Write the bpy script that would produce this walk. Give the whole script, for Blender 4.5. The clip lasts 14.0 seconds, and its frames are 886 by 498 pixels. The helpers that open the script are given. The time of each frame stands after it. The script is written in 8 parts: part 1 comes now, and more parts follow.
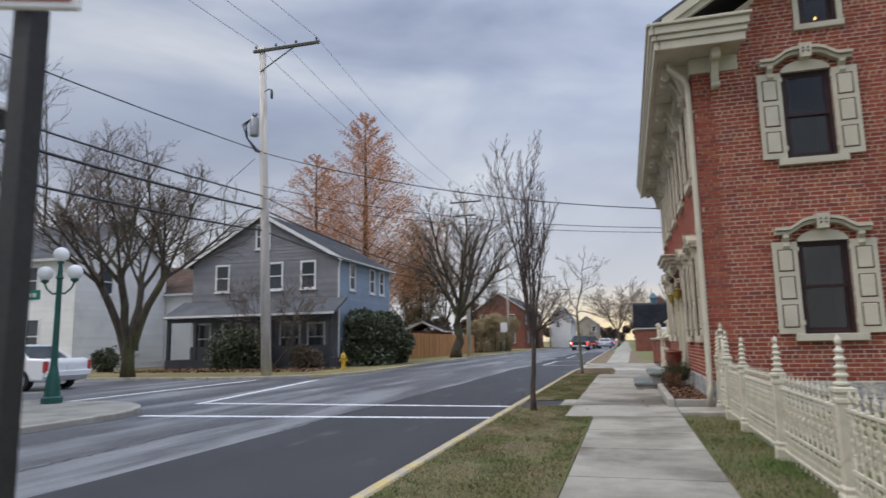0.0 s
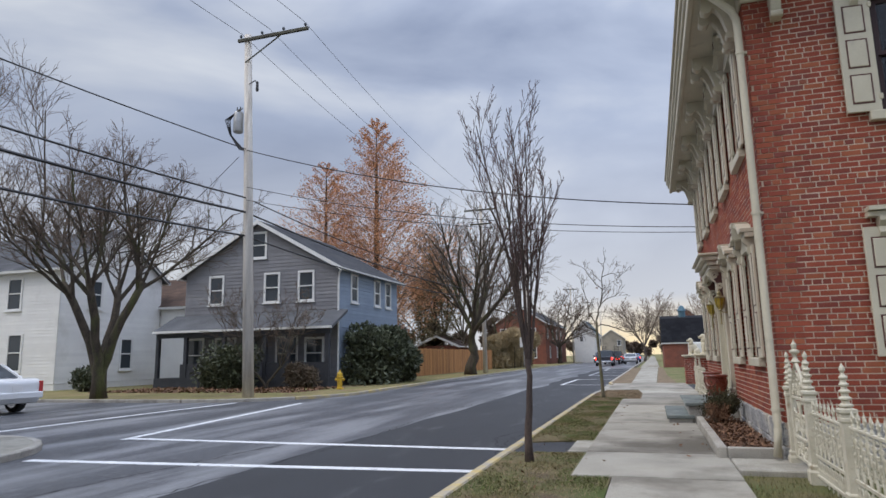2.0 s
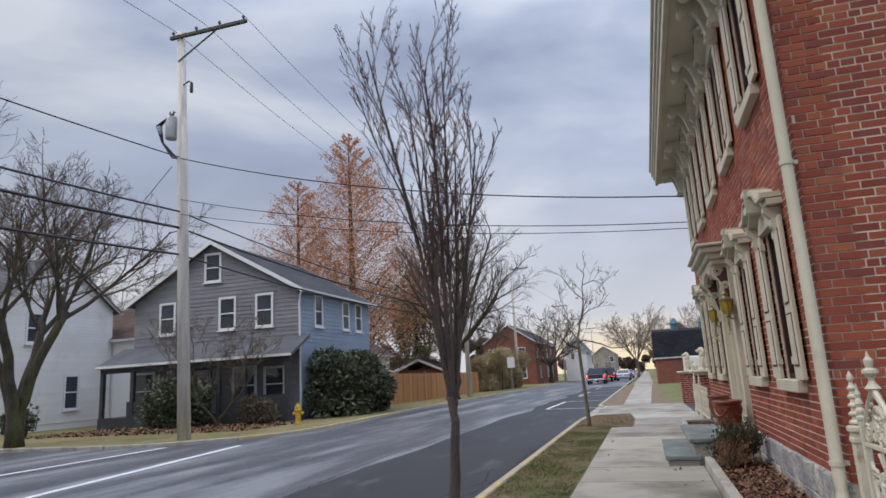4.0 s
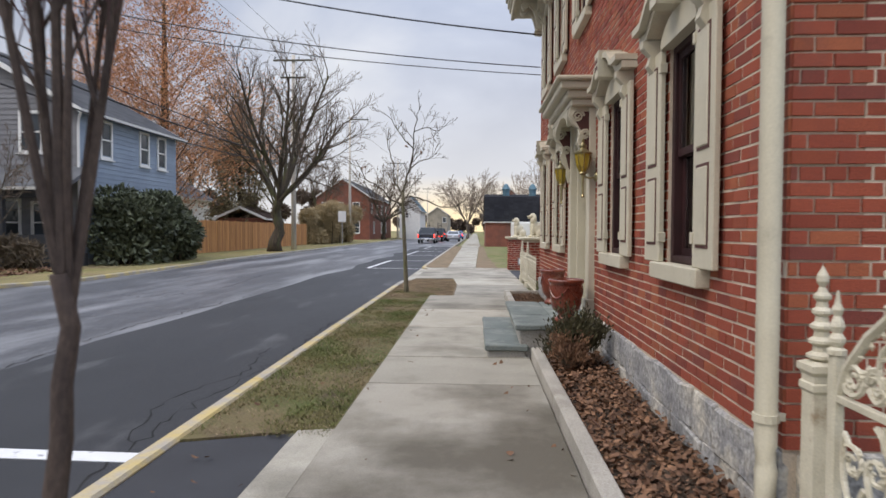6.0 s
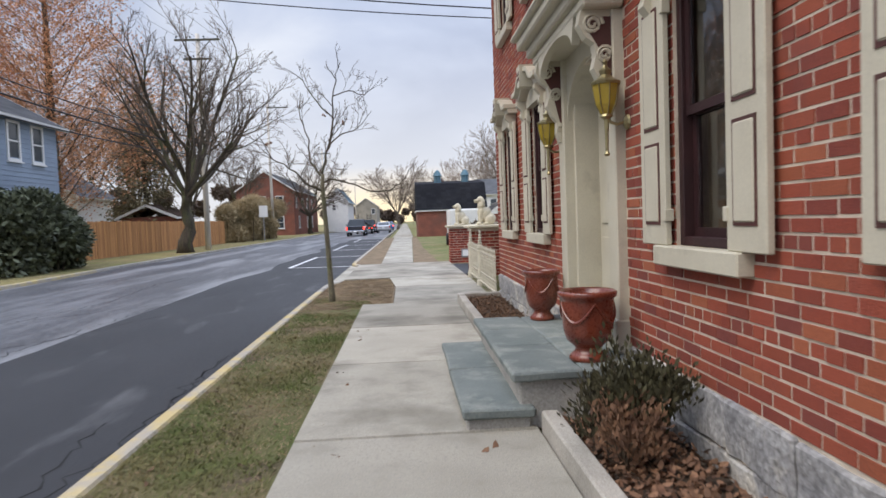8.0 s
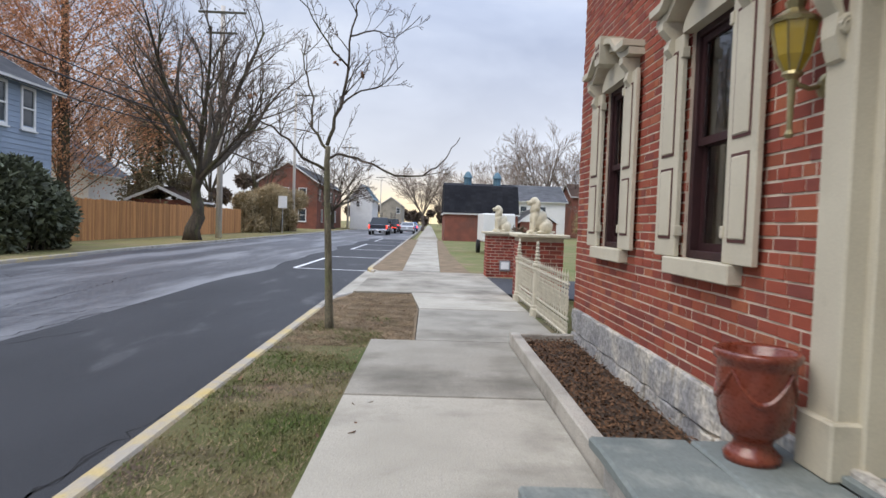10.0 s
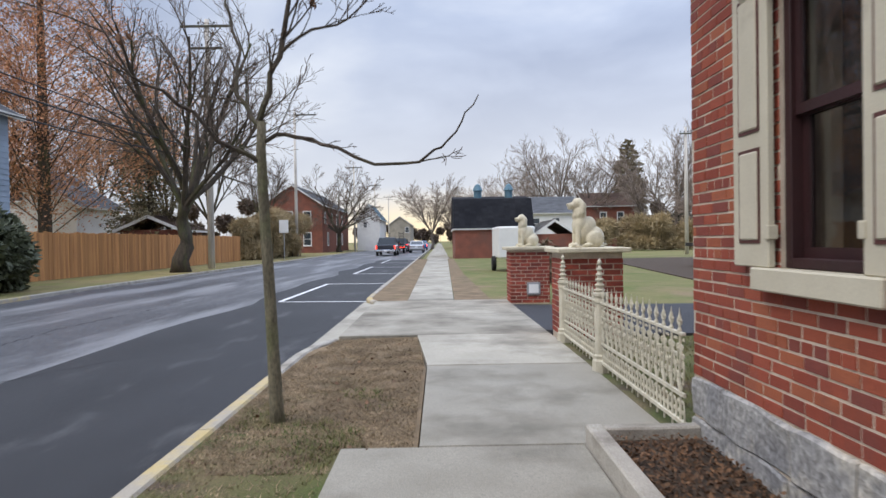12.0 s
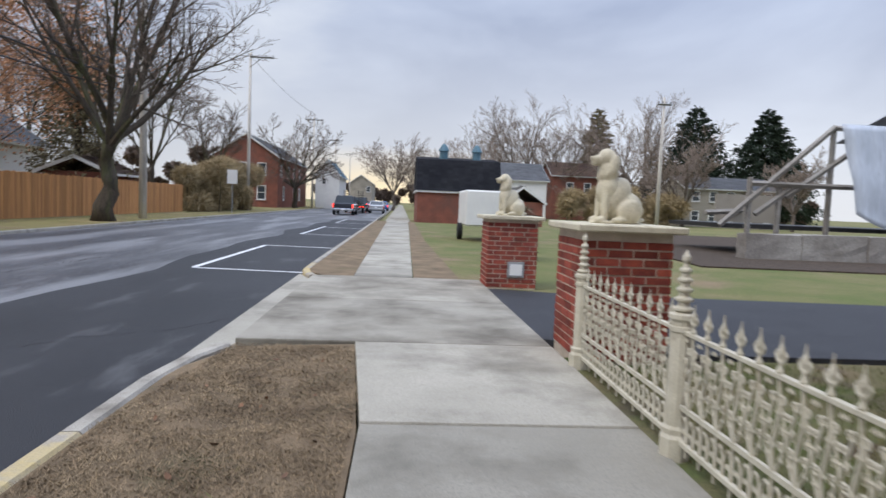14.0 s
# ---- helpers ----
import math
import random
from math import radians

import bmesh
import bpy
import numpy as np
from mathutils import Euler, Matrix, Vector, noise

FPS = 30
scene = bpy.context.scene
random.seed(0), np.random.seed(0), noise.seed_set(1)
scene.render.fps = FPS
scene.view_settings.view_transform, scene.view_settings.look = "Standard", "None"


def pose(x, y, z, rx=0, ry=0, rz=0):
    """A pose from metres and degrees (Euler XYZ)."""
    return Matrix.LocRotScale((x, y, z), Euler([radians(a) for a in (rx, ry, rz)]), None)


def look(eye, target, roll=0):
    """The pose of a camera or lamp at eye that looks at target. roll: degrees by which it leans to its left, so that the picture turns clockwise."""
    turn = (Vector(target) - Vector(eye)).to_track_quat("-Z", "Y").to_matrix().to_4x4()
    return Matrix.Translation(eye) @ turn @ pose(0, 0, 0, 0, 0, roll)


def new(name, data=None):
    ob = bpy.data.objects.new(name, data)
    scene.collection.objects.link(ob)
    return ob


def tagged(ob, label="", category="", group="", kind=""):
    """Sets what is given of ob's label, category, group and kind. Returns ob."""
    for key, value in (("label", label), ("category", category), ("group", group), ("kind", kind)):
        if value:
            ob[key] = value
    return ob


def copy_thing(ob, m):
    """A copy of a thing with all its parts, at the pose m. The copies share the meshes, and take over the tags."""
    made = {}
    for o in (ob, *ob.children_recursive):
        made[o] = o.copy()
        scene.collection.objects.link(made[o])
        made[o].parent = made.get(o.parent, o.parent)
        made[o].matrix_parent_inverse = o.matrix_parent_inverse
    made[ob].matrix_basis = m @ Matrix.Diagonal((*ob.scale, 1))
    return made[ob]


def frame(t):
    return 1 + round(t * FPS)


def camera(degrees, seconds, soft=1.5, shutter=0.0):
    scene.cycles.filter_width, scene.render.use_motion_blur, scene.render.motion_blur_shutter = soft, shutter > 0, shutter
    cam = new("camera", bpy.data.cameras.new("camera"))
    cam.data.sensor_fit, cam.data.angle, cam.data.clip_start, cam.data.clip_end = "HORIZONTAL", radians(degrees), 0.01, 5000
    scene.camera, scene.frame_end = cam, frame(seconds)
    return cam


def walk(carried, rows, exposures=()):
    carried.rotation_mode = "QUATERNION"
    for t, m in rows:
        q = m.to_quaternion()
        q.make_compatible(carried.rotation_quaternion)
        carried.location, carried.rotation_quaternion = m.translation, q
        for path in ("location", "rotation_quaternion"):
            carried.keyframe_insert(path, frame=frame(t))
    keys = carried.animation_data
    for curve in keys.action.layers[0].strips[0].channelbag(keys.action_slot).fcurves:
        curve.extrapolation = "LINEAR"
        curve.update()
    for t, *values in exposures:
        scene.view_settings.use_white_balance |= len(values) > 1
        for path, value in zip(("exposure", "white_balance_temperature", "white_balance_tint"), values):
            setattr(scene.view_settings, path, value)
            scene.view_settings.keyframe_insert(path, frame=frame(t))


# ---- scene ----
cam = camera(68.8, 14.0, shutter=0.4)
PATH = [
    (0, (0.131, 0.358, 1.127), (-0.401, 2.264, 1.414), -1.1),
    (0.5, (0.14, 0.976, 1.18), (-0.512, 2.849, 1.438), -1.2),
    (1, (0.107, 1.853, 1.203), (-0.472, 3.743, 1.508), -1.1),
    (1.5, (0.134, 2.43, 1.219), (-0.436, 4.32, 1.544), -1.0),
    (2, (0.08, 3.349, 1.242), (-0.518, 5.229, 1.573), -1.1),
    (2.2, (0.091, 3.609, 1.234), (-0.513, 5.484, 1.585), -0.9),
    (4.3, (0.14, 6.708, 1.359), (-0.399, 8.592, 1.758), -4.0),
    (4.5, (0.177, 6.997, 1.371), (-0.33, 8.902, 1.711), -4.1),
    (5, (0.171, 7.693, 1.398), (-0.17, 9.652, 1.614), -2.2),
    (5.5, (0.188, 8.437, 1.38), (0.08, 10.434, 1.386), -1.1),
    (6, (0.129, 9.064, 1.373), (0.027, 11.061, 1.316), 0.3),
    (6.5, (0.081, 9.795, 1.375), (0.09, 11.792, 1.26), -0.2),
    (7, (-0.011, 10.461, 1.395), (0.03, 12.459, 1.321), -1.2),
    (7.5, (-0.053, 11.281, 1.364), (-0.1, 13.279, 1.295), 0.6),
    (8, (-0.083, 12.003, 1.357), (0.029, 13.997, 1.266), -2.1),
    (8.2, (-0.088, 12.342, 1.34), (0.017, 14.338, 1.253), -0.2),
    (10.3, (-0.23, 15.879, 1.33), (-0.182, 17.877, 1.251), 2.1),
    (10.5, (-0.206, 16.162, 1.343), (-0.037, 18.15, 1.214), 0.3),
    (11, (-0.238, 16.962, 1.317), (-0.12, 18.952, 1.165), 2.1),
    (11.5, (-0.142, 17.776, 1.323), (0.164, 19.752, 1.281), -3.9),
    (12, (-0.187, 18.59, 1.319), (-0.177, 20.59, 1.293), -0.9),
    (12.5, (-0.114, 19.355, 1.307), (0.113, 21.34, 1.21), -2.5),
    (13, (-0.134, 20.142, 1.318), (-0.052, 22.14, 1.266), 2.0),
    (13.5, (-0.088, 20.923, 1.316), (0.154, 22.905, 1.193), 0.4),
    (14, (-0.139, 21.653, 1.311), (-0.005, 23.644, 1.172), 2.4),
]
EXPOSURES = [(0.0, 0.13, 6900, 10), (2.2, 0.17, 6800, 10), (4.5, 0.17, 6950, 11), (5.0, 0.22, 7300, 11), (6.0, 0.41, 7200, 11), (8.0, 0.49, 6900, 11), (11.0, 0.50, 6800, 10), (11.5, 0.41, 6800, 10), (12.5, 0.43, 6750, 10), (14.0, 0.28, 6700, 10)]
walk(cam, [(t, look(eye, target, roll)) for t, eye, target, roll in PATH], exposures=EXPOSURES)

# ---- world and light ----
world = bpy.data.worlds.new("world")
scene.world = world
world.use_nodes = True


def link(nt, a, b):
    nt.links.new(a, b)


def build_sky():
    nt = world.node_tree
    nt.nodes.clear()
    out = nt.nodes.new("ShaderNodeOutputWorld")
    bg = nt.nodes.new("ShaderNodeBackground")
    sky = nt.nodes.new("ShaderNodeTexSky")
    sky.sky_type = "NISHITA"
    sky.sun_disc = False
    sky.sun_elevation, sky.sun_rotation = radians(51), radians(241)
    tc = nt.nodes.new("ShaderNodeTexCoord")
    sep = nt.nodes.new("ShaderNodeSeparateXYZ")
    link(nt, tc.outputs["Generated"], sep.inputs[0])
    # cloud layer: stretched banks of grey
    mp = nt.nodes.new("ShaderNodeMapping")
    mp.inputs["Scale"].default_value = (1.3, 1.0, 3.4)
    mp.inputs["Location"].default_value = (0.7, 0.2, 0.35)
    link(nt, tc.outputs["Generated"], mp.inputs[0])
    nz = nt.nodes.new("ShaderNodeTexNoise")
    nz.inputs["Scale"].default_value = 1.7
    nz.inputs["Detail"].default_value = 7
    nz.inputs["Roughness"].default_value = 0.48
    nz.inputs["Distortion"].default_value = 0.35
    link(nt, mp.outputs[0], nz.inputs["Vector"])
    ramp = nt.nodes.new("ShaderNodeValToRGB")
    e = ramp.color_ramp.elements
    e[0].position, e[0].color = 0.36, (*CLOUD_DARK, 1)
    e[1].position, e[1].color = 0.68, (*CLOUD_LIGHT, 1)
    m = e.new(0.5)
    m.color = (*CLOUD_MID, 1)
    link(nt, nz.outputs[0], ramp.inputs[0])
    # pale band low over the horizon
    band = nt.nodes.new("ShaderNodeValToRGB")
    b = band.color_ramp.elements
    b[0].position, b[0].color = 0.0, (0.85, 0.85, 0.85, 1)
    b[1].position, b[1].color = 0.34, (0, 0, 0, 1)
    link(nt, sep.outputs[2], band.inputs[0])
    low = nt.nodes.new("ShaderNodeMix")
    low.data_type = "RGBA"
    link(nt, band.outputs[0], low.inputs["Factor"])
    link(nt, ramp.outputs[0], low.inputs["A"])
    low.inputs["B"].default_value = (*HORIZON, 1)
    # thin cloud lets some of the clear sky through
    add = nt.nodes.new("ShaderNodeMix")
    add.data_type, add.blend_type = "RGBA", "ADD"
    add.inputs["Factor"].default_value = 0.006
    link(nt, low.outputs["Result"], add.inputs["A"])
    link(nt, sky.outputs[0], add.inputs["B"])
    # an overcast dome is brightest overhead and thins out towards the east
    dome = nt.nodes.new("ShaderNodeMapRange")
    dome.interpolation_type = "SMOOTHSTEP"
    for i, v in enumerate((0.45, 0.95, 1.0, ZENITH_GAIN)):
        dome.inputs[i + 1].default_value = v
    link(nt, sep.outputs[2], dome.inputs[0])
    gain = nt.nodes.new("ShaderNodeVectorMath")
    gain.operation = "SCALE"
    link(nt, add.outputs["Result"], gain.inputs[0])
    side = nt.nodes.new("ShaderNodeMapRange")
    for i, v in enumerate((-0.75, 0.35, 0.84, 1.14)):
        side.inputs[i + 1].default_value = v
    link(nt, sep.outputs[0], side.inputs[0])
    drift = nt.nodes.new("ShaderNodeMath")
    drift.operation = "MULTIPLY"
    link(nt, dome.outputs[0], drift.inputs[0])
    link(nt, side.outputs[0], drift.inputs[1])
    link(nt, drift.outputs[0], gain.inputs["Scale"])
    # low evening light down the street
    facing = nt.nodes.new("ShaderNodeMapRange")
    for i, v in enumerate((0.975, 0.998, 0.0, 1.0)):
        facing.inputs[i + 1].default_value = v
    link(nt, sep.outputs[1], facing.inputs[0])
    height = nt.nodes.new("ShaderNodeMapRange")
    for i, v in enumerate((0.085, 0.015, 0.0, 0.75)):
        height.inputs[i + 1].default_value = v
    link(nt, sep.outputs[2], height.inputs[0])
    both = nt.nodes.new("ShaderNodeMath")
    both.operation = "MULTIPLY"
    link(nt, facing.outputs[0], both.inputs[0])
    link(nt, height.outputs[0], both.inputs[1])
    glow = nt.nodes.new("ShaderNodeMix")
    glow.data_type = "RGBA"
    link(nt, both.outputs[0], glow.inputs["Factor"])
    link(nt, gain.outputs[0], glow.inputs["A"])
    glow.inputs["B"].default_value = (1.0, 0.80, 0.45, 1)
    link(nt, glow.outputs["Result"], bg.inputs[0])
    bg.inputs[1].default_value = SKY_STRENGTH
    link(nt, bg.outputs[0], out.inputs[0])


CLOUD_DARK, CLOUD_MID, CLOUD_LIGHT = (0.25, 0.31, 0.46), (0.37, 0.44, 0.60), (0.60, 0.66, 0.77)
HORIZON, SKY_STRENGTH, ZENITH_GAIN = (0.60, 0.62, 0.66), 1.0, 3.2
build_sky()
sun = new("sun", bpy.data.lights.new("sun", "SUN"))
sun.data.energy, sun.data.angle, sun.data.color = 1.4, radians(40), (1.0, 0.93, 0.84)
sun.matrix_world = look((0, 0, 0), (0.55, 0.30, -0.78))

# ---- materials ----
M = {}


def mat(name, c1, c2=None, scale=3.0, rough=0.85, bump=0.25, fine=60.0, metal=0.0, vary=0.0, island=False, stretch=(1, 1, 1), dirt=None, dirt_scale=0.6, dirt_lo=0.5, dirt_hi=0.7, grain=0.25, spec=0.4, coat=0.0, speckle=None, tones=None):
    """A painted, grown or mineral surface: two tones in patches, fine grain, relief, optional stains and a shade per piece."""
    m = bpy.data.materials.new(name)
    m.use_nodes = True
    nt = m.node_tree
    bsdf = nt.nodes["Principled BSDF"]
    geo = nt.nodes.new("ShaderNodeNewGeometry")
    mp = nt.nodes.new("ShaderNodeMapping")
    mp.inputs["Scale"].default_value = stretch
    link(nt, geo.outputs["Position"], mp.inputs[0])
    c2 = c2 or tuple(v * 0.8 for v in c1)

    def noise_tex(s, detail=4, rgh=0.55):
        n = nt.nodes.new("ShaderNodeTexNoise")
        n.inputs["Scale"].default_value, n.inputs["Detail"].default_value, n.inputs["Roughness"].default_value = s, detail, rgh
        link(nt, mp.outputs[0], n.inputs["Vector"])
        return n.outputs[0]

    def rng(v, lo, hi, a=0.0, b=1.0):
        r = nt.nodes.new("ShaderNodeMapRange")
        for i, x in enumerate((lo, hi, a, b)):
            r.inputs[i + 1].default_value = x
        link(nt, v, r.inputs[0])
        return r.outputs[0]

    def mix(f, a, b, blend="MIX"):
        n = nt.nodes.new("ShaderNodeMix")
        n.data_type, n.blend_type = "RGBA", blend
        for k, v in (("Factor", f), ("A", a), ("B", b)):
            if isinstance(v, (tuple, float, int)):
                n.inputs[k].default_value = (*v, 1) if isinstance(v, tuple) else v
            else:
                link(nt, v, n.inputs[k])
        return n.outputs["Result"]

    col = mix(rng(noise_tex(scale), 0.35, 0.65), c1, c2)
    if tones:
        src = geo.outputs["Random Per Island"] if island else nt.nodes.new("ShaderNodeObjectInfo").outputs["Random"]
        ramp = nt.nodes.new("ShaderNodeValToRGB")
        ramp.color_ramp.interpolation = "CONSTANT"
        el = ramp.color_ramp.elements
        for i, c in enumerate(tones):
            e = el[i] if i < 2 else el.new(i / len(tones))
            e.position, e.color = i / len(tones), (*c, 1)
        link(nt, src, ramp.inputs[0])
        col = mix(0.62, col, ramp.outputs[0])
    if speckle:
        col = mix(rng(noise_tex(fine * 0.35, 3), 0.52, 0.62), col, speckle)
    if dirt:
        col = mix(rng(noise_tex(dirt_scale, 6, 0.62), dirt_lo, dirt_hi), col, dirt)
    if vary:
        src = geo.outputs["Random Per Island"] if island else None
        if src is None:
            src = nt.nodes.new("ShaderNodeObjectInfo").outputs["Random"]
        k = rng(src, 0, 1, 1 - vary, 1 + vary * 0.7)
        sc = nt.nodes.new("ShaderNodeVectorMath")
        sc.operation = "SCALE"
        link(nt, col, sc.inputs[0])
        link(nt, k, sc.inputs["Scale"])
        col = sc.outputs[0]
    fine_n = noise_tex(fine, 3)
    g = rng(fine_n, 0.3, 0.7, 1 - grain, 1 + grain)
    sc = nt.nodes.new("ShaderNodeVectorMath")
    sc.operation = "SCALE"
    link(nt, col, sc.inputs[0])
    link(nt, g, sc.inputs["Scale"])
    link(nt, sc.outputs[0], bsdf.inputs["Base Color"])
    link(nt, rng(fine_n, 0.3, 0.7, max(rough - 0.08, 0.02), min(rough + 0.08, 1)), bsdf.inputs["Roughness"])
    bsdf.inputs["Metallic"].default_value = metal
    bsdf.inputs["Specular IOR Level"].default_value = spec
    bsdf.inputs["Coat Weight"].default_value = coat
    if bump:
        bp = nt.nodes.new("ShaderNodeBump")
        bp.inputs["Strength"].default_value = bump
        bp.inputs["Distance"].default_value = 0.01
        link(nt, fine_n, bp.inputs["Height"])
        link(nt, bp.outputs[0], bsdf.inputs["Normal"])
    M[name] = m
    return m


def mat_plain(name, colour, rough=0.5, metal=0.0, emit=None, strength=0.0, trans=0.0, coat=0.0, alpha=1.0):
    m = bpy.data.materials.new(name)
    m.use_nodes = True
    b = m.node_tree.nodes["Principled BSDF"]
    b.inputs["Base Color"].default_value = (*colour, 1)
    b.inputs["Roughness"].default_value, b.inputs["Metallic"].default_value = rough, metal
    b.inputs["Transmission Weight"].default_value, b.inputs["Coat Weight"].default_value = trans, coat
    b.inputs["Alpha"].default_value = alpha
    if emit:
        b.inputs["Emission Color"].default_value, b.inputs["Emission Strength"].default_value = (*emit, 1), strength
    M[name] = m
    return m


BRICK_TONES = [(0.317, 0.077, 0.04), (0.255, 0.053, 0.032), (0.352, 0.11, 0.051), (0.29, 0.062, 0.035), (0.176, 0.042, 0.033), (0.326, 0.084, 0.044), (0.264, 0.058, 0.035), (0.37, 0.123, 0.057), (0.22, 0.048, 0.031), (0.299, 0.07, 0.04), (0.128, 0.04, 0.037), (0.273, 0.063, 0.035)]
mat("brick", (0.345, 0.082, 0.045), (0.265, 0.058, 0.038), 5.0, 0.9, 0.5, 140, vary=0.14, island=True, dirt=(0.17, 0.06, 0.05), dirt_scale=2.1, dirt_lo=0.54, dirt_hi=0.80, grain=0.2, tones=BRICK_TONES)
mat("brick_piece", (0.345, 0.082, 0.045), (0.265, 0.058, 0.038), 5.0, 0.9, 0.5, 140, vary=0.14, dirt=(0.17, 0.06, 0.05), dirt_scale=2.1, dirt_lo=0.54, dirt_hi=0.80, grain=0.2, tones=BRICK_TONES)
mat("pillar_brick", (0.34, 0.075, 0.045), (0.2, 0.04, 0.03), 9.0, 0.85, 0.35, 140, vary=0.4, island=True)
mat("mortar", (0.66, 0.565, 0.455), (0.52, 0.44, 0.35), 6.0, 0.95, 0.5, 200)
mat("stone", (0.32, 0.315, 0.305), (0.19, 0.19, 0.195), 2.6, 0.92, 1.0, 30, vary=0.3, island=True, dirt=(0.45, 0.42, 0.36), dirt_scale=2.2, dirt_lo=0.50, dirt_hi=0.64, grain=0.4)
mat("trim", (0.56, 0.52, 0.41), (0.50, 0.46, 0.36), 2.5, 0.55, 0.12, 90, grain=0.06, dirt=(0.33, 0.30, 0.23), dirt_scale=3.2, dirt_lo=0.6, dirt_hi=0.85)
mat("trim_dark", (0.10, 0.035, 0.03), (0.075, 0.03, 0.025), 4, 0.6, 0.1, 90, grain=0.1)
mat("sash", (0.04, 0.014, 0.015), (0.028, 0.011, 0.012), 4, 0.5, 0.1, 90, grain=0.1)
mat("fence_iron", (0.60, 0.56, 0.45), (0.50, 0.465, 0.365), 7, 0.6, 0.25, 120, grain=0.12, dirt=(0.30, 0.22, 0.14), dirt_scale=9, dirt_lo=0.6, dirt_hi=0.78)
mat("concrete", (0.39, 0.365, 0.308), (0.315, 0.295, 0.245), 1.5, 0.92, 0.35, 110, vary=0.20, dirt=(0.15, 0.138, 0.112), dirt_scale=0.75, dirt_lo=0.49, dirt_hi=0.75, grain=0.2, speckle=(0.33, 0.31, 0.265))
mat("concrete_stained", (0.36, 0.335, 0.28), (0.29, 0.268, 0.22), 1.2, 0.85, 0.35, 110, vary=0.12, dirt=(0.13, 0.115, 0.09), dirt_scale=0.9, dirt_lo=0.42, dirt_hi=0.68, grain=0.2)
mat("concrete_damp", (0.34, 0.315, 0.265), (0.28, 0.258, 0.21), 1.2, 0.75, 0.3, 110, dirt=(0.115, 0.10, 0.075), dirt_scale=0.6, dirt_lo=0.36, dirt_hi=0.60, grain=0.18)
mat("kerb_concrete", (0.42, 0.39, 0.34), (0.32, 0.30, 0.26), 2.2, 0.93, 0.4, 90, dirt=(0.2, 0.18, 0.15), dirt_scale=2, grain=0.2)
mat("kerb_yellow", (0.50, 0.38, 0.15), (0.47, 0.39, 0.24), 3.0, 0.85, 0.35, 90, dirt=(0.36, 0.325, 0.27), dirt_scale=2.6, dirt_lo=0.44, dirt_hi=0.58, grain=0.15)
mat("asphalt", (0.070, 0.073, 0.081), (0.040, 0.042, 0.048), 0.8, 0.46, 0.7, 110, stretch=(1, 0.13, 1), dirt=(0.20, 0.205, 0.215), dirt_scale=0.85, dirt_lo=0.47, dirt_hi=0.62, grain=0.38, spec=0.5, speckle=(0.115, 0.118, 0.125))
mat("asphalt_patch", (0.019, 0.020, 0.023), (0.028, 0.029, 0.033), 0.9, 0.62, 0.5, 200, stretch=(1, 0.3, 1), dirt=(0.085, 0.086, 0.09), dirt_scale=1.6, dirt_lo=0.58, dirt_hi=0.74, grain=0.4, spec=0.4)
mat("crack", (0.012, 0.012, 0.013), (0.02, 0.02, 0.02), 3, 0.9, 0.2, 90)
mat("asphalt_drive", (0.038, 0.040, 0.046), (0.030, 0.031, 0.036), 1.2, 0.75, 0.4, 240, grain=0.3)
mat("paint_white", (0.72, 0.73, 0.74), (0.60, 0.61, 0.62), 2.0, 0.75, 0.2, 130, dirt=(0.2, 0.2, 0.21), dirt_scale=11, dirt_lo=0.6, dirt_hi=0.7, grain=0.12)
mat("lawn_straw", (0.23, 0.165, 0.10), (0.125, 0.09, 0.055), 2.2, 0.98, 0.5, 120, dirt=(0.12, 0.11, 0.05), dirt_scale=1.1, dirt_lo=0.56, dirt_hi=0.75, grain=0.4)
mat("lawn", (0.062, 0.088, 0.018), (0.15, 0.115, 0.058), 0.9, 0.98, 0.7, 70, dirt=(0.085, 0.06, 0.04), dirt_scale=1.3, dirt_lo=0.55, dirt_hi=0.66, grain=0.4)
mat("lawn_verge", (0.16, 0.155, 0.045), (0.24, 0.185, 0.085), 0.45, 0.98, 0.7, 40, dirt=(0.15, 0.10, 0.06), dirt_scale=0.8, dirt_lo=0.54, dirt_hi=0.68, grain=0.4)
mat("lawn_side", (0.10, 0.122, 0.032), (0.165, 0.15, 0.06), 0.6, 0.98, 0.7, 40, dirt=(0.21, 0.155, 0.09), dirt_scale=0.42, dirt_lo=0.54, dirt_hi=0.66, grain=0.45)
mat("lawn_far", (0.12, 0.14, 0.035), (0.20, 0.17, 0.075), 0.12, 0.98, 0.5, 30, dirt=(0.16, 0.125, 0.06), dirt_scale=0.3, grain=0.25)
mat("soil", (0.075, 0.052, 0.035), (0.045, 0.032, 0.022), 4, 0.97, 0.8, 60, grain=0.4)
mat("mulch", (0.16, 0.085, 0.045), (0.10, 0.055, 0.03), 6, 0.95, 0.5, 90, vary=0.5, island=True, grain=0.3)
mat("bluestone", (0.19, 0.215, 0.205), (0.14, 0.165, 0.16), 2.0, 0.8, 0.35, 60, vary=0.12, dirt=(0.30, 0.32, 0.29), dirt_scale=3, grain=0.15)
mat("cement_block", (0.40, 0.38, 0.34), (0.3, 0.29, 0.27), 3, 0.93, 0.5, 60, grain=0.2)
mat("pot_glaze", (0.20, 0.045, 0.022), (0.14, 0.028, 0.015), 6, 0.3, 0.08, 60, grain=0.15, dirt=(0.09, 0.02, 0.012), dirt_scale=5, coat=0.4)
mat("brass", (0.42, 0.36, 0.20), (0.28, 0.24, 0.13), 9, 0.38, 0.1, 90, metal=0.85, grain=0.15)
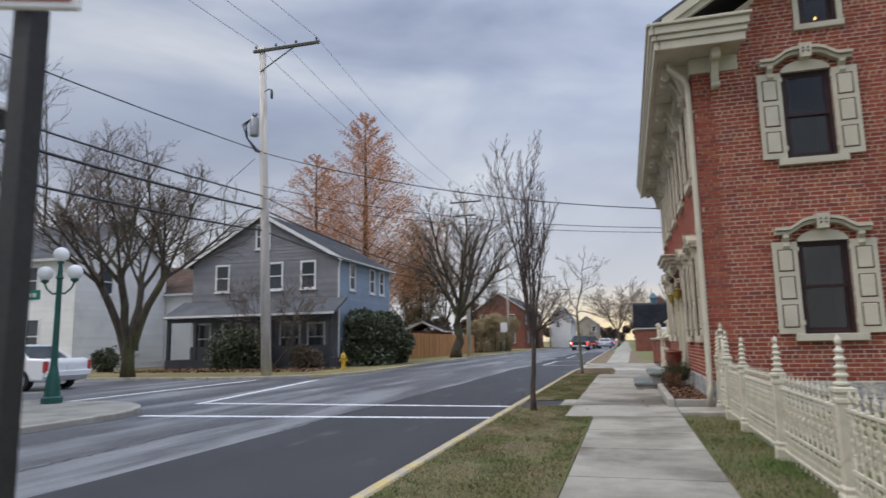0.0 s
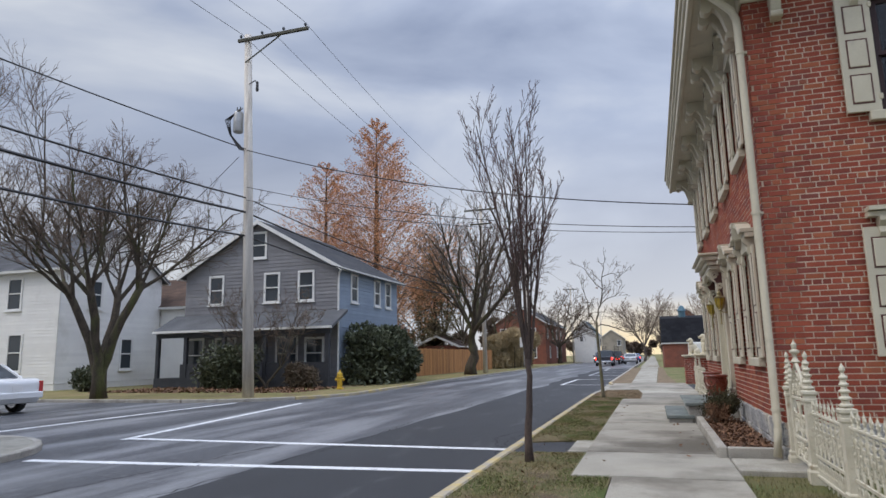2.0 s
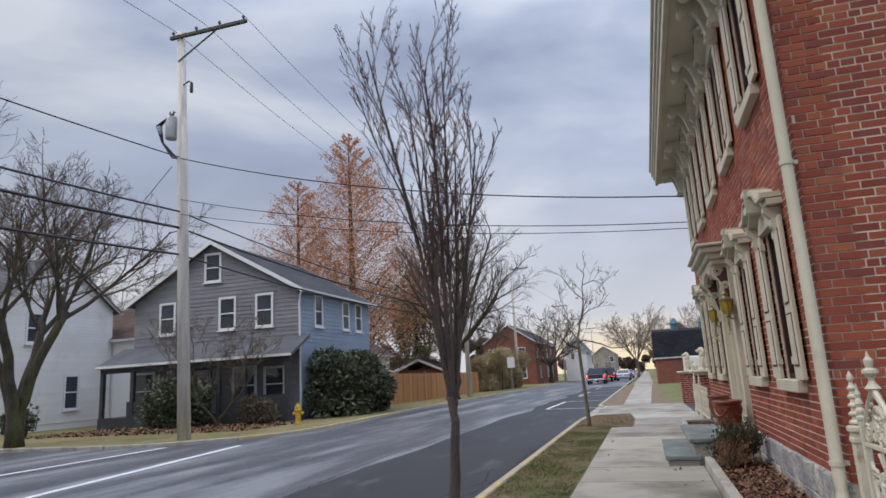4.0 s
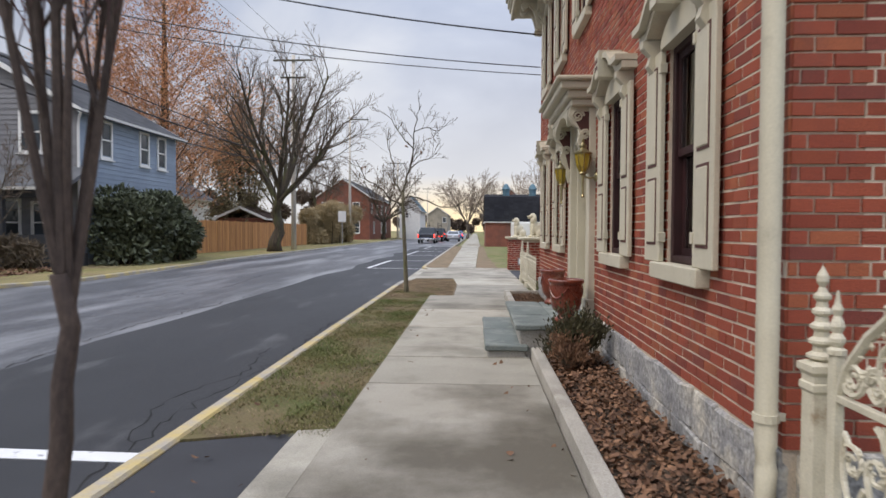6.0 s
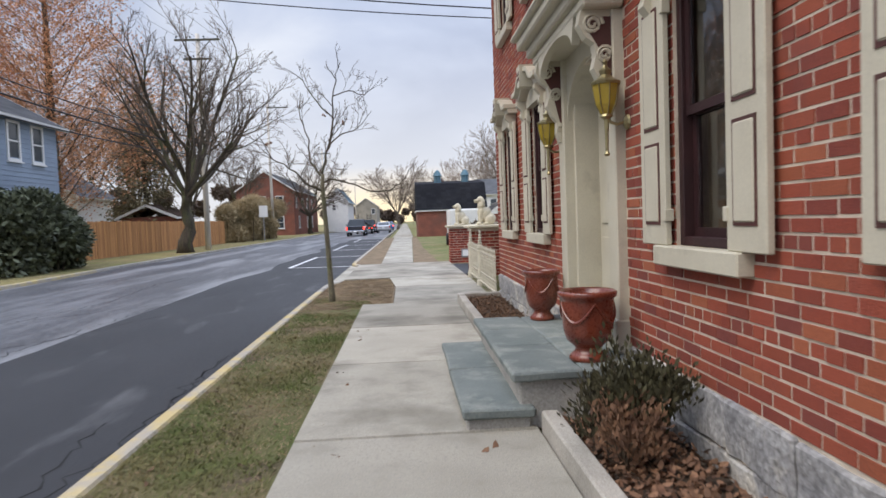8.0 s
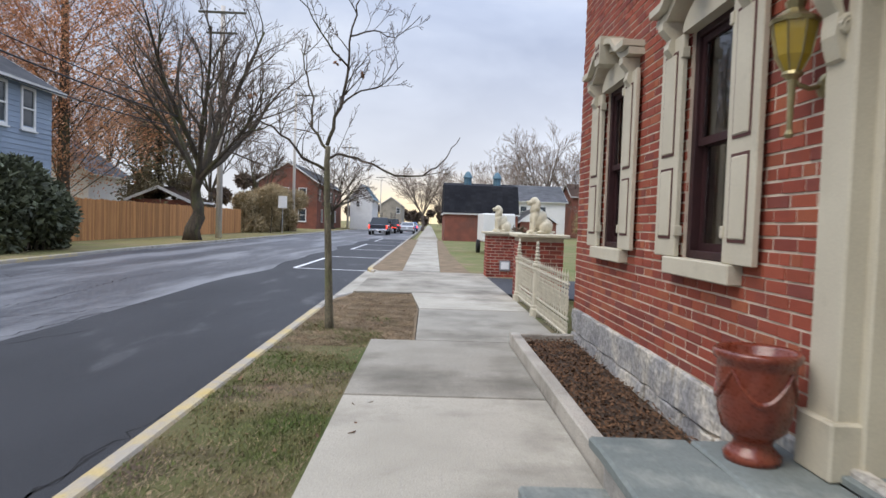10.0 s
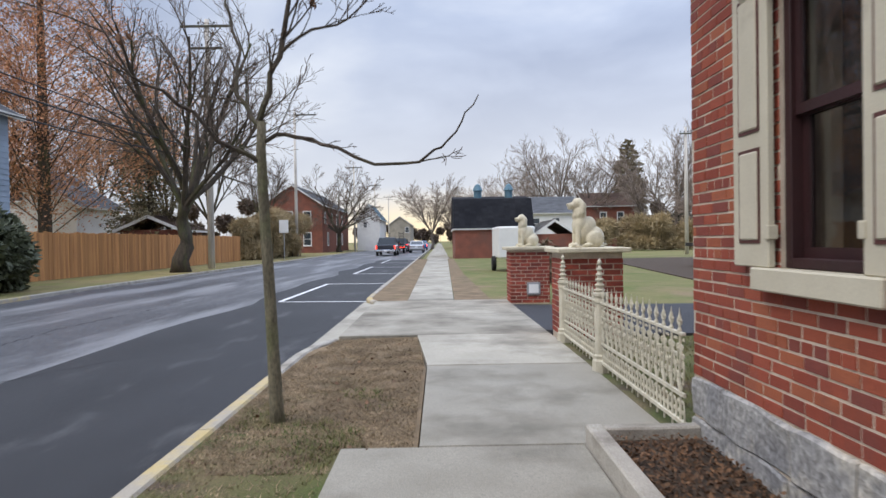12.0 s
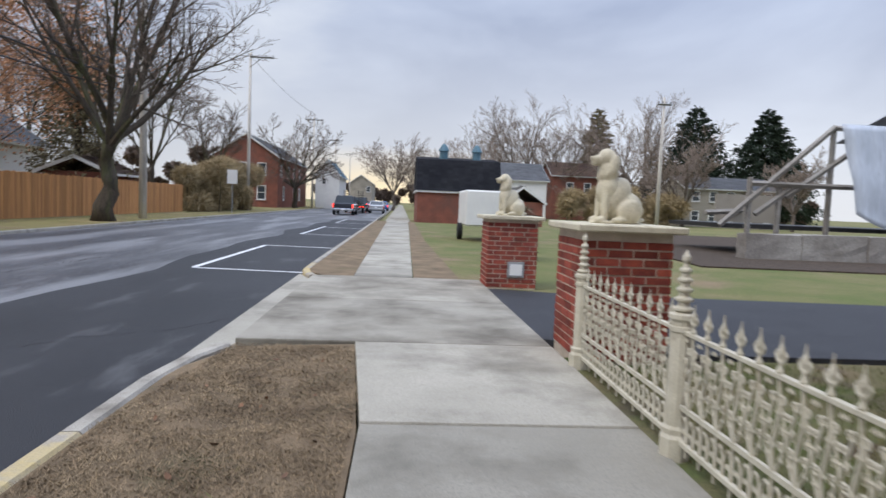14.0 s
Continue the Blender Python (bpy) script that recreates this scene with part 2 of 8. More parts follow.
mat("bark", (0.088, 0.070, 0.052), (0.050, 0.040, 0.031), 7, 0.95, 0.8, 50, stretch=(1, 1, 0.3), grain=0.35, dirt=(0.095, 0.105, 0.038), dirt_scale=1.5, dirt_lo=0.52, dirt_hi=0.72)
mat("bark_dark", (0.085, 0.062, 0.052), (0.052, 0.038, 0.034), 8, 0.95, 0.6, 60, stretch=(1, 1, 0.4), grain=0.3)
mat("bark_pale", (0.17, 0.15, 0.10), (0.10, 0.088, 0.06), 8, 0.95, 0.7, 60, stretch=(1, 1, 0.4), grain=0.35, dirt=(0.16, 0.175, 0.075), dirt_scale=3)
mat("twigs", (0.165, 0.12, 0.09), (0.105, 0.078, 0.062), 3, 0.95, 0, 30, grain=0.2)
mat("conifer_brown", (0.29, 0.245, 0.145), (0.20, 0.175, 0.10), 0.6, 0.9, 0, 20, vary=0.45, island=True)
# far-tree bark and twigs: distance haze painted in as paler colour
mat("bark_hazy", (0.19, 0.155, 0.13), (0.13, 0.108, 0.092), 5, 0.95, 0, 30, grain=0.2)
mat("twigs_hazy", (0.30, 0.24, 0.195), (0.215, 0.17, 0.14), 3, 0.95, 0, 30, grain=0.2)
mat("twigs_red", (0.11, 0.06, 0.055), (0.08, 0.045, 0.045), 3, 0.9, 0, 30, grain=0.2)
mat("leaf_rust", (0.66, 0.36, 0.20), (0.54, 0.28, 0.16), 0.5, 0.9, 0, 20, vary=0.35, island=True)
mat("leaf_dark", (0.105, 0.12, 0.065), (0.075, 0.085, 0.05), 2, 0.6, 0, 20, vary=0.5, island=True)
mat("needle", (0.035, 0.055, 0.032), (0.025, 0.042, 0.028), 1.5, 0.8, 0, 20, vary=0.4, island=True)
mat("shrub_needle", (0.062, 0.058, 0.026), (0.045, 0.036, 0.02), 1.5, 0.8, 0, 20, vary=0.5, island=True)
mat("shrub_twig", (0.17, 0.125, 0.085), (0.105, 0.082, 0.055), 3, 0.9, 0, 20, vary=0.4, island=True)
mat("thicket", (0.46, 0.36, 0.21), (0.33, 0.26, 0.15), 0.6, 0.95, 0, 20, vary=0.35, island=True)
mat("dry_leaf", (0.23, 0.125, 0.07), (0.15, 0.08, 0.05), 8, 0.85, 0.1, 30, vary=0.5, island=True)
mat("pole_wood", (0.66, 0.62, 0.56), (0.52, 0.49, 0.45), 2, 0.93, 0.4, 60, stretch=(3, 3, 0.25), grain=0.2, dirt=(0.36, 0.32, 0.28), dirt_scale=1.5)
mat("arm_wood", (0.10, 0.10, 0.075), (0.07, 0.065, 0.055), 3, 0.9, 0.3, 60)
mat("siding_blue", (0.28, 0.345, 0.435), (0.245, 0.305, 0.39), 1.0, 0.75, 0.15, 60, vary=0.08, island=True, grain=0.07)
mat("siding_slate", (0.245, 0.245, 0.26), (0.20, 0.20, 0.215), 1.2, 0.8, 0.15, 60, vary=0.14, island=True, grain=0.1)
mat("siding_white", (0.82, 0.815, 0.79), (0.76, 0.755, 0.735), 0.8, 0.7, 0.1, 60, vary=0.05, island=True, grain=0.05, dirt=(0.62, 0.61, 0.57), dirt_scale=0.5, dirt_lo=0.55, dirt_hi=0.8)
mat("white_paint", (0.76, 0.76, 0.74), (0.70, 0.70, 0.69), 2, 0.6, 0.1, 60, grain=0.05)
mat("shingle", (0.13, 0.135, 0.145), (0.09, 0.095, 0.105), 1.0, 0.92, 0.4, 40, vary=0.2, island=True, grain=0.2)
mat("shingle_brown", (0.15, 0.095, 0.07), (0.10, 0.065, 0.05), 1.0, 0.92, 0.4, 40, vary=0.2, island=True)
mat("roof_black", (0.016, 0.017, 0.021), (0.024, 0.025, 0.029), 0.5, 0.95, 0.3, 20, vary=0.2, island=True, spec=0.1)
# near-black room surfaces: the shade behind the windows is painted in
mat("room_shade", (0.03, 0.028, 0.027), (0.022, 0.02, 0.02), 2, 0.9, 0.1, 30)
mat("verdigris", (0.11, 0.21, 0.27), (0.08, 0.16, 0.21), 2, 0.7, 0.1, 30)
mat("wood_fence", (0.50, 0.25, 0.10), (0.40, 0.19, 0.08), 1.5, 0.9, 0.3, 60, stretch=(3, 3, 0.4), vary=0.25, grain=0.15)
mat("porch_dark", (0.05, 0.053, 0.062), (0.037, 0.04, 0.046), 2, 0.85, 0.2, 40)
mat("hydrant_yellow", (0.62, 0.40, 0.03), (0.52, 0.32, 0.03), 6, 0.5, 0.1, 60, dirt=(0.3, 0.2, 0.05), dirt_scale=9)
mat("statue", (0.62, 0.57, 0.43), (0.52, 0.47, 0.36), 5, 0.85, 0.3, 90, grain=0.12, dirt=(0.36, 0.32, 0.22), dirt_scale=6, dirt_lo=0.55, dirt_hi=0.75)
mat("lamp_green", (0.015, 0.095, 0.075), (0.012, 0.075, 0.06), 3, 0.45, 0.1, 50)
mat("teal_trim", (0.03, 0.14, 0.14), (0.025, 0.11, 0.11), 3, 0.6, 0.1, 50)
mat("tent", (0.50, 0.545, 0.62), (0.40, 0.445, 0.52), 1.1, 0.35, 0.4, 5, stretch=(2.5, 1, 0.5), grain=0.1)
mat("weathered", (0.34, 0.32, 0.29), (0.24, 0.22, 0.2), 0.8, 0.93, 0.3, 20, grain=0.2, dirt=(0.16, 0.14, 0.12), dirt_scale=0.7)
mat("siding_beige", (0.37, 0.33, 0.27), (0.30, 0.275, 0.23), 0.5, 0.85, 0.1, 40, grain=0.1, dirt=(0.22, 0.2, 0.165), dirt_scale=0.6)
mat("far_brick", (0.26, 0.095, 0.065), (0.19, 0.075, 0.055), 1.5, 0.9, 0.3, 30, grain=0.25, dirt=(0.15, 0.08, 0.065), dirt_scale=0.5)
mat("black_metal", (0.02, 0.02, 0.022), (0.03, 0.03, 0.03), 4, 0.5, 0.1, 60)
mat("galvanised", (0.42, 0.43, 0.44), (0.34, 0.35, 0.36), 5, 0.5, 0.1, 60, metal=0.5)
mat_plain("glass_dark", (0.36, 0.38, 0.40), 0.02, trans=1.0)
mat_plain("glass_house", (0.05, 0.06, 0.07), 0.08)
mat_plain("amber_glass", (0.50, 0.36, 0.05), 0.12, trans=0.35)
mat_plain("globe", (0.85, 0.85, 0.83), 0.35)
mat_plain("wire", (0.015, 0.015, 0.017), 0.6)
# curtain colour carries the indoor shade too
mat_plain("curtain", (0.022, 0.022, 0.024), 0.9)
mat_plain("rubber", (0.012, 0.012, 0.013), 0.85)
mat_plain("car_black", (0.010, 0.011, 0.016), 0.3, coat=1.0)
mat_plain("car_navy", (0.012, 0.016, 0.030), 0.3, coat=1.0)
mat_plain("car_white", (0.75, 0.76, 0.77), 0.35, coat=1.0)
mat_plain("car_grey", (0.06, 0.066, 0.075), 0.32, metal=0.5, coat=1.0)
mat_plain("car_blue", (0.02, 0.12, 0.36), 0.3, coat=1.0)
mat_plain("car_red", (0.25, 0.015, 0.015), 0.3, coat=1.0)
mat_plain("car_silver", (0.42, 0.43, 0.45), 0.3, metal=0.6, coat=1.0)
mat_plain("chrome", (0.6, 0.6, 0.62), 0.2, metal=1.0)
mat_plain("tail_red", (0.5, 0.01, 0.01), 0.25, emit=(1.0, 0.05, 0.03), strength=3.0)
mat_plain("head_lamp", (0.8, 0.8, 0.75), 0.1, emit=(1.0, 0.9, 0.7), strength=4.0)
mat_plain("sign_white", (0.75, 0.75, 0.75), 0.4)
mat_plain("sign_red", (0.45, 0.03, 0.03), 0.4)
mat_plain("sign_green", (0.01, 0.22, 0.13), 0.4)
mat_plain("candle_glow", (1.0, 0.55, 0.15), 0.5, emit=(1.0, 0.5, 0.12), strength=6.0)

# ---- mesh helpers ----


def part(name, bm, material, parent=None, label="", smooth=False):
    """Links a bmesh as one mesh object, under parent if given."""
    me = bpy.data.meshes.new(name)
    bm.normal_update()
    bm.to_mesh(me)
    bm.free()
    me.materials.append(M[material])
    if smooth:
        me.polygons.foreach_set("use_smooth", [True] * len(me.polygons))
    ob = new(name, me)
    if parent is not None:
        ob.parent = parent
        if parent.type == "EMPTY":
            ob.matrix_parent_inverse = parent.matrix_basis.inverted()
    if label:
        ob["label"] = label
    return ob


def thing(name, label, category, at=(0, 0, 0), group="", kind=""):
    """An Empty at the thing's base; its parts are modelled round the origin and move with it."""
    ob = new(name)
    ob.empty_display_size = 0.2
    ob.location = at
    return tagged(ob, label, category, group, kind)


def local(name, bm, material, parent, label="", smooth=False):
    """A part modelled in its parent's own coordinates."""
    ob = part(name, bm, material, None, label, smooth)
    ob.parent = parent
    return ob


def box(bm, x0, x1, y0, y1, z0, z1, bevel=0.0, m=None):
    vs = [bm.verts.new((x, y, z)) for x in (x0, x1) for y in (y0, y1) for z in (z0, z1)]
    fs = [bm.faces.new([vs[i] for i in q]) for q in ((0, 1, 3, 2), (4, 6, 7, 5), (0, 4, 5, 1), (2, 3, 7, 6), (0, 2, 6, 4), (1, 5, 7, 3))]
    if bevel:
        es = list({e for f in fs for e in f.edges})
        r = bmesh.ops.bevel(bm, geom=es, offset=bevel, segments=1, affect="EDGES", profile=0.5)
        vs = list({v for f in r["faces"] for v in f.verts} | {v for v in vs if v.is_valid})
    if m is not None:
        bmesh.ops.transform(bm, matrix=m, verts=vs)
    return vs


def bmbox(*a, **k):
    bm = bmesh.new()
    box(bm, *a, **k)
    return bm


def lathe(bm, profile, n=12, cx=0.0, cy=0.0, m=None):
    """profile: (radius, z) pairs from the bottom up."""
    rings = []
    for r, z in profile:
        rings.append([bm.verts.new((cx + r * math.cos(2 * math.pi * i / n), cy + r * math.sin(2 * math.pi * i / n), z)) for i in range(n)])
    for a, b in zip(rings, rings[1:]):
        for i in range(n):
            bm.faces.new((a[i], a[(i + 1) % n], b[(i + 1) % n], b[i]))
    bm.faces.new(rings[0][::-1])
    bm.faces.new(rings[-1])
    vs = [v for r in rings for v in r]
    if m is not None:
        bmesh.ops.transform(bm, matrix=m, verts=vs)
    return vs


def tube(bm, pts, radii, n=6):
    """A round bar along pts; radii one number or one a point."""
    pts = [Vector(p) for p in pts]
    if not isinstance(radii, (list, tuple)):
        radii = [radii] * len(pts)
    rings = []
    up = Vector((0.13, 0.21, 0.97))
    for i, p in enumerate(pts):
        d = (pts[min(i + 1, len(pts) - 1)] - pts[max(i - 1, 0)]).normalized()
        a = d.cross(up)
        if a.length < 0.05:
            a = d.cross(Vector((1, 0, 0)))
        a.normalize()
        b = d.cross(a)
        rings.append([bm.verts.new(p + (a * math.cos(2 * math.pi * k / n) + b * math.sin(2 * math.pi * k / n)) * radii[i]) for k in range(n)])
    for a, b in zip(rings, rings[1:]):
        for k in range(n):
            bm.faces.new((a[k], a[(k + 1) % n], b[(k + 1) % n], b[k]))
    bm.faces.new(rings[0][::-1])
    bm.faces.new(rings[-1])


def prism(bm, poly, axis, a, b):
    """Extrudes a closed outline of (u, v) from a to b along x, y or z."""
    def at(u, v, w):
        return {"x": (w, u, v), "y": (u, w, v), "z": (u, v, w)}[axis]
    lo = [bm.verts.new(at(u, v, a)) for u, v in poly]
    hi = [bm.verts.new(at(u, v, b)) for u, v in poly]
    n = len(poly)
    fs = [bm.faces.new(lo), bm.faces.new(hi[::-1])]
    for i in range(n):
        fs.append(bm.faces.new((lo[i], hi[i], hi[(i + 1) % n], lo[(i + 1) % n])))
    bmesh.ops.recalc_face_normals(bm, faces=fs)
    return lo + hi


def pieces(name, material, verts_faces, parent=None, kind="stuff", label="", category="", own=False):
    """One joined mesh from plain lists; own: in the parent's coordinates."""
    me = bpy.data.meshes.new(name)
    me.from_pydata(verts_faces[0], [], verts_faces[1])
    me.materials.append(M[material])
    ob = new(name, me)
    ob.parent = parent
    if parent is not None and parent.type == "EMPTY" and not own:
        ob.matrix_parent_inverse = parent.matrix_basis.inverted()
    return tagged(ob, label, category, kind=kind)

# ---- ground, road, pavement ----
ROAD_Z = -0.13


def poly_slab(name, poly, z0, z1, material, label="", category="", kind="structure"):
    bm = bmesh.new()
    prism(bm, poly, "z", z0, z1)
    return tagged(part(name, bm, material), label, category, kind=kind)


poly_slab("ground", [(-900, -500), (900, -500), (900, 1300), (-900, 1300)], -0.6, -0.22, "lawn_far", "wide winter grass ground reaching the horizon", "ground")
poly_slab("road", [(-12.6, -60), (-1.95, -60), (-1.95, 330), (-12.6, 330)], -0.4, ROAD_Z, "asphalt", "damp patched dark asphalt street", "road")
poly_slab("side_road", [(-80, 12.5), (-12.6, 11.0), (-12.6, 24.0), (-80, 22.6)], -0.4, ROAD_Z - 0.004, "asphalt", "dark asphalt side street joining the main street", "road")


def corner_arc(cx, cy, r, a0, a1, n=8):
    return [(cx + r * math.cos(radians(a0 + (a1 - a0) * i / n)), cy + r * math.sin(radians(a0 + (a1 - a0) * i / n))) for i in range(n + 1)]


far_edge = [(-80, 22.5), (-16.0, 22.5), *corner_arc(-15.6, 27.0, 4.5, -90, 0, 8)[1:], (-11.3, 32), (-11.8, 40), (-11.9, 60), (-11.9, 330)]
poly_slab("verge_far", far_edge + [(-80, 330)], -0.35, -0.03, "lawn_verge", "leaf-strewn winter grass verge across the street", "grass")
near_edge = [(-8.9, -60), *corner_arc(-11.6, 9.9, 2.7, 0, 90, 8), (-80, 12.6)]
poly_slab("verge_corner", near_edge + [(-80, -60)], -0.35, -0.03, "concrete", "pale concrete street corner pavement", "pavement")


def kerb_run(name, pts, width, material, label, z=0.0, group="kerbs"):
    """A kerb as one long bevelled bar along a line of (x, y)."""
    bm = bmesh.new()
    rings = []
    for i, p in enumerate(pts):
        p = Vector((*p, 0))
        d = (Vector((*pts[min(i + 1, len(pts) - 1)], 0)) - Vector((*pts[max(i - 1, 0)], 0))).normalized()
        nrm = Vector((-d.y, d.x, 0))
        h = width / 2
        rings.append([bm.verts.new(p + nrm * a + Vector((0, 0, b))) for a, b in ((-h, -0.3), (-h, z - 0.02), (-h + 0.02, z), (h - 0.025, z - 0.003), (h, z - 0.03), (h, -0.3))])
    for a, b in zip(rings, rings[1:]):
        for k in range(6):
            bm.faces.new((a[k], b[k], b[(k + 1) % 6], a[(k + 1) % 6]))
    bm.faces.new(rings[0])
    bm.faces.new(rings[-1][::-1])
    bmesh.ops.recalc_face_normals(bm, faces=bm.faces)
    return tagged(part(name, bm, material), label, "kerb", group, "structure")


def straight(x, y0, y1, step=1.6):
    n = max(1, round((y1 - y0) / step))
    return [(x, y0 + (y1 - y0) * i / n) for i in range(n + 1)]


for a, b in [(-30, -6), (-6, 0.2), (0.2, 3.2), (3.2, 6.2), (6.2, 9.2), (9.2, 12.1), (12.1, 14.9), (14.9, 17.9), (17.9, 20.9), (20.9, 23.2), (23.2, 25.2)]:
    kerb_run("kerb", straight(-1.885, a + 0.006, b - 0.006, 3), 0.14, "kerb_yellow", "worn yellow-painted concrete kerb beside the street")
kerb_run("kerb", [(-1.885, 25.206), (-1.88, 26.3), (-1.80, 27.0), (-1.66, 27.45)], 0.14, "kerb_concrete", "bare concrete kerb curving to the drive apron")
kerb_run("kerb", [(-1.62, 32.95), (-1.76, 33.3), (-1.87, 33.9), (-1.885, 35)], 0.14, "kerb_yellow", "worn yellow-painted concrete kerb beside the street")
for a, b in [(35, 44), (44, 60), (60, 66)]:
    kerb_run("kerb", straight(-1.885, a + 0.006, b - 0.006, 5), 0.14, "kerb_concrete", "bare concrete kerb beside the parking bays")
kerb_run("kerb", [(-1.885, 66.01), (-1.885, 330)], 0.14, "kerb_concrete", "bare concrete kerb far along the street")
kerb_run("kerb", corner_arc(-15.6, 27.0, 4.5, -90, -40, 5), 0.15, "kerb_concrete", "concrete kerb rounding the street corner", -0.02)
kerb_run("kerb", corner_arc(-15.6, 27.0, 4.5, -39.8, 0, 5) + [(-11.3, 32), (-11.6, 36.5)], 0.15, "kerb_yellow", "worn yellow-painted kerb across the street", -0.02)
kerb_run("kerb", [(-11.6, 36.51), (-11.8, 40), (-11.9, 60), (-11.9, 330)], 0.15, "kerb_concrete", "concrete kerb along the far side of the street", -0.02)
kerb_run("kerb", [(-80, 22.5), (-15.65, 22.5)], 0.15, "kerb_concrete", "concrete kerb along the side street", -0.02)
kerb_run("kerb", near_edge[:-1], 0.15, "kerb_concrete", "concrete kerb rounding the near street corner", -0.02)

# grass on this side
poly_slab("grass_strip", [(-1.815, -60), (-0.43, -60), (-0.43, 10.53), (-0.83, 10.53), (-0.83, 12.27), (-1.815, 12.17)], -0.35, -0.015, "lawn", "patchy winter grass strip between kerb and pavement", "grass")
poly_slab("grass_strip", [(-1.815, 13.2), (-1.1, 13.45), (-0.84, 13.5), (-0.84, 22.72), (-0.9, 22.9), (-1.815, 23.2)], -0.35, -0.015, "lawn", "worn green and brown grass strip beside the street", "grass")
poly_slab("grass_strip", [(-1.815, 23.21), (-0.9, 22.91), (-0.83, 22.73), (-0.35, 22.74), (-0.35, 25.3), (-0.52, 27.6), (-1.5, 27.42), (-1.8, 26.6), (-1.815, 25.2)], -0.35, -0.017, "lawn_straw", "straw-brown dead grass round the young street tree", "grass")
poly_slab("ramp_patch", [(-1.815, 12.18), (-1.1, 12.27), (-1.1, 13.44), (-1.815, 13.19)], -0.35, -0.03, "asphalt_drive", "dark asphalt patch filling the grass strip", "asphalt")
poly_slab("ramp_patch", [(-1.09, 12.28), (-0.845, 12.29), (-0.845, 13.48), (-1.09, 13.43)], -0.35, -0.008, "concrete", "triangular concrete infill beside the pavement", "concrete")
poly_slab("lawn_house", [(0.86, -60), (30, -60), (30, 11.9), (0.86, 11.9)], -0.35, -0.05, "lawn", "thin winter lawn behind the iron fence", "grass")
poly_slab("grass_strip", [(-1.815, 33.5), (-1.4, 33.0), (-0.93, 33.0), (-1.05, 66), (-1.815, 66)], -0.35, -0.012, "lawn_straw", "straw-brown grass strip beside the parking bays", "grass")
poly_slab("lawn_side", [(0.12, 33.0), (1.25, 32.9), (1.29, 31.92), (2.4, 31.62), (12, 31.22), (60, 31.22), (60, 66), (0.35, 66)], -0.35, -0.02, "lawn_side", "green lawn beside the pavement past the drive", "grass")
poly_slab("lawn_border", [(0.125, 33.05), (0.95, 33.0), (0.75, 44), (0.8, 66), (0.39, 66)], -0.35, -0.016, "lawn_straw", "dead brown grass bordering the pavement", "grass")
poly_slab("lawn_yard", [(1.365, 22.8), (60, 22.8), (60, 27.6), (1.365, 27.3)], -0.35, -0.02, "lawn", "green lawn behind the iron fence", "grass")
poly_slab("driveway", [(1.25, 28.1), (2.4, 27.5), (60, 27.75), (60, 31.2), (12, 31.2), (2.4, 31.6), (1.28, 31.9)], -0.35, -0.012, "asphalt_drive", "fresh black asphalt driveway between the brick pillars", "driveway")
poly_slab("yard_bank", [(7.5, 37.5), (60, 34.8), (60, 60), (10, 60)], -0.35, 0.02, "soil", "bare brown earth bank along the ruined wall", "earth")

# newer asphalt beside the kerb, with cracks along its edges
rnd = random.Random(12)
edge = [(-4.9 + 0.5 * noise.noise((0.0, i * 0.35, 4.0)), -20 + i * 1.5) for i in range(60)]
poly_slab("asphalt_strip", [(-1.96, -20)] + [(-1.96, edge[-1][1])] + edge[::-1], -0.3, ROAD_Z + 0.0025, "asphalt_patch", "darker strip of newer asphalt beside the kerb", "road")


def crack(pts, w, seed):
    """A thin wandering crack lying in the road."""
    r = random.Random(seed)
    line = []
    for (x0, y0), (x1, y1) in zip(pts, pts[1:]):
        n = max(2, int(math.hypot(x1 - x0, y1 - y0) / 0.12))
        for i in range(n):
            line.append((x0 + (x1 - x0) * i / n + r.gauss(0, 0.03), y0 + (y1 - y0) * i / n + r.gauss(0, 0.03)))
    vs, fs = [], []
    for i, (x, y) in enumerate(line):
        k = w * r.uniform(0.3, 1.6)
        vs += [(x - k, y + k * 0.2, ROAD_Z + 0.0045), (x + k, y - k * 0.2, ROAD_Z + 0.0045)]
        if i:
            fs.append((2 * i - 2, 2 * i - 1, 2 * i + 1, 2 * i))
    return pieces("road_crack", "crack", (vs, fs), None, "structure", "dark ragged crack in the asphalt", "crack")


for i, c in enumerate((
    [(-2.15, 12.6), (-2.3, 14.0), (-2.12, 16.5), (-2.2, 19.5)],
    [(-2.3, 13.4), (-2.6, 14.6), (-2.3, 15.6), (-2.5, 17.2)],
    [(-2.0, 16.2), (-2.2, 18.5), (-2.05, 21)],
    [(-5.0, 9), (-4.8, 14), (-5.2, 19), (-4.9, 25)],
    [(-8.0, 18.5), (-6.6, 19.6), (-5.2, 21.0), (-4.3, 23.5)],
    [(-9.4, 24), (-7.3, 23.0), (-5.4, 24.6), (-4.4, 26.6), (-3.2, 28)],
    [(-6.8, 23.1), (-6.4, 26.0), (-6.9, 30), (-6.5, 36)],
    [(-9.8, 30), (-8.0, 28.5), (-6.5, 29.4)],
    [(-6.0, 4), (-6.3, 9), (-5.9, 13)],
    [(-3.3, 28), (-2.4, 28.6), (-2.0, 29.5)],
)):
    crack(c, 0.009, i)

# parking bays and crossings
paint = tagged(new("road_markings"), "worn white painted road lines", "road marking", kind="structure")


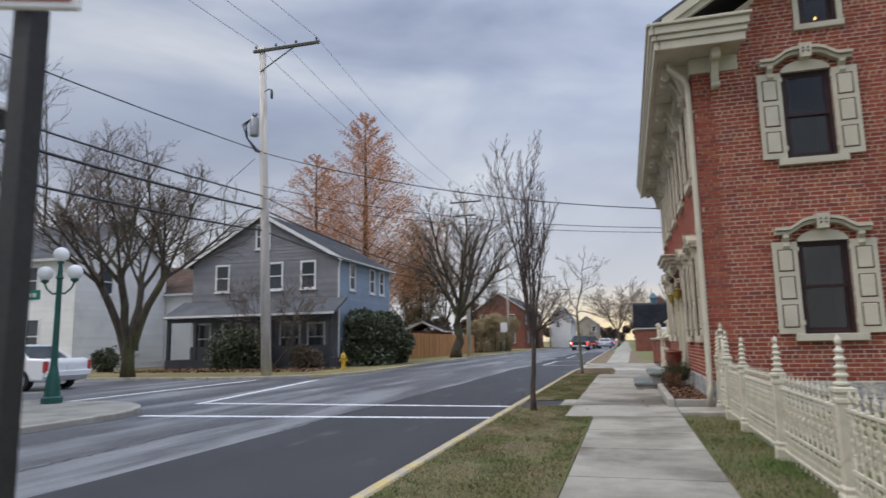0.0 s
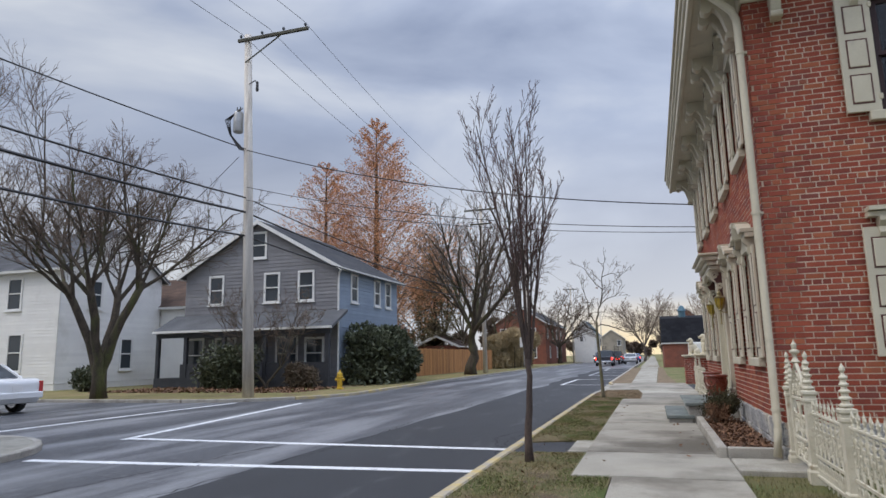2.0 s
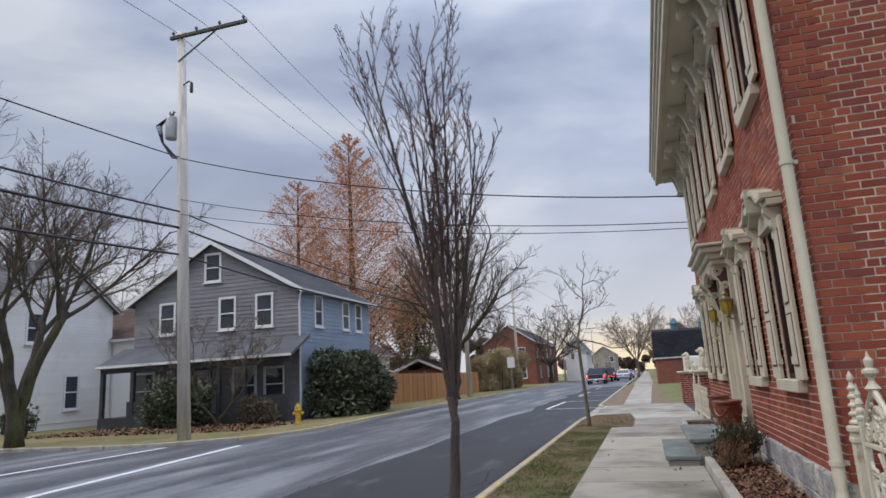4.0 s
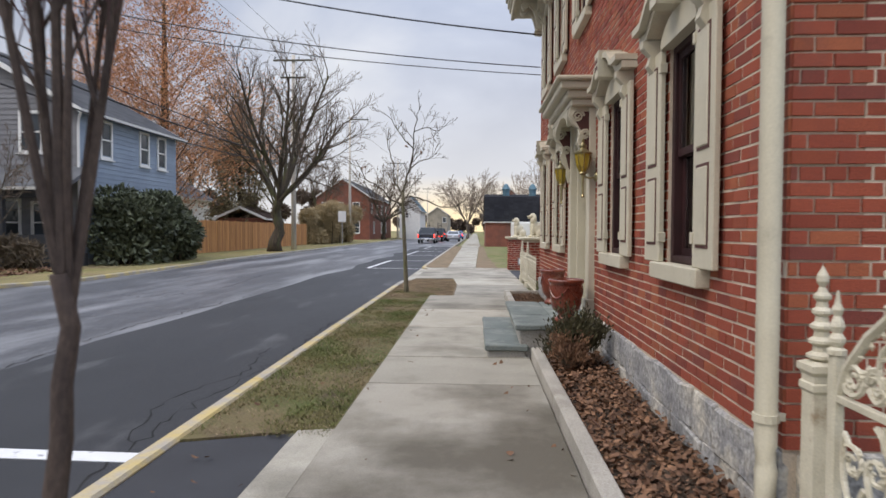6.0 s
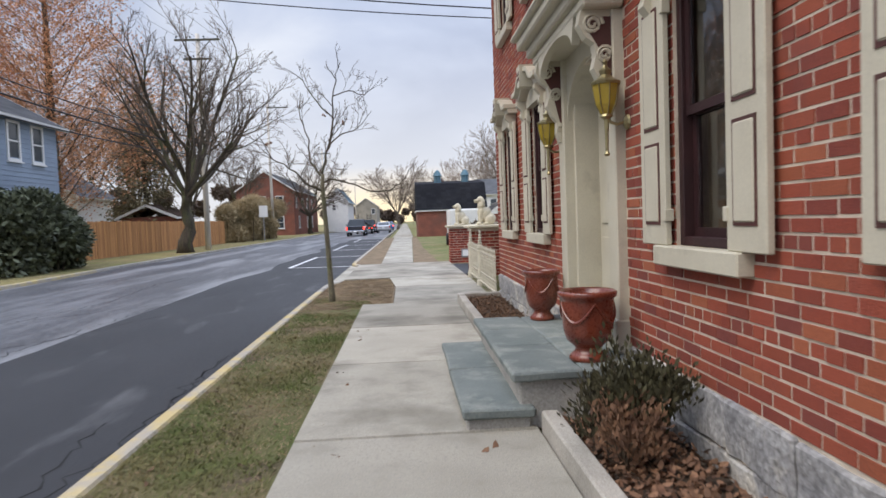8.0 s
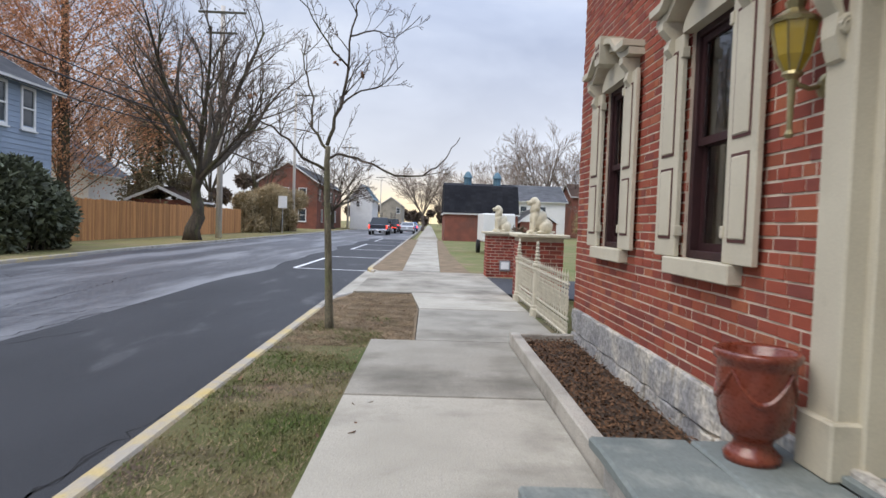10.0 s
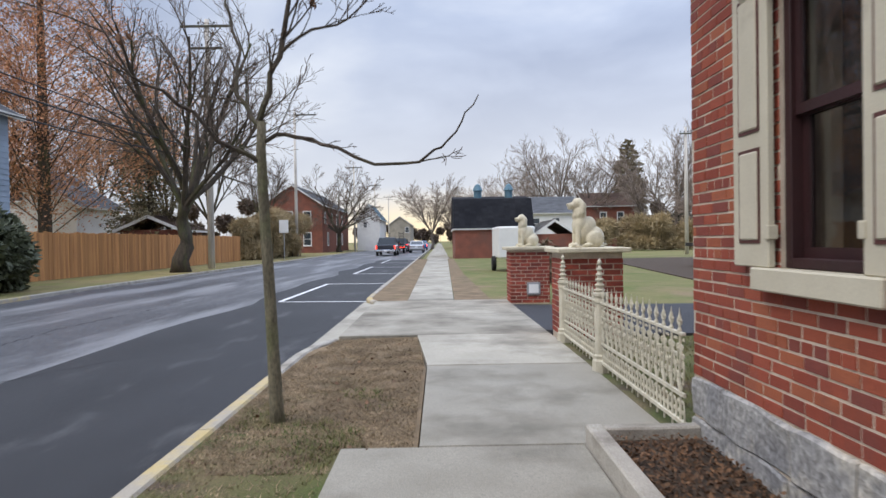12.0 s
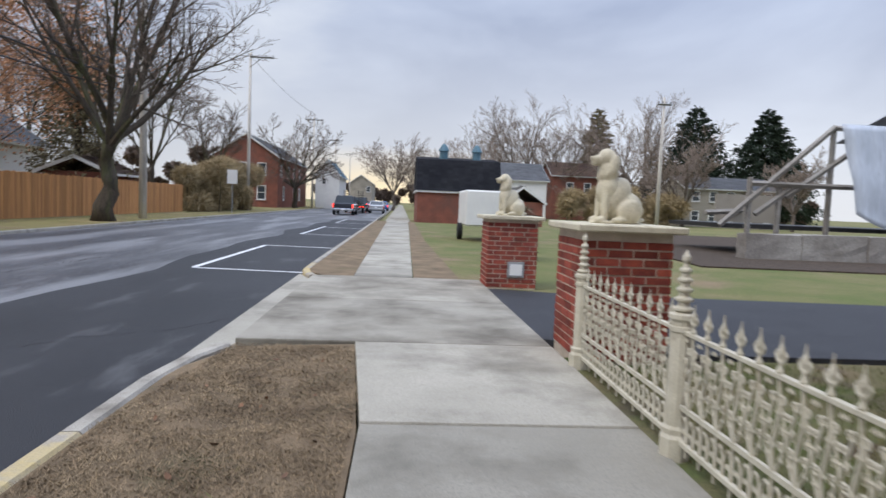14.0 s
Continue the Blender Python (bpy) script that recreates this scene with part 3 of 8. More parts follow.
def stripe(x0, y0, x1, y1, w=0.1):
    d = Vector((x1 - x0, y1 - y0, 0)).normalized()
    n = Vector((-d.y, d.x, 0)) * w / 2
    bm = bmesh.new()
    prism(bm, [(x0 + n.x, y0 + n.y), (x1 + n.x, y1 + n.y), (x1 - n.x, y1 - n.y), (x0 - n.x, y0 - n.y)], "z", ROAD_Z - 0.01, ROAD_Z + 0.007)
    return part("stripe", bm, "paint_white", paint)


stripe(-8.75, 10.85, -2.0, 11.25, 0.17)
stripe(-9.2, 13.35, -2.0, 13.15, 0.17)
stripe(-9.25, 13.2, -10.9, 22.4, 0.15)
stripe(-13.2, 12.6, -13.4, 22.4, 0.15)
stripe(-4.15, 34.6, -4.1, 41.0, 0.12)
stripe(-4.1, 47.9, -4.08, 56, 0.12)
stripe(-4.1, 62, -4.1, 70, 0.12)
for y in (34.5, 41.1, 48.0, 55.0, 62.0):
    stripe(-4.15, y, -1.98, y - 0.25, 0.1)

# ---- pavement slabs ----
pavement = tagged(new("pavement"), "pale broom-finished concrete pavement with scored joints", "pavement", kind="structure")


def slab(poly, z=0.0, material="concrete"):
    cx = sum(p[0] for p in poly) / len(poly)
    cy = sum(p[1] for p in poly) / len(poly)
    bm = bmesh.new()
    lo = [bm.verts.new((x, y, z - 0.14)) for x, y in poly]
    s = 0.012
    mid = [bm.verts.new((x, y, z - s)) for x, y in poly]
    top = []
    for x, y in poly:
        d = Vector((cx - x, cy - y))
        k = s * 0.6 / max(d.length, 0.1)
        top.append(bm.verts.new((x + d.x * k, y + d.y * k, z)))
    n = len(poly)
    for a, b in ((lo, mid), (mid, top)):
        for i in range(n):
            bm.faces.new((a[i], a[(i + 1) % n], b[(i + 1) % n], b[i]))
    bm.faces.new(top)
    bmesh.ops.recalc_face_normals(bm, faces=bm.faces)
    return part("slab", bm, material, pavement)


G = 0.013
ys = [-30, -20, -12, -6, -3, -1.4, 0.1, 1.6, 3.1, 4.6, 6.1, 7.6, 9.05, 10.53]
for a, b in zip(ys, ys[1:]):
    slab([(-0.42, a + G), (0.85, a + G), (0.85, b - G), (-0.42, b - G)], -0.004, "concrete_stained")
ys = [10.53, 12.28, 14.81, 16.05, 18.2, 20.35, 22.72]
for i, (a, b) in enumerate(zip(ys, ys[1:])):
    slab([(-0.84, a + G), (0.72 if b > 12.5 else 0.85, a + G), (0.72 if b > 12.5 else 0.85, b - G), (-0.84, b - G)], 0.002 * (i % 2), "concrete_damp" if i == 1 else "concrete")
slab([(-0.34, 22.72 + G), (1.36, 22.72 + G), (1.36, 25.42 - G), (-0.34, 25.42 - G)])
slab([(-0.34, 25.42 + G), (1.36, 25.42 + G), (1.34, 27.65 - G), (-0.52, 27.65 - G)], 0.003)
slab([(-1.62, 27.65 + G), (1.34, 27.65 + G), (1.30, 30.3 - G), (-1.62, 30.3 - G)], 0.0, "concrete_stained")
slab([(-1.62, 30.3 + G), (1.30, 30.3 + G), (1.28, 32.95 - G), (-1.62, 32.95 - G)], -0.002, "concrete_stained")
poly_slab("drive_apron", [(-1.95, 27.1), (-1.63, 27.6), (-1.63, 32.95), (-1.95, 33.6)], -0.35, -0.075, "concrete", "sloping concrete apron where the drive meets the street", "pavement")
y = 32.95
while y < 66:
    slab([(-0.92 - (y - 33) * 0.004, y + G), (0.11 + (y - 33) * 0.008, y + G), (0.11 + (y - 31.2) * 0.008, y + 1.5 - G), (-0.92 - (y - 31.2) * 0.004, y + 1.5 - G)])
    y += 1.5
poly_slab("pavement_far", [(-1.2, 66), (0.5, 66), (0.5, 330), (-1.2, 330)], -0.35, -0.002, "concrete", "concrete pavement far along the street", "pavement")

# ---- brick house: shell ----
HX, HY0, HY1, HDEPTH = 1.47, 11.93, 22.82, 9.2
HX1 = HX + HDEPTH
EAVE = 5.98
RIDGE_X = HX + HDEPTH / 2
WIN_Y = (13.34, 15.30, 17.30, 19.37, 21.38)
DOOR = (16.66, 17.94, 0.30, 2.62)
STONE_Z, COURSE = 0.42, 0.0690
OPEN_FRONT = [(c - 0.35, c + 0.35, 1.16, 2.66) for i, c in enumerate(WIN_Y) if i != 2] + [(c - 0.35, c + 0.35, 4.03, 5.52) for c in WIN_Y] + [DOOR]
OPEN_GABLE = [(2.86, 3.61, 1.16, 2.66), (2.86, 3.61, 4.03, 5.52), (3.24, 3.80, 6.33, 7.5), (7.3, 8.05, 1.16, 2.66), (7.3, 8.05, 4.03, 5.52)]


def wall_boxes(bm, u0, u1, z0, z1, holes, put):
    """Fills a wall around its openings; put(bm, u0, u1, z0, z1) adds one block."""
    us = sorted({u0, u1, *[h[i] for h in holes for i in (0, 1) if u0 < h[i] < u1]})
    for a, b in zip(us, us[1:]):
        m = (a + b) / 2
        spans = sorted((h[2], h[3]) for h in holes if h[0] < m < h[1])
        z = z0
        for lo, hi in spans:
            if lo > z:
                put(bm, a, b, z, min(lo, z1))
            z = max(z, hi)
        if z < z1:
            put(bm, a, b, z, z1)


bm = bmesh.new()
wall_boxes(bm, HY0 + 0.012, HY1, -0.3, EAVE + 0.3, OPEN_FRONT, lambda b, a0, a1, z0, z1: box(b, HX + 0.0045, HX + 0.32, a0, a1, z0, z1))
wall_west = tagged(part("wall_west", bm, "mortar"), "red brick street front of an old house with pale mortar joints", "wall", kind="structure")
bm = bmesh.new()
wall_boxes(bm, HX + 0.32, HX1, -0.3, EAVE + 0.3, OPEN_GABLE, lambda b, a0, a1, z0, z1: box(b, a0, a1, HY0 + 0.0045, HY0 + 0.32, z0, z1))
SLOPE = 0.62
gable_top = EAVE + 0.3
att = OPEN_GABLE[2]
for a, b in ((HX + 0.32, att[0]), (att[0], att[1]), (att[1], RIDGE_X), (RIDGE_X, HX1)):
    def top(x):
        return gable_top + SLOPE * (HDEPTH / 2 - abs(x - RIDGE_X))
    lo = att[3] if a == att[0] else gable_top
    if lo < min(top(a), top(b)):
        prism(bm, [(a, lo), (b, lo), (b, top(b)), (a, top(a))], "y", HY0 + 0.0045, HY0 + 0.32)
wall_south = tagged(part("wall_south", bm, "mortar"), "red brick gable end wall with pale mortar joints", "wall", kind="structure")
tagged(part("wall_north", bmbox(HX + 0.33, HX1, HY1 - 0.3, HY1 - 0.01, -0.3, EAVE + 0.3), "far_brick"), "plain brick end wall of the house", "wall", kind="structure")
tagged(part("wall_east", bmbox(HX1 - 0.3, HX1 - 0.01, HY0 + 0.33, HY1 - 0.31, -0.3, EAVE + 0.29), "far_brick"), "plain brick back wall of the house", "wall", kind="structure")
tagged(part("floor_inside", bmbox(HX + 0.33, HX1 - 0.31, HY0 + 0.33, HY1 - 0.31, 0.2, 0.3), "room_shade"), "floor inside the house, coloured near-black for room shade", "floor", kind="structure")
tagged(part("ceiling_inside", bmbox(HX + 0.33, HX1 - 0.31, HY0 + 0.33, HY1 - 0.31, 3.15, 3.35), "room_shade"), "ceiling between the storeys, coloured near-black for room shade", "ceiling", kind="structure")
tagged(part("ceiling_upper", bmbox(HX + 0.33, HX1 - 0.31, HY0 + 0.33, HY1 - 0.31, 6.0, 6.1), "room_shade"), "ceiling under the roof, coloured near-black for room shade", "ceiling", kind="structure")
# added partition, near-black like floor and ceilings: indoor shade put into the colour
tagged(part("wall_inner", bmbox(HX + 2.6, HX + 2.7, HY0 + 0.33, HY1 - 0.31, 0.31, 3.14), "room_shade"), "added inner partition, coloured near-black for room shade", "wall", kind="structure")

# roof: two slopes, ridge along the street
RY0, RY1 = HY0 - 0.62, HY1 + 0.5
RX0 = HX - 0.62


def roof_z(x):
    return 6.42 + SLOPE * (RIDGE_X - RX0 - abs(x - RIDGE_X))


bm = bmesh.new()
xe = 2 * RIDGE_X - RX0
prism(bm, [(RX0, 6.40), (RX0, 6.46), (RIDGE_X, roof_z(RIDGE_X) + 0.06), (xe, 6.46), (xe, 6.40), (RIDGE_X, roof_z(RIDGE_X))], "y", RY0, RY1)
tagged(part("roof", bm, "shingle"), "grey shingle roof over the brick house", "roof", kind="structure")

# eaves: soffit, fascia, frieze, gable return and rake boards
eaves = tagged(new("eaves_cornice"), "deep cream-painted wooden cornice with scroll brackets", "cornice", kind="structure")
part("soffit", bmbox(RX0 + 0.03, HX + 0.02, RY0 + 0.03, RY1 - 0.03, 5.97, 6.03), "trim", eaves)
for z0, z1, d in ((5.94, 6.10, 0.0), (6.10, 6.20, -0.035), (6.20, 6.34, -0.07), (6.34, 6.40, -0.11)):
    part("fascia", bmbox(RX0 + d, RX0 + 0.05 + d + 0.03, RY0 + d, RY1 - d, z0, z1 - 0.002, bevel=0.012), "trim", eaves)
    part("return_board", bmbox(RX0 + 0.09 + d, 2.28 - d, RY0 + d, RY0 + 0.08 + d, z0, z1 - 0.003, bevel=0.012), "trim", eaves)
part("return_soffit", bmbox(HX + 0.025, 2.24, RY0 + 0.085, HY0 - 0.002, 5.972, 6.028), "trim", eaves)
part("return_top", bmbox(HX - 0.5, 2.24, RY0 + 0.085, HY0 - 0.002, 6.33, 6.385), "trim", eaves)
part("frieze", bmbox(HX - 0.035, HX - 0.003, HY0 + 0.02, HY1, 5.68, 5.965, bevel=0.008), "trim", eaves)
part("frieze", bmbox(HX - 0.03, HX + 0.75, HY0 - 0.035, HY0 - 0.003, 5.68, 5.965, bevel=0.008), "trim", eaves)
for side in (1, -1):
    for k, (drop, th, out) in enumerate(((0.02, 0.16, 0.0), (0.16, 0.13, 0.05))):
        bm = bmesh.new()
        a, b = (RX0 + 0.15, RIDGE_X)
        pts = [(a, roof_z(a) - drop - th), (b, roof_z(b) - drop - th), (b, roof_z(b) - drop), (a, roof_z(a) - drop)]
        if side < 0:
            pts = [(2 * RIDGE_X - x, z) for x, z in pts]
        prism(bm, pts, "y", RY0 + out, RY0 + 0.10 + out)
        part("rake_board", bm, "trim", eaves)
    bm = bmesh.new()
    a, b = (2.3, RIDGE_X)
    pts = [(a, roof_z(a) - 0.32), (b, roof_z(b) - 0.32), (b, roof_z(b) - 0.27), (a, roof_z(a) - 0.27)]
    if side < 0:
        pts = [(2 * RIDGE_X - x, z) for x, z in pts]
    prism(bm, pts, "y", RY0 + 0.15, HY0)
    part("rake_soffit", bm, "trim", eaves)


def scroll_bracket(h, d, w):
    """Eave bracket: long S profile against the wall (local -x outward), scroll at the tip."""
    bm = bmesh.new()
    prof = [(0, 0), (-d, 0), (-d, -0.10)]
    for i in range(9):
        a = i / 8
        prof.append((-d * (1 - a) * (1 - 0.35 * math.sin(math.pi * a)) - 0.06 * a, -0.10 - (h - 0.16) * a + 0.05 * math.sin(2 * math.pi * a)))
    prof += [(-0.09, -h + 0.02), (-0.05, -h), (0, -h)]
    prism(bm, prof, "y", -w / 2, w / 2)
    lathe(bm, [(0.075, -w / 2 - 0.012), (0.075, w / 2 + 0.012)], 10, m=Matrix.Translation((-d + 0.06, 0, -0.14)) @ Matrix.Rotation(radians(90), 4, "X"))
    lathe(bm, [(0.05, -w / 2 - 0.01), (0.05, w / 2 + 0.01)], 10, m=Matrix.Translation((-0.10, 0, -h + 0.06)) @ Matrix.Rotation(radians(90), 4, "X"))
    return bm


proto = scroll_bracket(0.62, 0.42, 0.12)
first = part("bracket", proto, "trim", eaves)
first.matrix_basis = Matrix.Translation((HX - 0.04, HY0 + 0.3, 5.968))
for yy in (12.6, 14.1, 14.55, 16.1, 16.55, 18.1, 18.55, 20.1, 20.55, 22.1, 22.45):
    o = new("bracket", first.data)
    o.parent = eaves
    o.matrix_basis = Matrix.Translation((HX - 0.04, yy, 5.968))
o = new("bracket", first.data)
o.parent = eaves
o.matrix_basis = Matrix.Translation((HX + 0.36, HY0 - 0.04, 5.968)) @ Matrix.Rotation(radians(90), 4, "Z")

# ---- downspout ----
ds = thing("downspout", "cream-painted round metal downspout at the house corner", "downspout", (HX - 0.075, HY0 + 0.0, 0.12))
bm = bmesh.new()
tube(bm, [(HX - 0.36, HY0 - 0.05, 5.93), (HX - 0.36, HY0 - 0.05, 5.82), (HX - 0.28, HY0 - 0.055, 5.74), (HX - 0.13, HY0 - 0.02, 5.60), (HX - 0.08, HY0 + 0.0, 5.48), (HX - 0.075, HY0 + 0.0, 5.3), (HX - 0.075, HY0 + 0.0, 0.45), (HX - 0.08, HY0 - 0.02, 0.34), (HX - 0.12, HY0 - 0.1, 0.05)], 0.048, 10)
part("pipe", bm, "trim", ds, smooth=True)
for zz in (0.55, 2.9, 5.0):
    bm = bmesh.new()
    lathe(bm, [(0.056, zz), (0.056, zz + 0.035)], 12, HX - 0.075, HY0 + 0.0)
    box(bm, HX - 0.075, HX + 0.01, HY0 + 0.0, HY0 + 0.06, zz, zz + 0.035)
    part("strap", bm, "trim", ds)
tagged(ds, kind="structure")

# ---- windows ----


def shutter(parent, x0, w, h, panels, tilt):
    """A hinged panelled shutter; its face looks to local -y. x0: the hinge side, w may be negative."""
    bm = bmesh.new()
    a, b = min(x0, x0 + w), max(x0, x0 + w)
    box(bm, a, b, -0.058, -0.02, 0.0, h, bevel=0.006)
    ob = local("shutter", bm, "trim", parent)
    for z0, z1 in panels:
        e = local("panel_edge", bmbox(a + 0.07, b - 0.07, -0.063, -0.055, z0, z1), "trim_dark", ob, "dark red painted panel edge")
        local("panel", bmbox(a + 0.087, b - 0.087, -0.071, -0.056, z0 + 0.017, z1 - 0.017, bevel=0.007), "trim", ob)
    for z0 in (0.14, h - 0.16):
        local("hinge", bmbox(x0 - 0.02, x0 + 0.02, -0.068, -0.015, z0, z0 + 0.07, bevel=0.004), "trim", ob)
    ob.matrix_basis = Matrix.Translation((x0, 0, 0)) @ Matrix.Rotation(tilt, 4, "Z") @ Matrix.Translation((-x0, 0, 0))
    return ob


def hood(parent, w, z):
    """Arched cornice over an opening: tympanum, moulded arch with flat ears, carved keystone."""
    bm = bmesh.new()
    n = 10
    arc = [(w * math.sin(t), 0.24 * math.cos(t) ** 1.0) for t in [(-1 + 2 * i / n) * 1.25 for i in range(n + 1)]]
    base = arc[0][1]
    poly = [(u * 0.92, z + 0.02 + (v - base) * 0.9) for u, v in arc]
    poly = [(poly[0][0], z - 0.02)] + poly + [(poly[-1][0], z - 0.02)]
    prism(bm, poly, "y", -0.06, 0.02)
    ob = local("hood", bm, "trim", parent)
    for off, wid, dep in ((0.035, 0.055, -0.13), (0.10, 0.05, -0.185)):
        line = [(-w - 0.27, z + 0.10), (-w - 0.06, z + 0.10), (-w * 0.86, z + 0.17), (-w * 0.72, z + 0.215), (-w * 0.45, z + 0.25), (0, z + 0.265)]
        line = line + [(-u, v) for u, v in line[-2::-1]]
        bm = bmesh.new()
        for (u0, v0), (u1, v1) in zip(line, line[1:]):
            prism(bm, [(u0, v0 + off - 0.04), (u1, v1 + off - 0.04), (u1, v1 + off - 0.04 + wid), (u0, v0 + off - 0.04 + wid)], "y", dep, 0.01)
        bmesh.ops.remove_doubles(bm, verts=bm.verts, dist=0.001)
        local("moulding", bm, "trim", ob)
    bm = bmesh.new()
    prism(bm, [(-0.075, z + 0.16), (0.075, z + 0.16), (0.10, z + 0.40), (-0.10, z + 0.40)], "y", -0.215, 0.0)
    key = local("keystone", bm, "trim", ob)
    bm = bmesh.new()
    for sx in (-1, 1):
        for sz in (-1, 1):
            prism(bm, [(sx * 0.012, z + 0.28 + sz * 0.014), (sx * 0.055, z + 0.28 + sz * 0.014), (sx * 0.045, z + 0.28 + sz * 0.06)], "y", -0.222, -0.2)
    local("carving", bm, "trim_dark", key)
    for s in (-1, 1):
        bm = bmesh.new()
        prof = [(0, z + 0.09), (-0.15, z + 0.09), (-0.15, z + 0.04), (-0.09, z - 0.02), (-0.11, z - 0.09), (-0.05, z - 0.17), (0, z - 0.17)]
        prism(bm, prof, "x", s * (w + 0.12) - 0.045, s * (w + 0.12) + 0.045)
        local("corbel", bm, "trim", ob)
    return ob


def window_thing(h, panels, with_corbel, tilt, label, attic=False, w=0.375):
    """Origin at the middle of the opening's bottom on the wall face; outward is local -y."""
    win = tagged(new("window_1"), label, "window", kind="structure")
    # boxed frame and double-hung sash set back in the reveal
    for nm, a in (("jamb", (-w, -w + 0.055, 0.025, 0.125, 0.0, h)), ("jamb", (w - 0.055, w, 0.025, 0.125, 0.0, h)), ("head", (-w + 0.055, w - 0.055, 0.025, 0.125, h - 0.06, h)), ("inner_sill", (-w + 0.055, w - 0.055, 0.025, 0.125, 0.0, 0.05))):
        local(nm, bmbox(*a, bevel=0.004), "sash", win)
    for z0, z1, y in ((0.05, h / 2 + 0.02, 0.085), (h / 2 - 0.02, h - 0.06, 0.05)):
        s = bmesh.new()
        for a in ((-w + 0.055, -w + 0.10, z0, z1), (w - 0.10, w - 0.055, z0, z1), (-w + 0.10, w - 0.10, z0, z0 + 0.05), (-w + 0.10, w - 0.10, z1 - 0.045, z1)):
            box(s, a[0], a[1], y, y + 0.035, a[2], a[3])
        sash = local("sash", s, "sash", win)
        pane = local("pane", bmbox(-w + 0.10, w - 0.10, y + 0.014, y + 0.02, z0 + 0.05, z1 - 0.045), "glass_dark", sash, "dark reflecting window glass")
        pane.visible_shadow = False
    local("curtain", bmbox(-w + 0.02, -w + 0.2, 0.30, 0.31, 0.02, h), "curtain", win, "curtain behind the glass, coloured near-black for room shade")
    local("curtain", bmbox(w - 0.2, w - 0.02, 0.30, 0.31, 0.02, h), "curtain", win, "curtain behind the glass, coloured near-black for room shade")
    local("sill", bmbox(-w - 0.14, w + 0.14, -0.085, 0.12, -0.115, 0.0, bevel=0.008) if not attic else bmbox(-0.38, 0.38, -0.06, 0.12, -0.10, 0.0, bevel=0.008), "trim", win)
    if not attic:
        shutter(win, -w - 0.005, -w, h - 0.02, panels, tilt)
        shutter(win, w + 0.005, w, h - 0.02, panels, -tilt)
        hood(win, 0.42, h)
    else:
        for a in ((-w - 0.09, -w, -0.03, 0.06, 0, h), (w, w + 0.09, -0.03, 0.06, 0, h), (-w - 0.13, w + 0.13, -0.05, 0.06, h, h + 0.12)):
            local("casing", bmbox(*a, bevel=0.006), "trim", win)
    return win


FACE_W = Matrix.Rotation(radians(-90), 4, "Z")
three = [(0.10, 0.47), (0.55, 0.92), (1.0, 1.36)]
two = [(0.12, 0.60), (0.68, 1.38)]
lab_f = "tall sash window with open cream panelled shutters and arched hood"
front = window_thing(1.50, two, True, 0.02, lab_f, w=0.35)
front.matrix_basis = Matrix.Translation((HX, WIN_Y[0], 1.16)) @ FACE_W
k = 1
for c in (WIN_Y[1], WIN_Y[3], WIN_Y[4]):
    k += 1
    copy_thing(front, Matrix.Translation((HX, c, 1.16)) @ FACE_W).name = f"window_{k}"
for c in WIN_Y:
    k += 1
    copy_thing(front, Matrix.Translation((HX, c, 4.03)) @ FACE_W).name = f"window_{k}"
gable_win = window_thing(1.50, three, True, 0.06, "sash window with three-panel cream shutters and arched hood")
gable_win.name = "window_20"
gable_win.matrix_basis = Matrix.Translation((3.235, HY0, 1.16))
for i, (x, z) in enumerate(((3.235, 4.03), (7.675, 1.16), (7.675, 4.03))):
    copy_thing(gable_win, Matrix.Translation((x, HY0, z))).name = f"window_{21 + i}"
attic_win = window_thing(1.17, [], False, 0, "small attic window with a lit candle inside", attic=True, w=0.28)
attic_win.name = "window_30"
attic_win.matrix_basis = Matrix.Translation((3.52, HY0, 6.33))
cand = thing("window_candle", "small electric candle glowing behind the attic window", "candle", (3.55, HY0 + 0.24, 6.33))
bm = bmesh.new()
lathe(bm, [(0.04, 6.33), (0.04, 6.35), (0.012, 6.36), (0.012, 6.47)], 8, 3.55, HY0 + 0.24)
part("stem", bm, "white_paint", cand)
bm = bmesh.new()
lathe(bm, [(0.008, 6.47), (0.022, 6.50), (0.018, 6.53), (0.004, 6.56)], 8, 3.55, HY0 + 0.24)
part("bulb", bm, "candle_glow", cand)
tagged(part("attic_ledge", bmbox(3.25, 3.79, HY0 + 0.325, HY0 + 0.5, 6.2, 6.33), "weathered"), "narrow ledge inside the attic window", "ledge", kind="structure")

# ---- front door ----
door = tagged(new("door_1"), "cream-painted front door in a deep arched surround with carved canopy", "door", kind="structure")
DC = 17.30
for s in (-1, 1):
    c = DC + s * 0.72
    part("pilaster", bmbox(HX - 0.07, HX + 0.14, c - 0.10, c + 0.10, 0.36, 2.78, bevel=0.008), "trim", door)
    part("pilaster_base", bmbox(HX - 0.10, HX + 0.03, c - 0.125, c + 0.125, 0.361, 0.60, bevel=0.01), "trim", door)
    part("inner_jamb", bmbox(HX + 0.02, HX + 0.30, DC + s * 0.615 - 0.04, DC + s * 0.615 + 0.04, 0.36, 2.6, bevel=0.006), "trim", door)
leaf = part("door_leaf", bmbox(HX + 0.24, HX + 0.29, DC - 0.575, DC + 0.575, 0.40, 2.56), "trim", door)
for y0, y1 in ((DC - 0.50, DC - 0.06), (DC + 0.06, DC + 0.50)):
    for z0, z1 in ((0.55, 1.15), (1.27, 2.45)):
        part("door_panel", bmbox(HX + 0.222, HX + 0.238, y0, y1, z0, z1, bevel=0.006), "trim", leaf)
bm = bmesh.new()
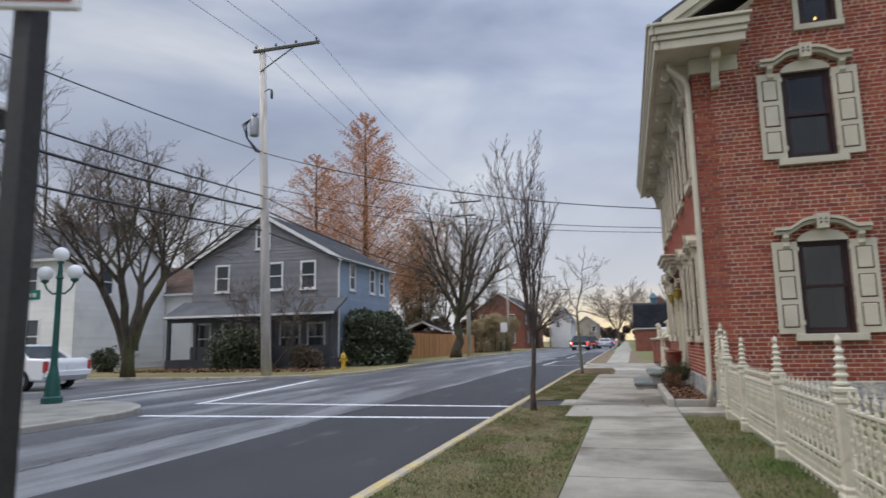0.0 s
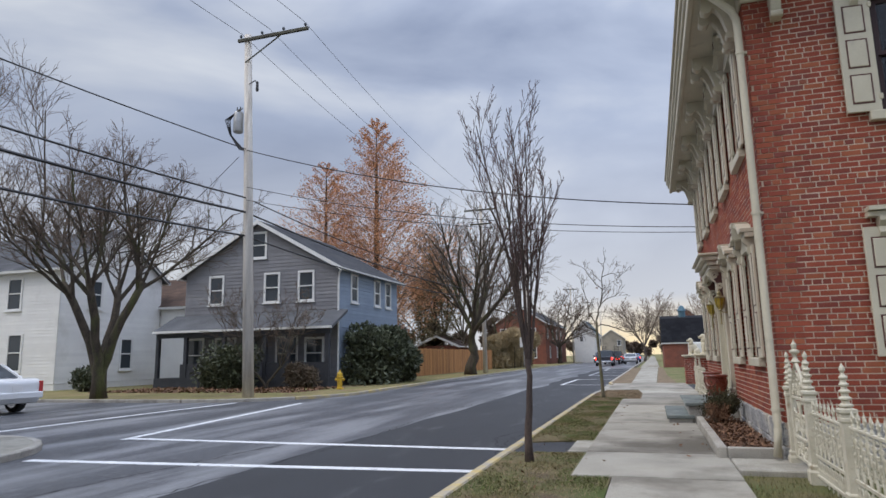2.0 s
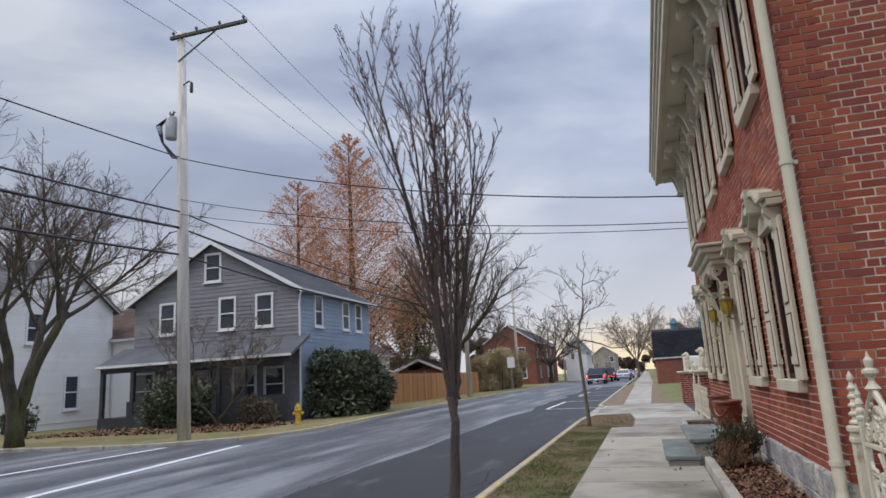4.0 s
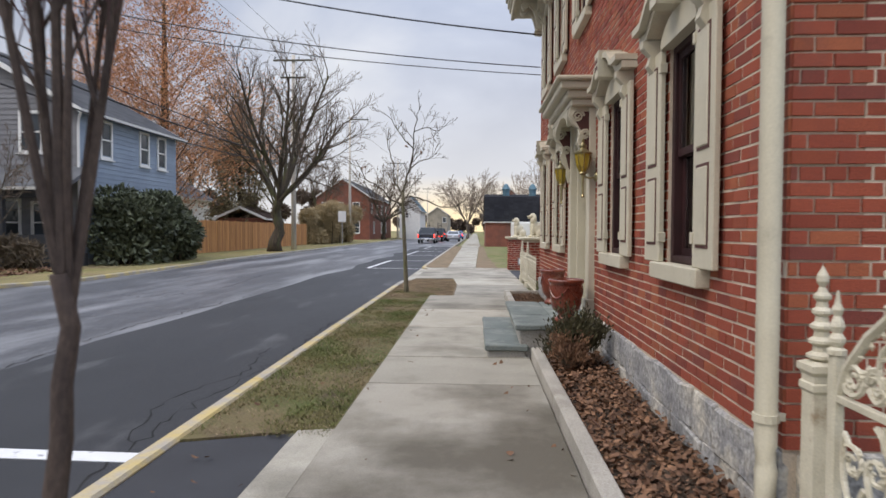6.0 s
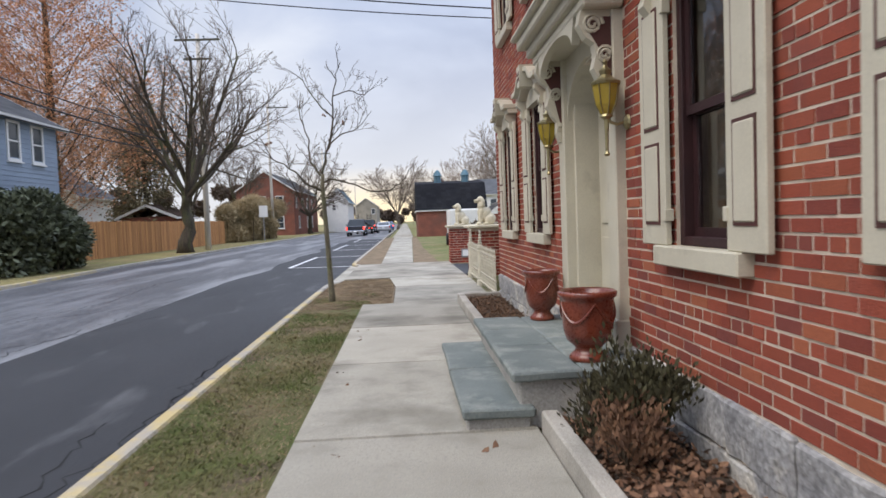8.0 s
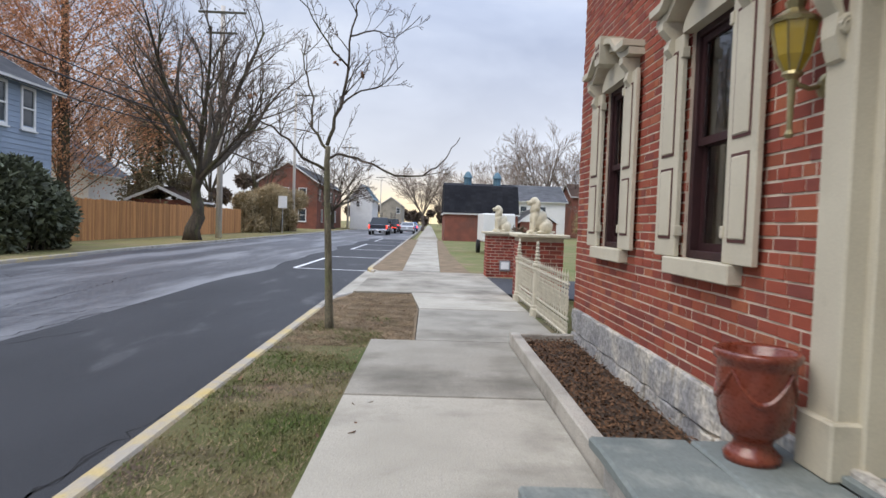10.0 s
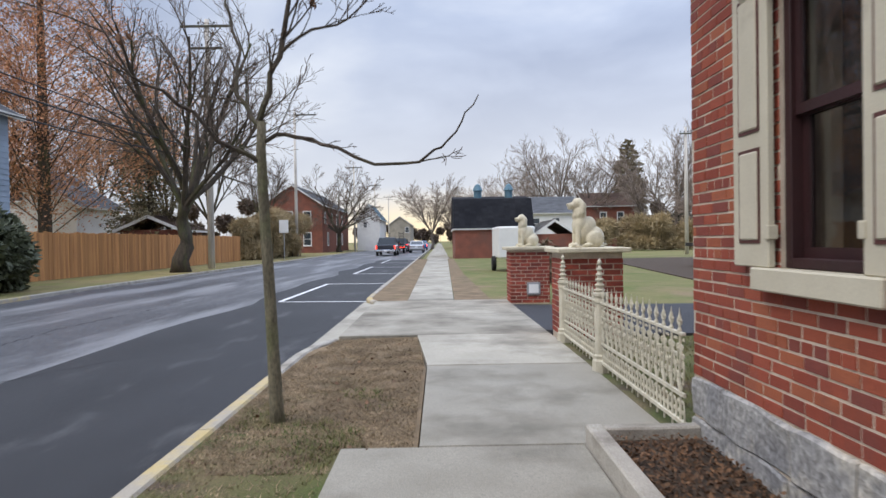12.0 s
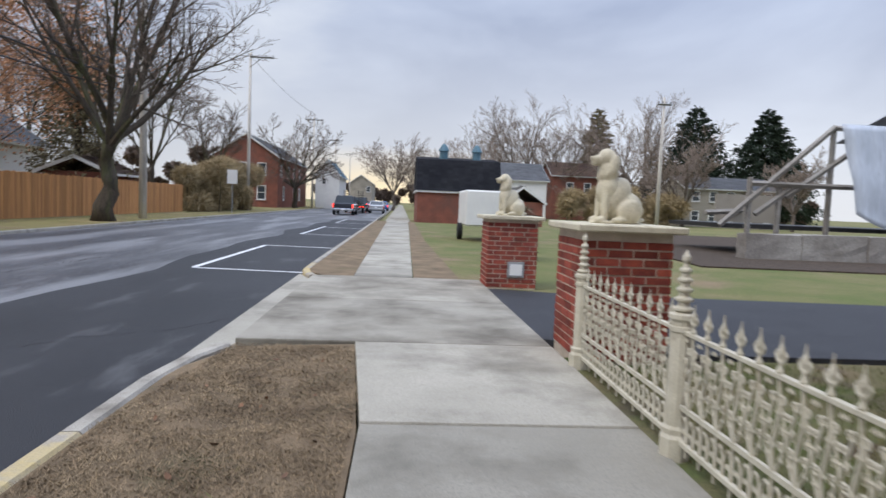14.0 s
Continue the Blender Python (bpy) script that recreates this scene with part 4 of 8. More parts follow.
lathe(bm, [(0.012, 0), (0.012, 0.04), (0.032, 0.05), (0.034, 0.075), (0.02, 0.095)], 10, m=Matrix.Translation((HX + 0.24, DC - 0.5, 1.38)) @ Matrix.Rotation(radians(-90), 4, "Y"))
part("door_knob", bm, "brass", leaf, "brass door knob")
bm = bmesh.new()
arch = [(DC + 0.62 * math.cos(t), 2.22 + 0.42 * math.sin(t)) for t in [math.pi * i / 12 for i in range(13)]]
prism(bm, [(DC + 0.66, 2.78)] + arch + [(DC - 0.66, 2.78)], "x", HX - 0.03, HX + 0.2)
part("arch_board", bm, "trim", door)
part("threshold", bmbox(HX - 0.05, HX + 0.29, DC - 0.61, DC + 0.61, 0.362, 0.40, bevel=0.006), "bluestone", door)
# canopy with stacked mouldings on two large scroll brackets
for z0, z1, d, e in ((2.78, 2.86, 0.29, 0.88), (2.86, 2.95, 0.34, 0.93), (2.95, 3.04, 0.42, 0.99), (3.04, 3.09, 0.47, 1.04)):
    part("canopy", bmbox(HX - d, HX - 0.003, DC - e, DC + e, z0, z1 - 0.002, bevel=0.015), "trim", door)
bm = bmesh.new()
arch_u = [(DC + 0.55 * math.cos(t), 2.60 + 0.17 * math.sin(t)) for t in [math.pi * i / 10 for i in range(11)]]
prism(bm, [(DC + 0.62, 2.785)] + arch_u + [(DC - 0.62, 2.785)], "x", HX - 0.29, HX - 0.23)
part("canopy_apron", bm, "trim", door)
for s in (-1, 1):
    c = DC + s * 0.74
    bm = bmesh.new()
    prof = [(HX - 0.005, 2.78), (HX - 0.28, 2.78), (HX - 0.30, 2.68), (HX - 0.25, 2.59), (HX - 0.19, 2.55), (HX - 0.18, 2.46), (HX - 0.20, 2.38), (HX - 0.155, 2.28), (HX - 0.11, 2.22), (HX - 0.115, 2.13), (HX - 0.09, 2.04), (HX - 0.005, 2.0)]
    prism(bm, prof, "y", c - 0.05, c + 0.05)
    sb = part("canopy_bracket", bm, "trim", door)
    for (dx, dz, r) in ((0.20, 2.68, 0.075), (0.12, 2.47, 0.062), (0.07, 2.17, 0.04)):
        bm = bmesh.new()
        pts = [(HX - dx + r * (1 - i / 26) * math.cos(i * 0.62), c - 0.056, dz + r * (1 - i / 26) * math.sin(i * 0.62)) for i in range(22)]
        tube(bm, pts, 0.013, 5)
        pts = [(x, c + 0.056, z) for x, _, z in pts]
        tube(bm, pts, 0.013, 5)
        part("scroll", bm, "trim", sb)
    bm = bmesh.new()
    inner = [(HX - 0.04, 2.73), (HX - 0.25, 2.73), (HX - 0.24, 2.65), (HX - 0.15, 2.5), (HX - 0.09, 2.24), (HX - 0.04, 2.08)]
    prism(bm, inner, "y", c - 0.053, c + 0.053)
    part("bracket_field", bm, "trim_dark", sb, "dark red painted bracket field")

# ---- wall lanterns ----


def lantern_thing():
    t = thing("wall_lantern", "brass carriage lantern with amber glass on the house wall", "lantern", group="lanterns beside the door")
    bm = bmesh.new()
    lathe(bm, [(0.055, 0), (0.05, 0.015), (0.02, 0.03)], 10, m=Matrix.Translation((0, 0, -0.02)) @ Matrix.Rotation(radians(-90), 4, "Y"))
    tube(bm, [(-0.02, 0, -0.02), (-0.07, 0, -0.035), (-0.12, 0, -0.02), (-0.15, 0, 0.02)], 0.011, 6)
    tube(bm, [(-0.15, 0, 0.02), (-0.15, 0, -0.10), (-0.15, 0, -0.22)], [0.02, 0.014, 0.012], 8)
    lathe(bm, [(0.012, -0.25), (0.022, -0.235), (0.012, -0.215)], 8, -0.15, 0)
    local("bracket", bm, "brass", t)
    bm = bmesh.new()
    lathe(bm, [(0.035, 0.03), (0.07, 0.10), (0.088, 0.20), (0.092, 0.235)], 8, -0.15, 0)
    local("glass", bm, "amber_glass", t, "amber glass bowl")
    bm = bmesh.new()
    lathe(bm, [(0.10, 0.235), (0.105, 0.25), (0.06, 0.275), (0.035, 0.30), (0.045, 0.33), (0.03, 0.345), (0.012, 0.37), (0.02, 0.39), (0.004, 0.41)], 10, -0.15, 0)
    local("cap", bm, "brass", t)
    bm = bmesh.new()
    lathe(bm, [(0.02, 0.0), (0.045, 0.02), (0.04, 0.035)], 10, -0.15, 0)
    local("cup", bm, "brass", t)
    for i in range(8):
        bm = bmesh.new()
        a = 2 * math.pi * i / 8
        c, s = math.cos(a), math.sin(a)
        tube(bm, [(-0.15 + 0.036 * c, 0.036 * s, 0.03), (-0.15 + 0.072 * c, 0.072 * s, 0.10), (-0.15 + 0.091 * c, 0.091 * s, 0.20), (-0.15 + 0.095 * c, 0.095 * s, 0.237)], 0.004, 4)
        local("rib", bm, "brass", t)
    return t


lan = lantern_thing()
lan.location = (HX - 0.003, 16.40, 2.0)
copy_thing(lan, Matrix.Translation((HX - 0.003, 18.22, 2.0)))

# ---- steps, planting beds, pots ----


def rough_block(x0, x1, y0, y1, z0, z1, seed, amp=0.008):
    bm = bmesh.new()
    box(bm, x0, x1, y0, y1, z0, z1, bevel=0.012)
    bmesh.ops.subdivide_edges(bm, edges=[e for e in bm.edges if e.calc_length() > 0.15], cuts=3, use_grid_fill=True)
    for v in bm.verts:
        v.co += noise.noise_vector(v.co * 4 + Vector((seed, 0, 0))) * amp
    return bm


stoop = thing("entrance_steps", "weathered bluestone entrance steps on mortared stone", "steps", (0.9, 17.3, 0), kind="structure")
for i, (y0, y1) in enumerate(((16.04, 17.2), (17.21, 18.36))):
    part("tread", rough_block(0.23, 0.70, y0, y1, 0.075, 0.14, 3 + i), "bluestone", stoop)
part("riser", rough_block(0.26, 0.68, 16.08, 18.32, -0.03, 0.074, 9, 0.012), "cement_block", stoop)
for i, (x0, x1, y0, y1) in enumerate(((0.56, 1.02, 16.06, 16.95), (0.56, 1.02, 16.96, 17.7), (0.56, 1.02, 17.71, 18.42), (1.03, 1.43, 16.07, 17.25), (1.03, 1.43, 17.26, 18.41))):
    part("landing_stone", rough_block(x0, x1, y0, y1, 0.30, 0.36, 20 + i), "bluestone", stoop)
part("landing_base", rough_block(0.62, 1.44, 16.12, 18.38, -0.03, 0.299, 31, 0.014), "cement_block", stoop)


def bed(y0, y1, name):
    rim = tagged(new("bed_rim"), "pale concrete rim round a planting bed", "edging", "planting bed rims", "structure")
    part("rim_long", rough_block(0.73, 0.84, y0, y1, -0.1, 0.125, y0, 0.004), "kerb_concrete", rim)
    part("rim_end", rough_block(0.845, 1.445, y0, y0 + 0.10, -0.1, 0.122, y0 + 4, 0.004), "kerb_concrete", rim) if name == "s" else part("rim_end", rough_block(0.845, 1.445, y1 - 0.10, y1, -0.1, 0.122, y0 + 4, 0.004), "kerb_concrete", rim)
    tagged(part("bed_soil", bmbox(0.845, 1.44, y0 + 0.05, y1 - 0.02, -0.1, 0.045), "soil"), "dark damp soil of the planting bed", "soil", kind="structure")
    return rim


bed(12.0, 16.02, "s")
bed(18.44, 22.74, "n")
tagged(part("side_slab", rough_block(0.86, 1.72, 11.1, 11.92, -0.08, 0.012, 50, 0.004), "concrete"), "concrete slab at the foot of the downspout", "slab", kind="structure")


def leaf_litter(name, x0, x1, y0, y1, z, count, material, size, seed, label, lift=0.05):
    """Curled leaves or chips lying at random over a bed."""
    rnd = random.Random(seed)
    vs, fs = [], []
    for _ in range(count):
        c = Vector((rnd.uniform(x0, x1), rnd.uniform(y0, y1), z + rnd.random() ** 2 * lift))
        r = Euler((rnd.uniform(-0.7, 0.7), rnd.uniform(-0.7, 0.7), rnd.uniform(0, 6.28))).to_matrix()
        s = size * rnd.uniform(0.6, 1.3)
        b = len(vs)
        for p in ((-1, 0, 0.1), (-0.3, 0.55, -0.05), (0.6, 0.4, 0.1), (1.1, 0, 0.25), (0.5, -0.45, 0.1), (-0.35, -0.5, -0.05)):
            vs.append(tuple(c + r @ (Vector(p) * s)))
        fs += [(b, b + 1, b + 5), (b + 1, b + 2, b + 4, b + 5), (b + 2, b + 3, b + 4)]
    return pieces(name, material, (vs, fs), None, "stuff", label, "leaf litter")


leaf_litter("leaf_litter", 0.86, 1.43, 12.12, 16.0, 0.05, 3600, "dry_leaf", 0.024, 5, "dry brown oak leaves covering the planting bed", 0.07)
leaf_litter("bark_mulch", 0.86, 1.43, 18.5, 22.6, 0.05, 5200, "mulch", 0.015, 6, "dark shredded bark mulch in the planting bed", 0.05)
leaf_litter("fallen_leaves", 0.3, 0.73, 12.0, 15.9, 0.003, 12, "dry_leaf", 0.03, 8, "few dry leaves fallen on the pavement", 0.01)


def urn_thing():
    t = thing("urn_planter", "dark red glazed ceramic urn planter with swag relief", "urn", group="urns on the front steps")
    bm = bmesh.new()
    lathe(bm, [(0.145, 0), (0.15, 0.025), (0.13, 0.045), (0.105, 0.065), (0.10, 0.085), (0.12, 0.105), (0.165, 0.14), (0.19, 0.21), (0.198, 0.31), (0.20, 0.40), (0.20, 0.425), (0.222, 0.44), (0.228, 0.465), (0.21, 0.48), (0.19, 0.465), (0.175, 0.40)], 28)
    local("body", bm, "pot_glaze", t, smooth=True)
    bm = bmesh.new()
    lathe(bm, [(0.176, 0.385), (0.05, 0.405)], 20)
    local("soil", bm, "soil", t, "dark soil inside the urn")
    for k in range(4):
        bm = bmesh.new()
        pts = []
        for i in range(13):
            f = i / 12
            a = (k + f) * math.pi / 2
            z = 0.40 - 0.13 * math.sin(math.pi * f)
            r = 0.204 if z > 0.33 else 0.202 - (0.33 - z) * 0.10
            pts.append((r * math.cos(a), r * math.sin(a), z))
        tube(bm, pts, [0.007 + 0.007 * math.sin(math.pi * i / 12) for i in range(13)], 6)
        local("swag", bm, "pot_glaze", t)
    return t


urn = urn_thing()
urn.location = (1.14, 16.36, 0.36)
urn.scale = (0.89, 0.89, 1.0)
copy_thing(urn, Matrix.Translation((1.20, 18.16, 0.36)) @ Matrix.Rotation(0.5, 4, "Z") @ Matrix.Diagonal((0.89, 0.89, 1, 1)))


def needle_bush(name, at, r, h, count, material, label, seed, twig="shrub_twig"):
    """A low shrub: forked stems and many small upright leaf sprays."""
    rnd = random.Random(seed)
    t = thing(name, label, "shrub", at)
    bm = bmesh.new()
    tips = []
    for i in range(26):
        a = rnd.uniform(0, 6.28)
        rr = r * rnd.uniform(0.25, 1.0)
        tip = Vector((rr * math.cos(a), rr * math.sin(a), h * rnd.uniform(0.45, 1.0) * (1.15 - 0.5 * rr / r)))
        mid = tip * 0.5 + Vector((0, 0, h * 0.08))
        tube(bm, [(0, 0, -0.03), mid, tip], [0.012, 0.008, 0.004], 4)
        tips.append((mid, tip))
    local("stem_cluster", bm, twig, t)
    vs, fs = [], []
    for _ in range(count):
        mid, tip = rnd.choice(tips)
        c = mid.lerp(tip, rnd.uniform(0.0, 1.1)) + Vector((rnd.gauss(0, 1), rnd.gauss(0, 1), rnd.gauss(0, 0.8))) * r * 0.16
        d = (c - Vector((0, 0, -h * 0.4))).normalized() + Vector((rnd.uniform(-1, 1), rnd.uniform(-1, 1), rnd.uniform(-0.3, 0.8))) * 0.7
        d.normalize()
        w = d.cross(Vector((rnd.random(), rnd.random(), 0.3))).normalized()
        ln, wd = rnd.uniform(0.03, 0.06), rnd.uniform(0.006, 0.012)
        b = len(vs)
        vs += [tuple(c), tuple(c + d * ln * 0.5 + w * wd), tuple(c + d * ln), tuple(c + d * ln * 0.5 - w * wd)]
        fs.append((b, b + 1, b + 2, b + 3))
    o = pieces("foliage", material, (vs, fs), t, "", own=True)
    return t


needle_bush("evergreen_shrub", (1.09, 15.45, 0.05), 0.31, 0.60, 5200, "shrub_needle", "small dark evergreen shrub with bronze tips in leaf litter", 4)
needle_bush("bronze_shrub", (1.0, 15.22, 0.05), 0.22, 0.40, 1500, "dry_leaf", "low bronze-leaved plant beside the evergreen shrub", 14)

# ---- cast-iron fence ----


def post_thing(h=1.12, name="fence_post", sides=12):
    t = thing(name, "cream-painted cast-iron fence post with ringed finial", "fence post", group="iron fence posts")
    bm = bmesh.new()
    f = 1.25 if sides == 4 else 1.0
    sq = Matrix.Rotation(math.pi / 4 if sides == 4 else 0, 4, "Z")
    lathe(bm, [(0.085 * f, -0.05), (0.085 * f, 0.10), (0.07 * f, 0.12), (0.075 * f, 0.15), (0.06 * f, 0.165)], 8 if sides > 4 else 4, m=sq)
    local("base", bm, "fence_iron", t)
    bm = bmesh.new()
    lathe(bm, [(r * f, z) for r, z in ((0.056, 0.165), (0.056, h * 0.60), (0.066, h * 0.61), (0.066, h * 0.63), (0.058, h * 0.635), (0.058, h * 0.655), (0.074, h * 0.67), (0.074, h * 0.69), (0.045, h * 0.70))], sides, m=sq)
    local("shaft", bm, "fence_iron", t)
    z = h * 0.70
    prof = []
    for i, r in enumerate((0.056, 0.05, 0.044, 0.038, 0.033)):
        prof += [(r * 0.62, z), (r, z + 0.012), (r, z + 0.022), (r * 0.6, z + 0.034)]
        z += (h - 0.075 - h * 0.70) / 5
    prof += [(0.012, z), (0.024, z + 0.02), (0.022, z + 0.04), (0.008, h - 0.012), (0.002, h)]
    bm = bmesh.new()
    lathe(bm, prof, 10)
    local("finial", bm, "fence_iron", t)
    return t


def leaf_knot(bm, c, s):
    """A small three-lobed cast leaf, flat towards y."""
    for dx, dz in ((-0.9, 0.3), (0.9, 0.3), (0, 1.1)):
        p = Vector(c) + Vector((dx * s * 0.7, 0, dz * s * 0.7))
        q = [bm.verts.new(p + Vector(v) * s) for v in ((-0.6, 0, 0), (0, -0.45, 0), (0.6, 0, 0), (0, 0.45, 0), (0, 0, 0.75), (0, 0, -0.75))]
        for a, b in ((0, 1), (1, 2), (2, 3), (3, 0)):
            bm.faces.new((q[a], q[b], q[4]))
            bm.faces.new((q[b], q[a], q[5]))


PICK = {}


def iron_gate(w):
    """A pedestrian gate along local x, hung between two posts: stiles, pointed gable, carved tracery."""
    t = thing("iron_gate", "cream-painted cast-iron garden gate with pointed gable and scrolling tracery", "gate")
    for x in (0.028, w - 0.028):
        bm = bmesh.new()
        box(bm, x - 0.026, x + 0.026, -0.022, 0.022, 0.06, 0.90, bevel=0.006)
        lathe(bm, [(0.036, 0.90), (0.036, 0.92), (0.02, 0.93), (0.03, 0.95), (0.03, 0.965), (0.018, 0.985), (0.028, 1.01), (0.022, 1.03), (0.014, 1.05), (0.022, 1.075), (0.012, 1.10), (0.004, 1.15)], 8, x, 0)
        local("stile", bm, "fence_iron", t)
    for z in (0.08, 0.30, 0.72):
        local("rail", bmbox(0.054, w - 0.054, -0.016, 0.016, z, z + 0.03, bevel=0.004), "fence_iron", t)
    c = w / 2
    bm = bmesh.new()
    for s in (-1, 1):
        tube(bm, [(c + s * (c - 0.05), 0, 0.74), (c + s * (c - 0.10), 0, 0.86), (c + s * c * 0.42, 0, 1.0), (c, 0, 1.12)], 0.02, 6)
        for k in range(5):
            f = (k + 0.5) / 5
            leaf_knot(bm, (c + s * (c - 0.07) * (1 - f), 0, 0.84 + 0.25 * f), 0.024)
    local("gable", bm, "fence_iron", t)
    bm = bmesh.new()
    lathe(bm, [(0.022, 1.10), (0.05, 1.125), (0.03, 1.15), (0.018, 1.175), (0.022, 1.20), (0.05, 1.225), (0.05, 1.245), (0.022, 1.26), (0.028, 1.285), (0.03, 1.31), (0.012, 1.335), (0.003, 1.37)], 10, c, 0)
    local("finial", bm, "fence_iron", t)
    bm = bmesh.new()
    for r in (0.105, 0.035):
        tube(bm, [(c + r * math.cos(a), 0, 0.90 + r * math.sin(a)) for a in [math.pi * i / 9 for i in range(19)]], 0.012, 5)
    for k in range(6):
        a = k * math.pi / 3 + 0.3
        spoke = bmesh.new()
        tube(spoke, [(c + 0.035 * math.cos(a), 0, 0.90 + 0.035 * math.sin(a)), (c + 0.07 * math.cos(a + 0.35), 0, 0.90 + 0.07 * math.sin(a + 0.35)), (c + 0.105 * math.cos(a), 0, 0.90 + 0.105 * math.sin(a))], 0.010, 5)
        local("spoke", spoke, "fence_iron", t)
    local("rosette", bm, "fence_iron", t)
    rnd = random.Random(21)
    for s in (-1, 1):
        for z0, h, turns in ((0.33, 0.38, 1), (0.10, 0.19, 1), (0.75, 0.16, -1)):
            bm = bmesh.new()
            for side in (0.30, 0.72):
                cx, cz, r = c + s * side * (c - 0.05), z0 + h * 0.5, min(0.085, h * 0.42)
                sp = [(cx + turns * s * r * (1 - i / 30) * math.cos(i * 0.5 + side * 5), 0.004 * math.sin(i), cz + (h * 0.45 / r if h > 0.3 and i < 8 else 1) * r * (1 - i / 30) * math.sin(i * 0.5 + side * 5)) for i in range(24)]
                tube(bm, sp, [0.013 - i * 0.0002 for i in range(24)], 5)
                for k in range(5):
                    p = sp[k * 4 + 2]
                    leaf_knot(bm, p, rnd.uniform(0.018, 0.027))
            tube(bm, [(c + s * 0.012, 0, z0), (c + s * 0.05, 0, z0 + h * 0.3), (c + s * 0.02, 0, z0 + h * 0.6), (c + s * 0.06, 0, z0 + h)], 0.012, 5)
            tagged(local("tracery", bm, "fence_iron", t), kind="stuff")
    return t



def fence_bay(length, label="cream-painted cast-iron fence with vine scrollwork", rail=0.68):
    """A bay along local x, from 0 to length, standing on z = 0."""
    t = thing("iron_fence", label, "fence", group="iron fence bays")
    local("top_rail", bmbox(0, length, -0.014, 0.014, rail - 0.011, rail + 0.011, bevel=0.003), "fence_iron", t)
    local("mid_rail", bmbox(0, length, -0.010, 0.010, 0.265, 0.29), "fence_iron", t)
    local("bottom_rail", bmbox(0, length, -0.014, 0.014, 0.075, 0.105, bevel=0.004), "fence_iron", t)
    n = max(2, round(length / 0.158))
    sp = length / n
    key = round(sp, 4)
    if key not in PICK:
        bm = bmesh.new()
        tube(bm, [(0, 0, 0.29), (0.018, 0, 0.38), (-0.018, 0, 0.53), (0, 0, rail)], 0.009, 5)
        lathe(bm, [(0.008, rail), (0.017, rail + 0.018), (0.008, rail + 0.04), (0.007, rail + 0.065), (0.015, rail + 0.09), (0.012, rail + 0.11), (0.005, rail + 0.13), (0.002, rail + 0.165)], 6)
        for s in (-1, 1):
            tube(bm, [(0, 0, rail + 0.055), (s * 0.022, 0, rail + 0.062), (s * 0.036, 0, rail + 0.085), (s * 0.028, 0, rail + 0.102)], [0.007, 0.009, 0.007, 0.004], 5)
        leaf_knot(bm, (0, 0, rail + 0.05), 0.018)
        for s in (-1, 1):
            tube(bm, [(0.018 * s, 0, 0.30), (s * sp * 0.36, 0, 0.37), (s * sp * 0.46, 0, 0.45), (s * sp * 0.24, 0, 0.545), (s * sp * 0.12, 0, 0.61)], 0.0065, 4)
            tube(bm, [(s * sp * 0.46, 0, 0.45), (s * sp * 0.36, 0, 0.50), (s * sp * 0.22, 0, 0.485), (s * sp * 0.26, 0, 0.45)], 0.005, 4)
            for q, zc, rr in ((0.30, 0.40, 0.024), (0.24, 0.585, 0.024), (0.40, 0.53, 0.018)):
                tube(bm, [(s * sp * q + rr * (1 - i / 14) * math.cos(s * i * 0.75), 0, zc + rr * (1 - i / 14) * math.sin(i * 0.75)) for i in range(11)], 0.0055, 4)
            leaf_knot(bm, (s * sp * 0.42, 0, 0.635), 0.014)
            leaf_knot(bm, (s * sp * 0.38, 0, 0.47), 0.016)
            leaf_knot(bm, (s * sp * 0.18, 0, 0.575), 0.015)
            leaf_knot(bm, (s * sp * 0.30, 0, 0.345), 0.016)
        leaf_knot(bm, (0.01, 0, 0.39), 0.017)
        leaf_knot(bm, (-0.01, 0, 0.53), 0.015)
        # lower band of small arches
        for s in (-0.25, 0.25):
            pts = [(s * sp + 0.2 * sp * math.cos(a), 0, 0.15 + 0.085 * math.sin(a)) for a in [math.pi * i / 6 for i in range(7)]]
            tube(bm, [(pts[0][0], 0, 0.10)] + pts + [(pts[-1][0], 0, 0.10)], 0.0065, 4)
            leaf_knot(bm, (s * sp, 0, 0.15), 0.018)
        tube(bm, [(0, 0, 0.03), (0, 0, 0.10), (0, 0, 0.28)], 0.007, 4)
        first = local("picket", bm, "fence_iron", t)
        first.location = (sp * 0.5, 0, 0)
        PICK[key] = first.data
        start = 1
    else:
        start = 0
    for i in range(start, n):
        o = new("picket", PICK[key])
        o.parent = t
        o.location = (sp * (i + 0.5), 0, 0)
    return t


post_proto = post_thing()
post_proto.location = (1.40, 25.02, 0.0)
copy_thing(post_proto, Matrix.Translation((1.40, 26.94, 0.0)))
for a, b in ((22.74, 25.02), (25.02, 26.94)):
    bay = fence_bay(b - a - 0.12)
    bay.matrix_basis = Matrix.Translation((1.40, a + 0.06, 0.0)) @ Matrix.Rotation(radians(90), 4, "Z")
gate_post = post_thing(1.12, sides=4)
gate_post.location = (1.53, 11.75, -0.05)
gate_post.scale = (1, 1, 1.29 / 1.12)
south_y = [-4.55, -2.55, -0.55, 1.45, 3.45, 5.45, 7.45, 9.45, 10.78]
for i, yy in enumerate(south_y):
    big = 1.29 / 1.12 if i == len(south_y) - 1 else 1.06
    p = copy_thing(gate_post, Matrix.Translation((1.53, yy, -0.05)))
    p.scale = (1, 1, big)
for a, b in zip(south_y, south_y[1:]):
    bay = fence_bay(b - a - 0.12)
    bay.matrix_basis = Matrix.Translation((1.53, a + 0.06, -0.05)) @ Matrix.Rotation(radians(90), 4, "Z")
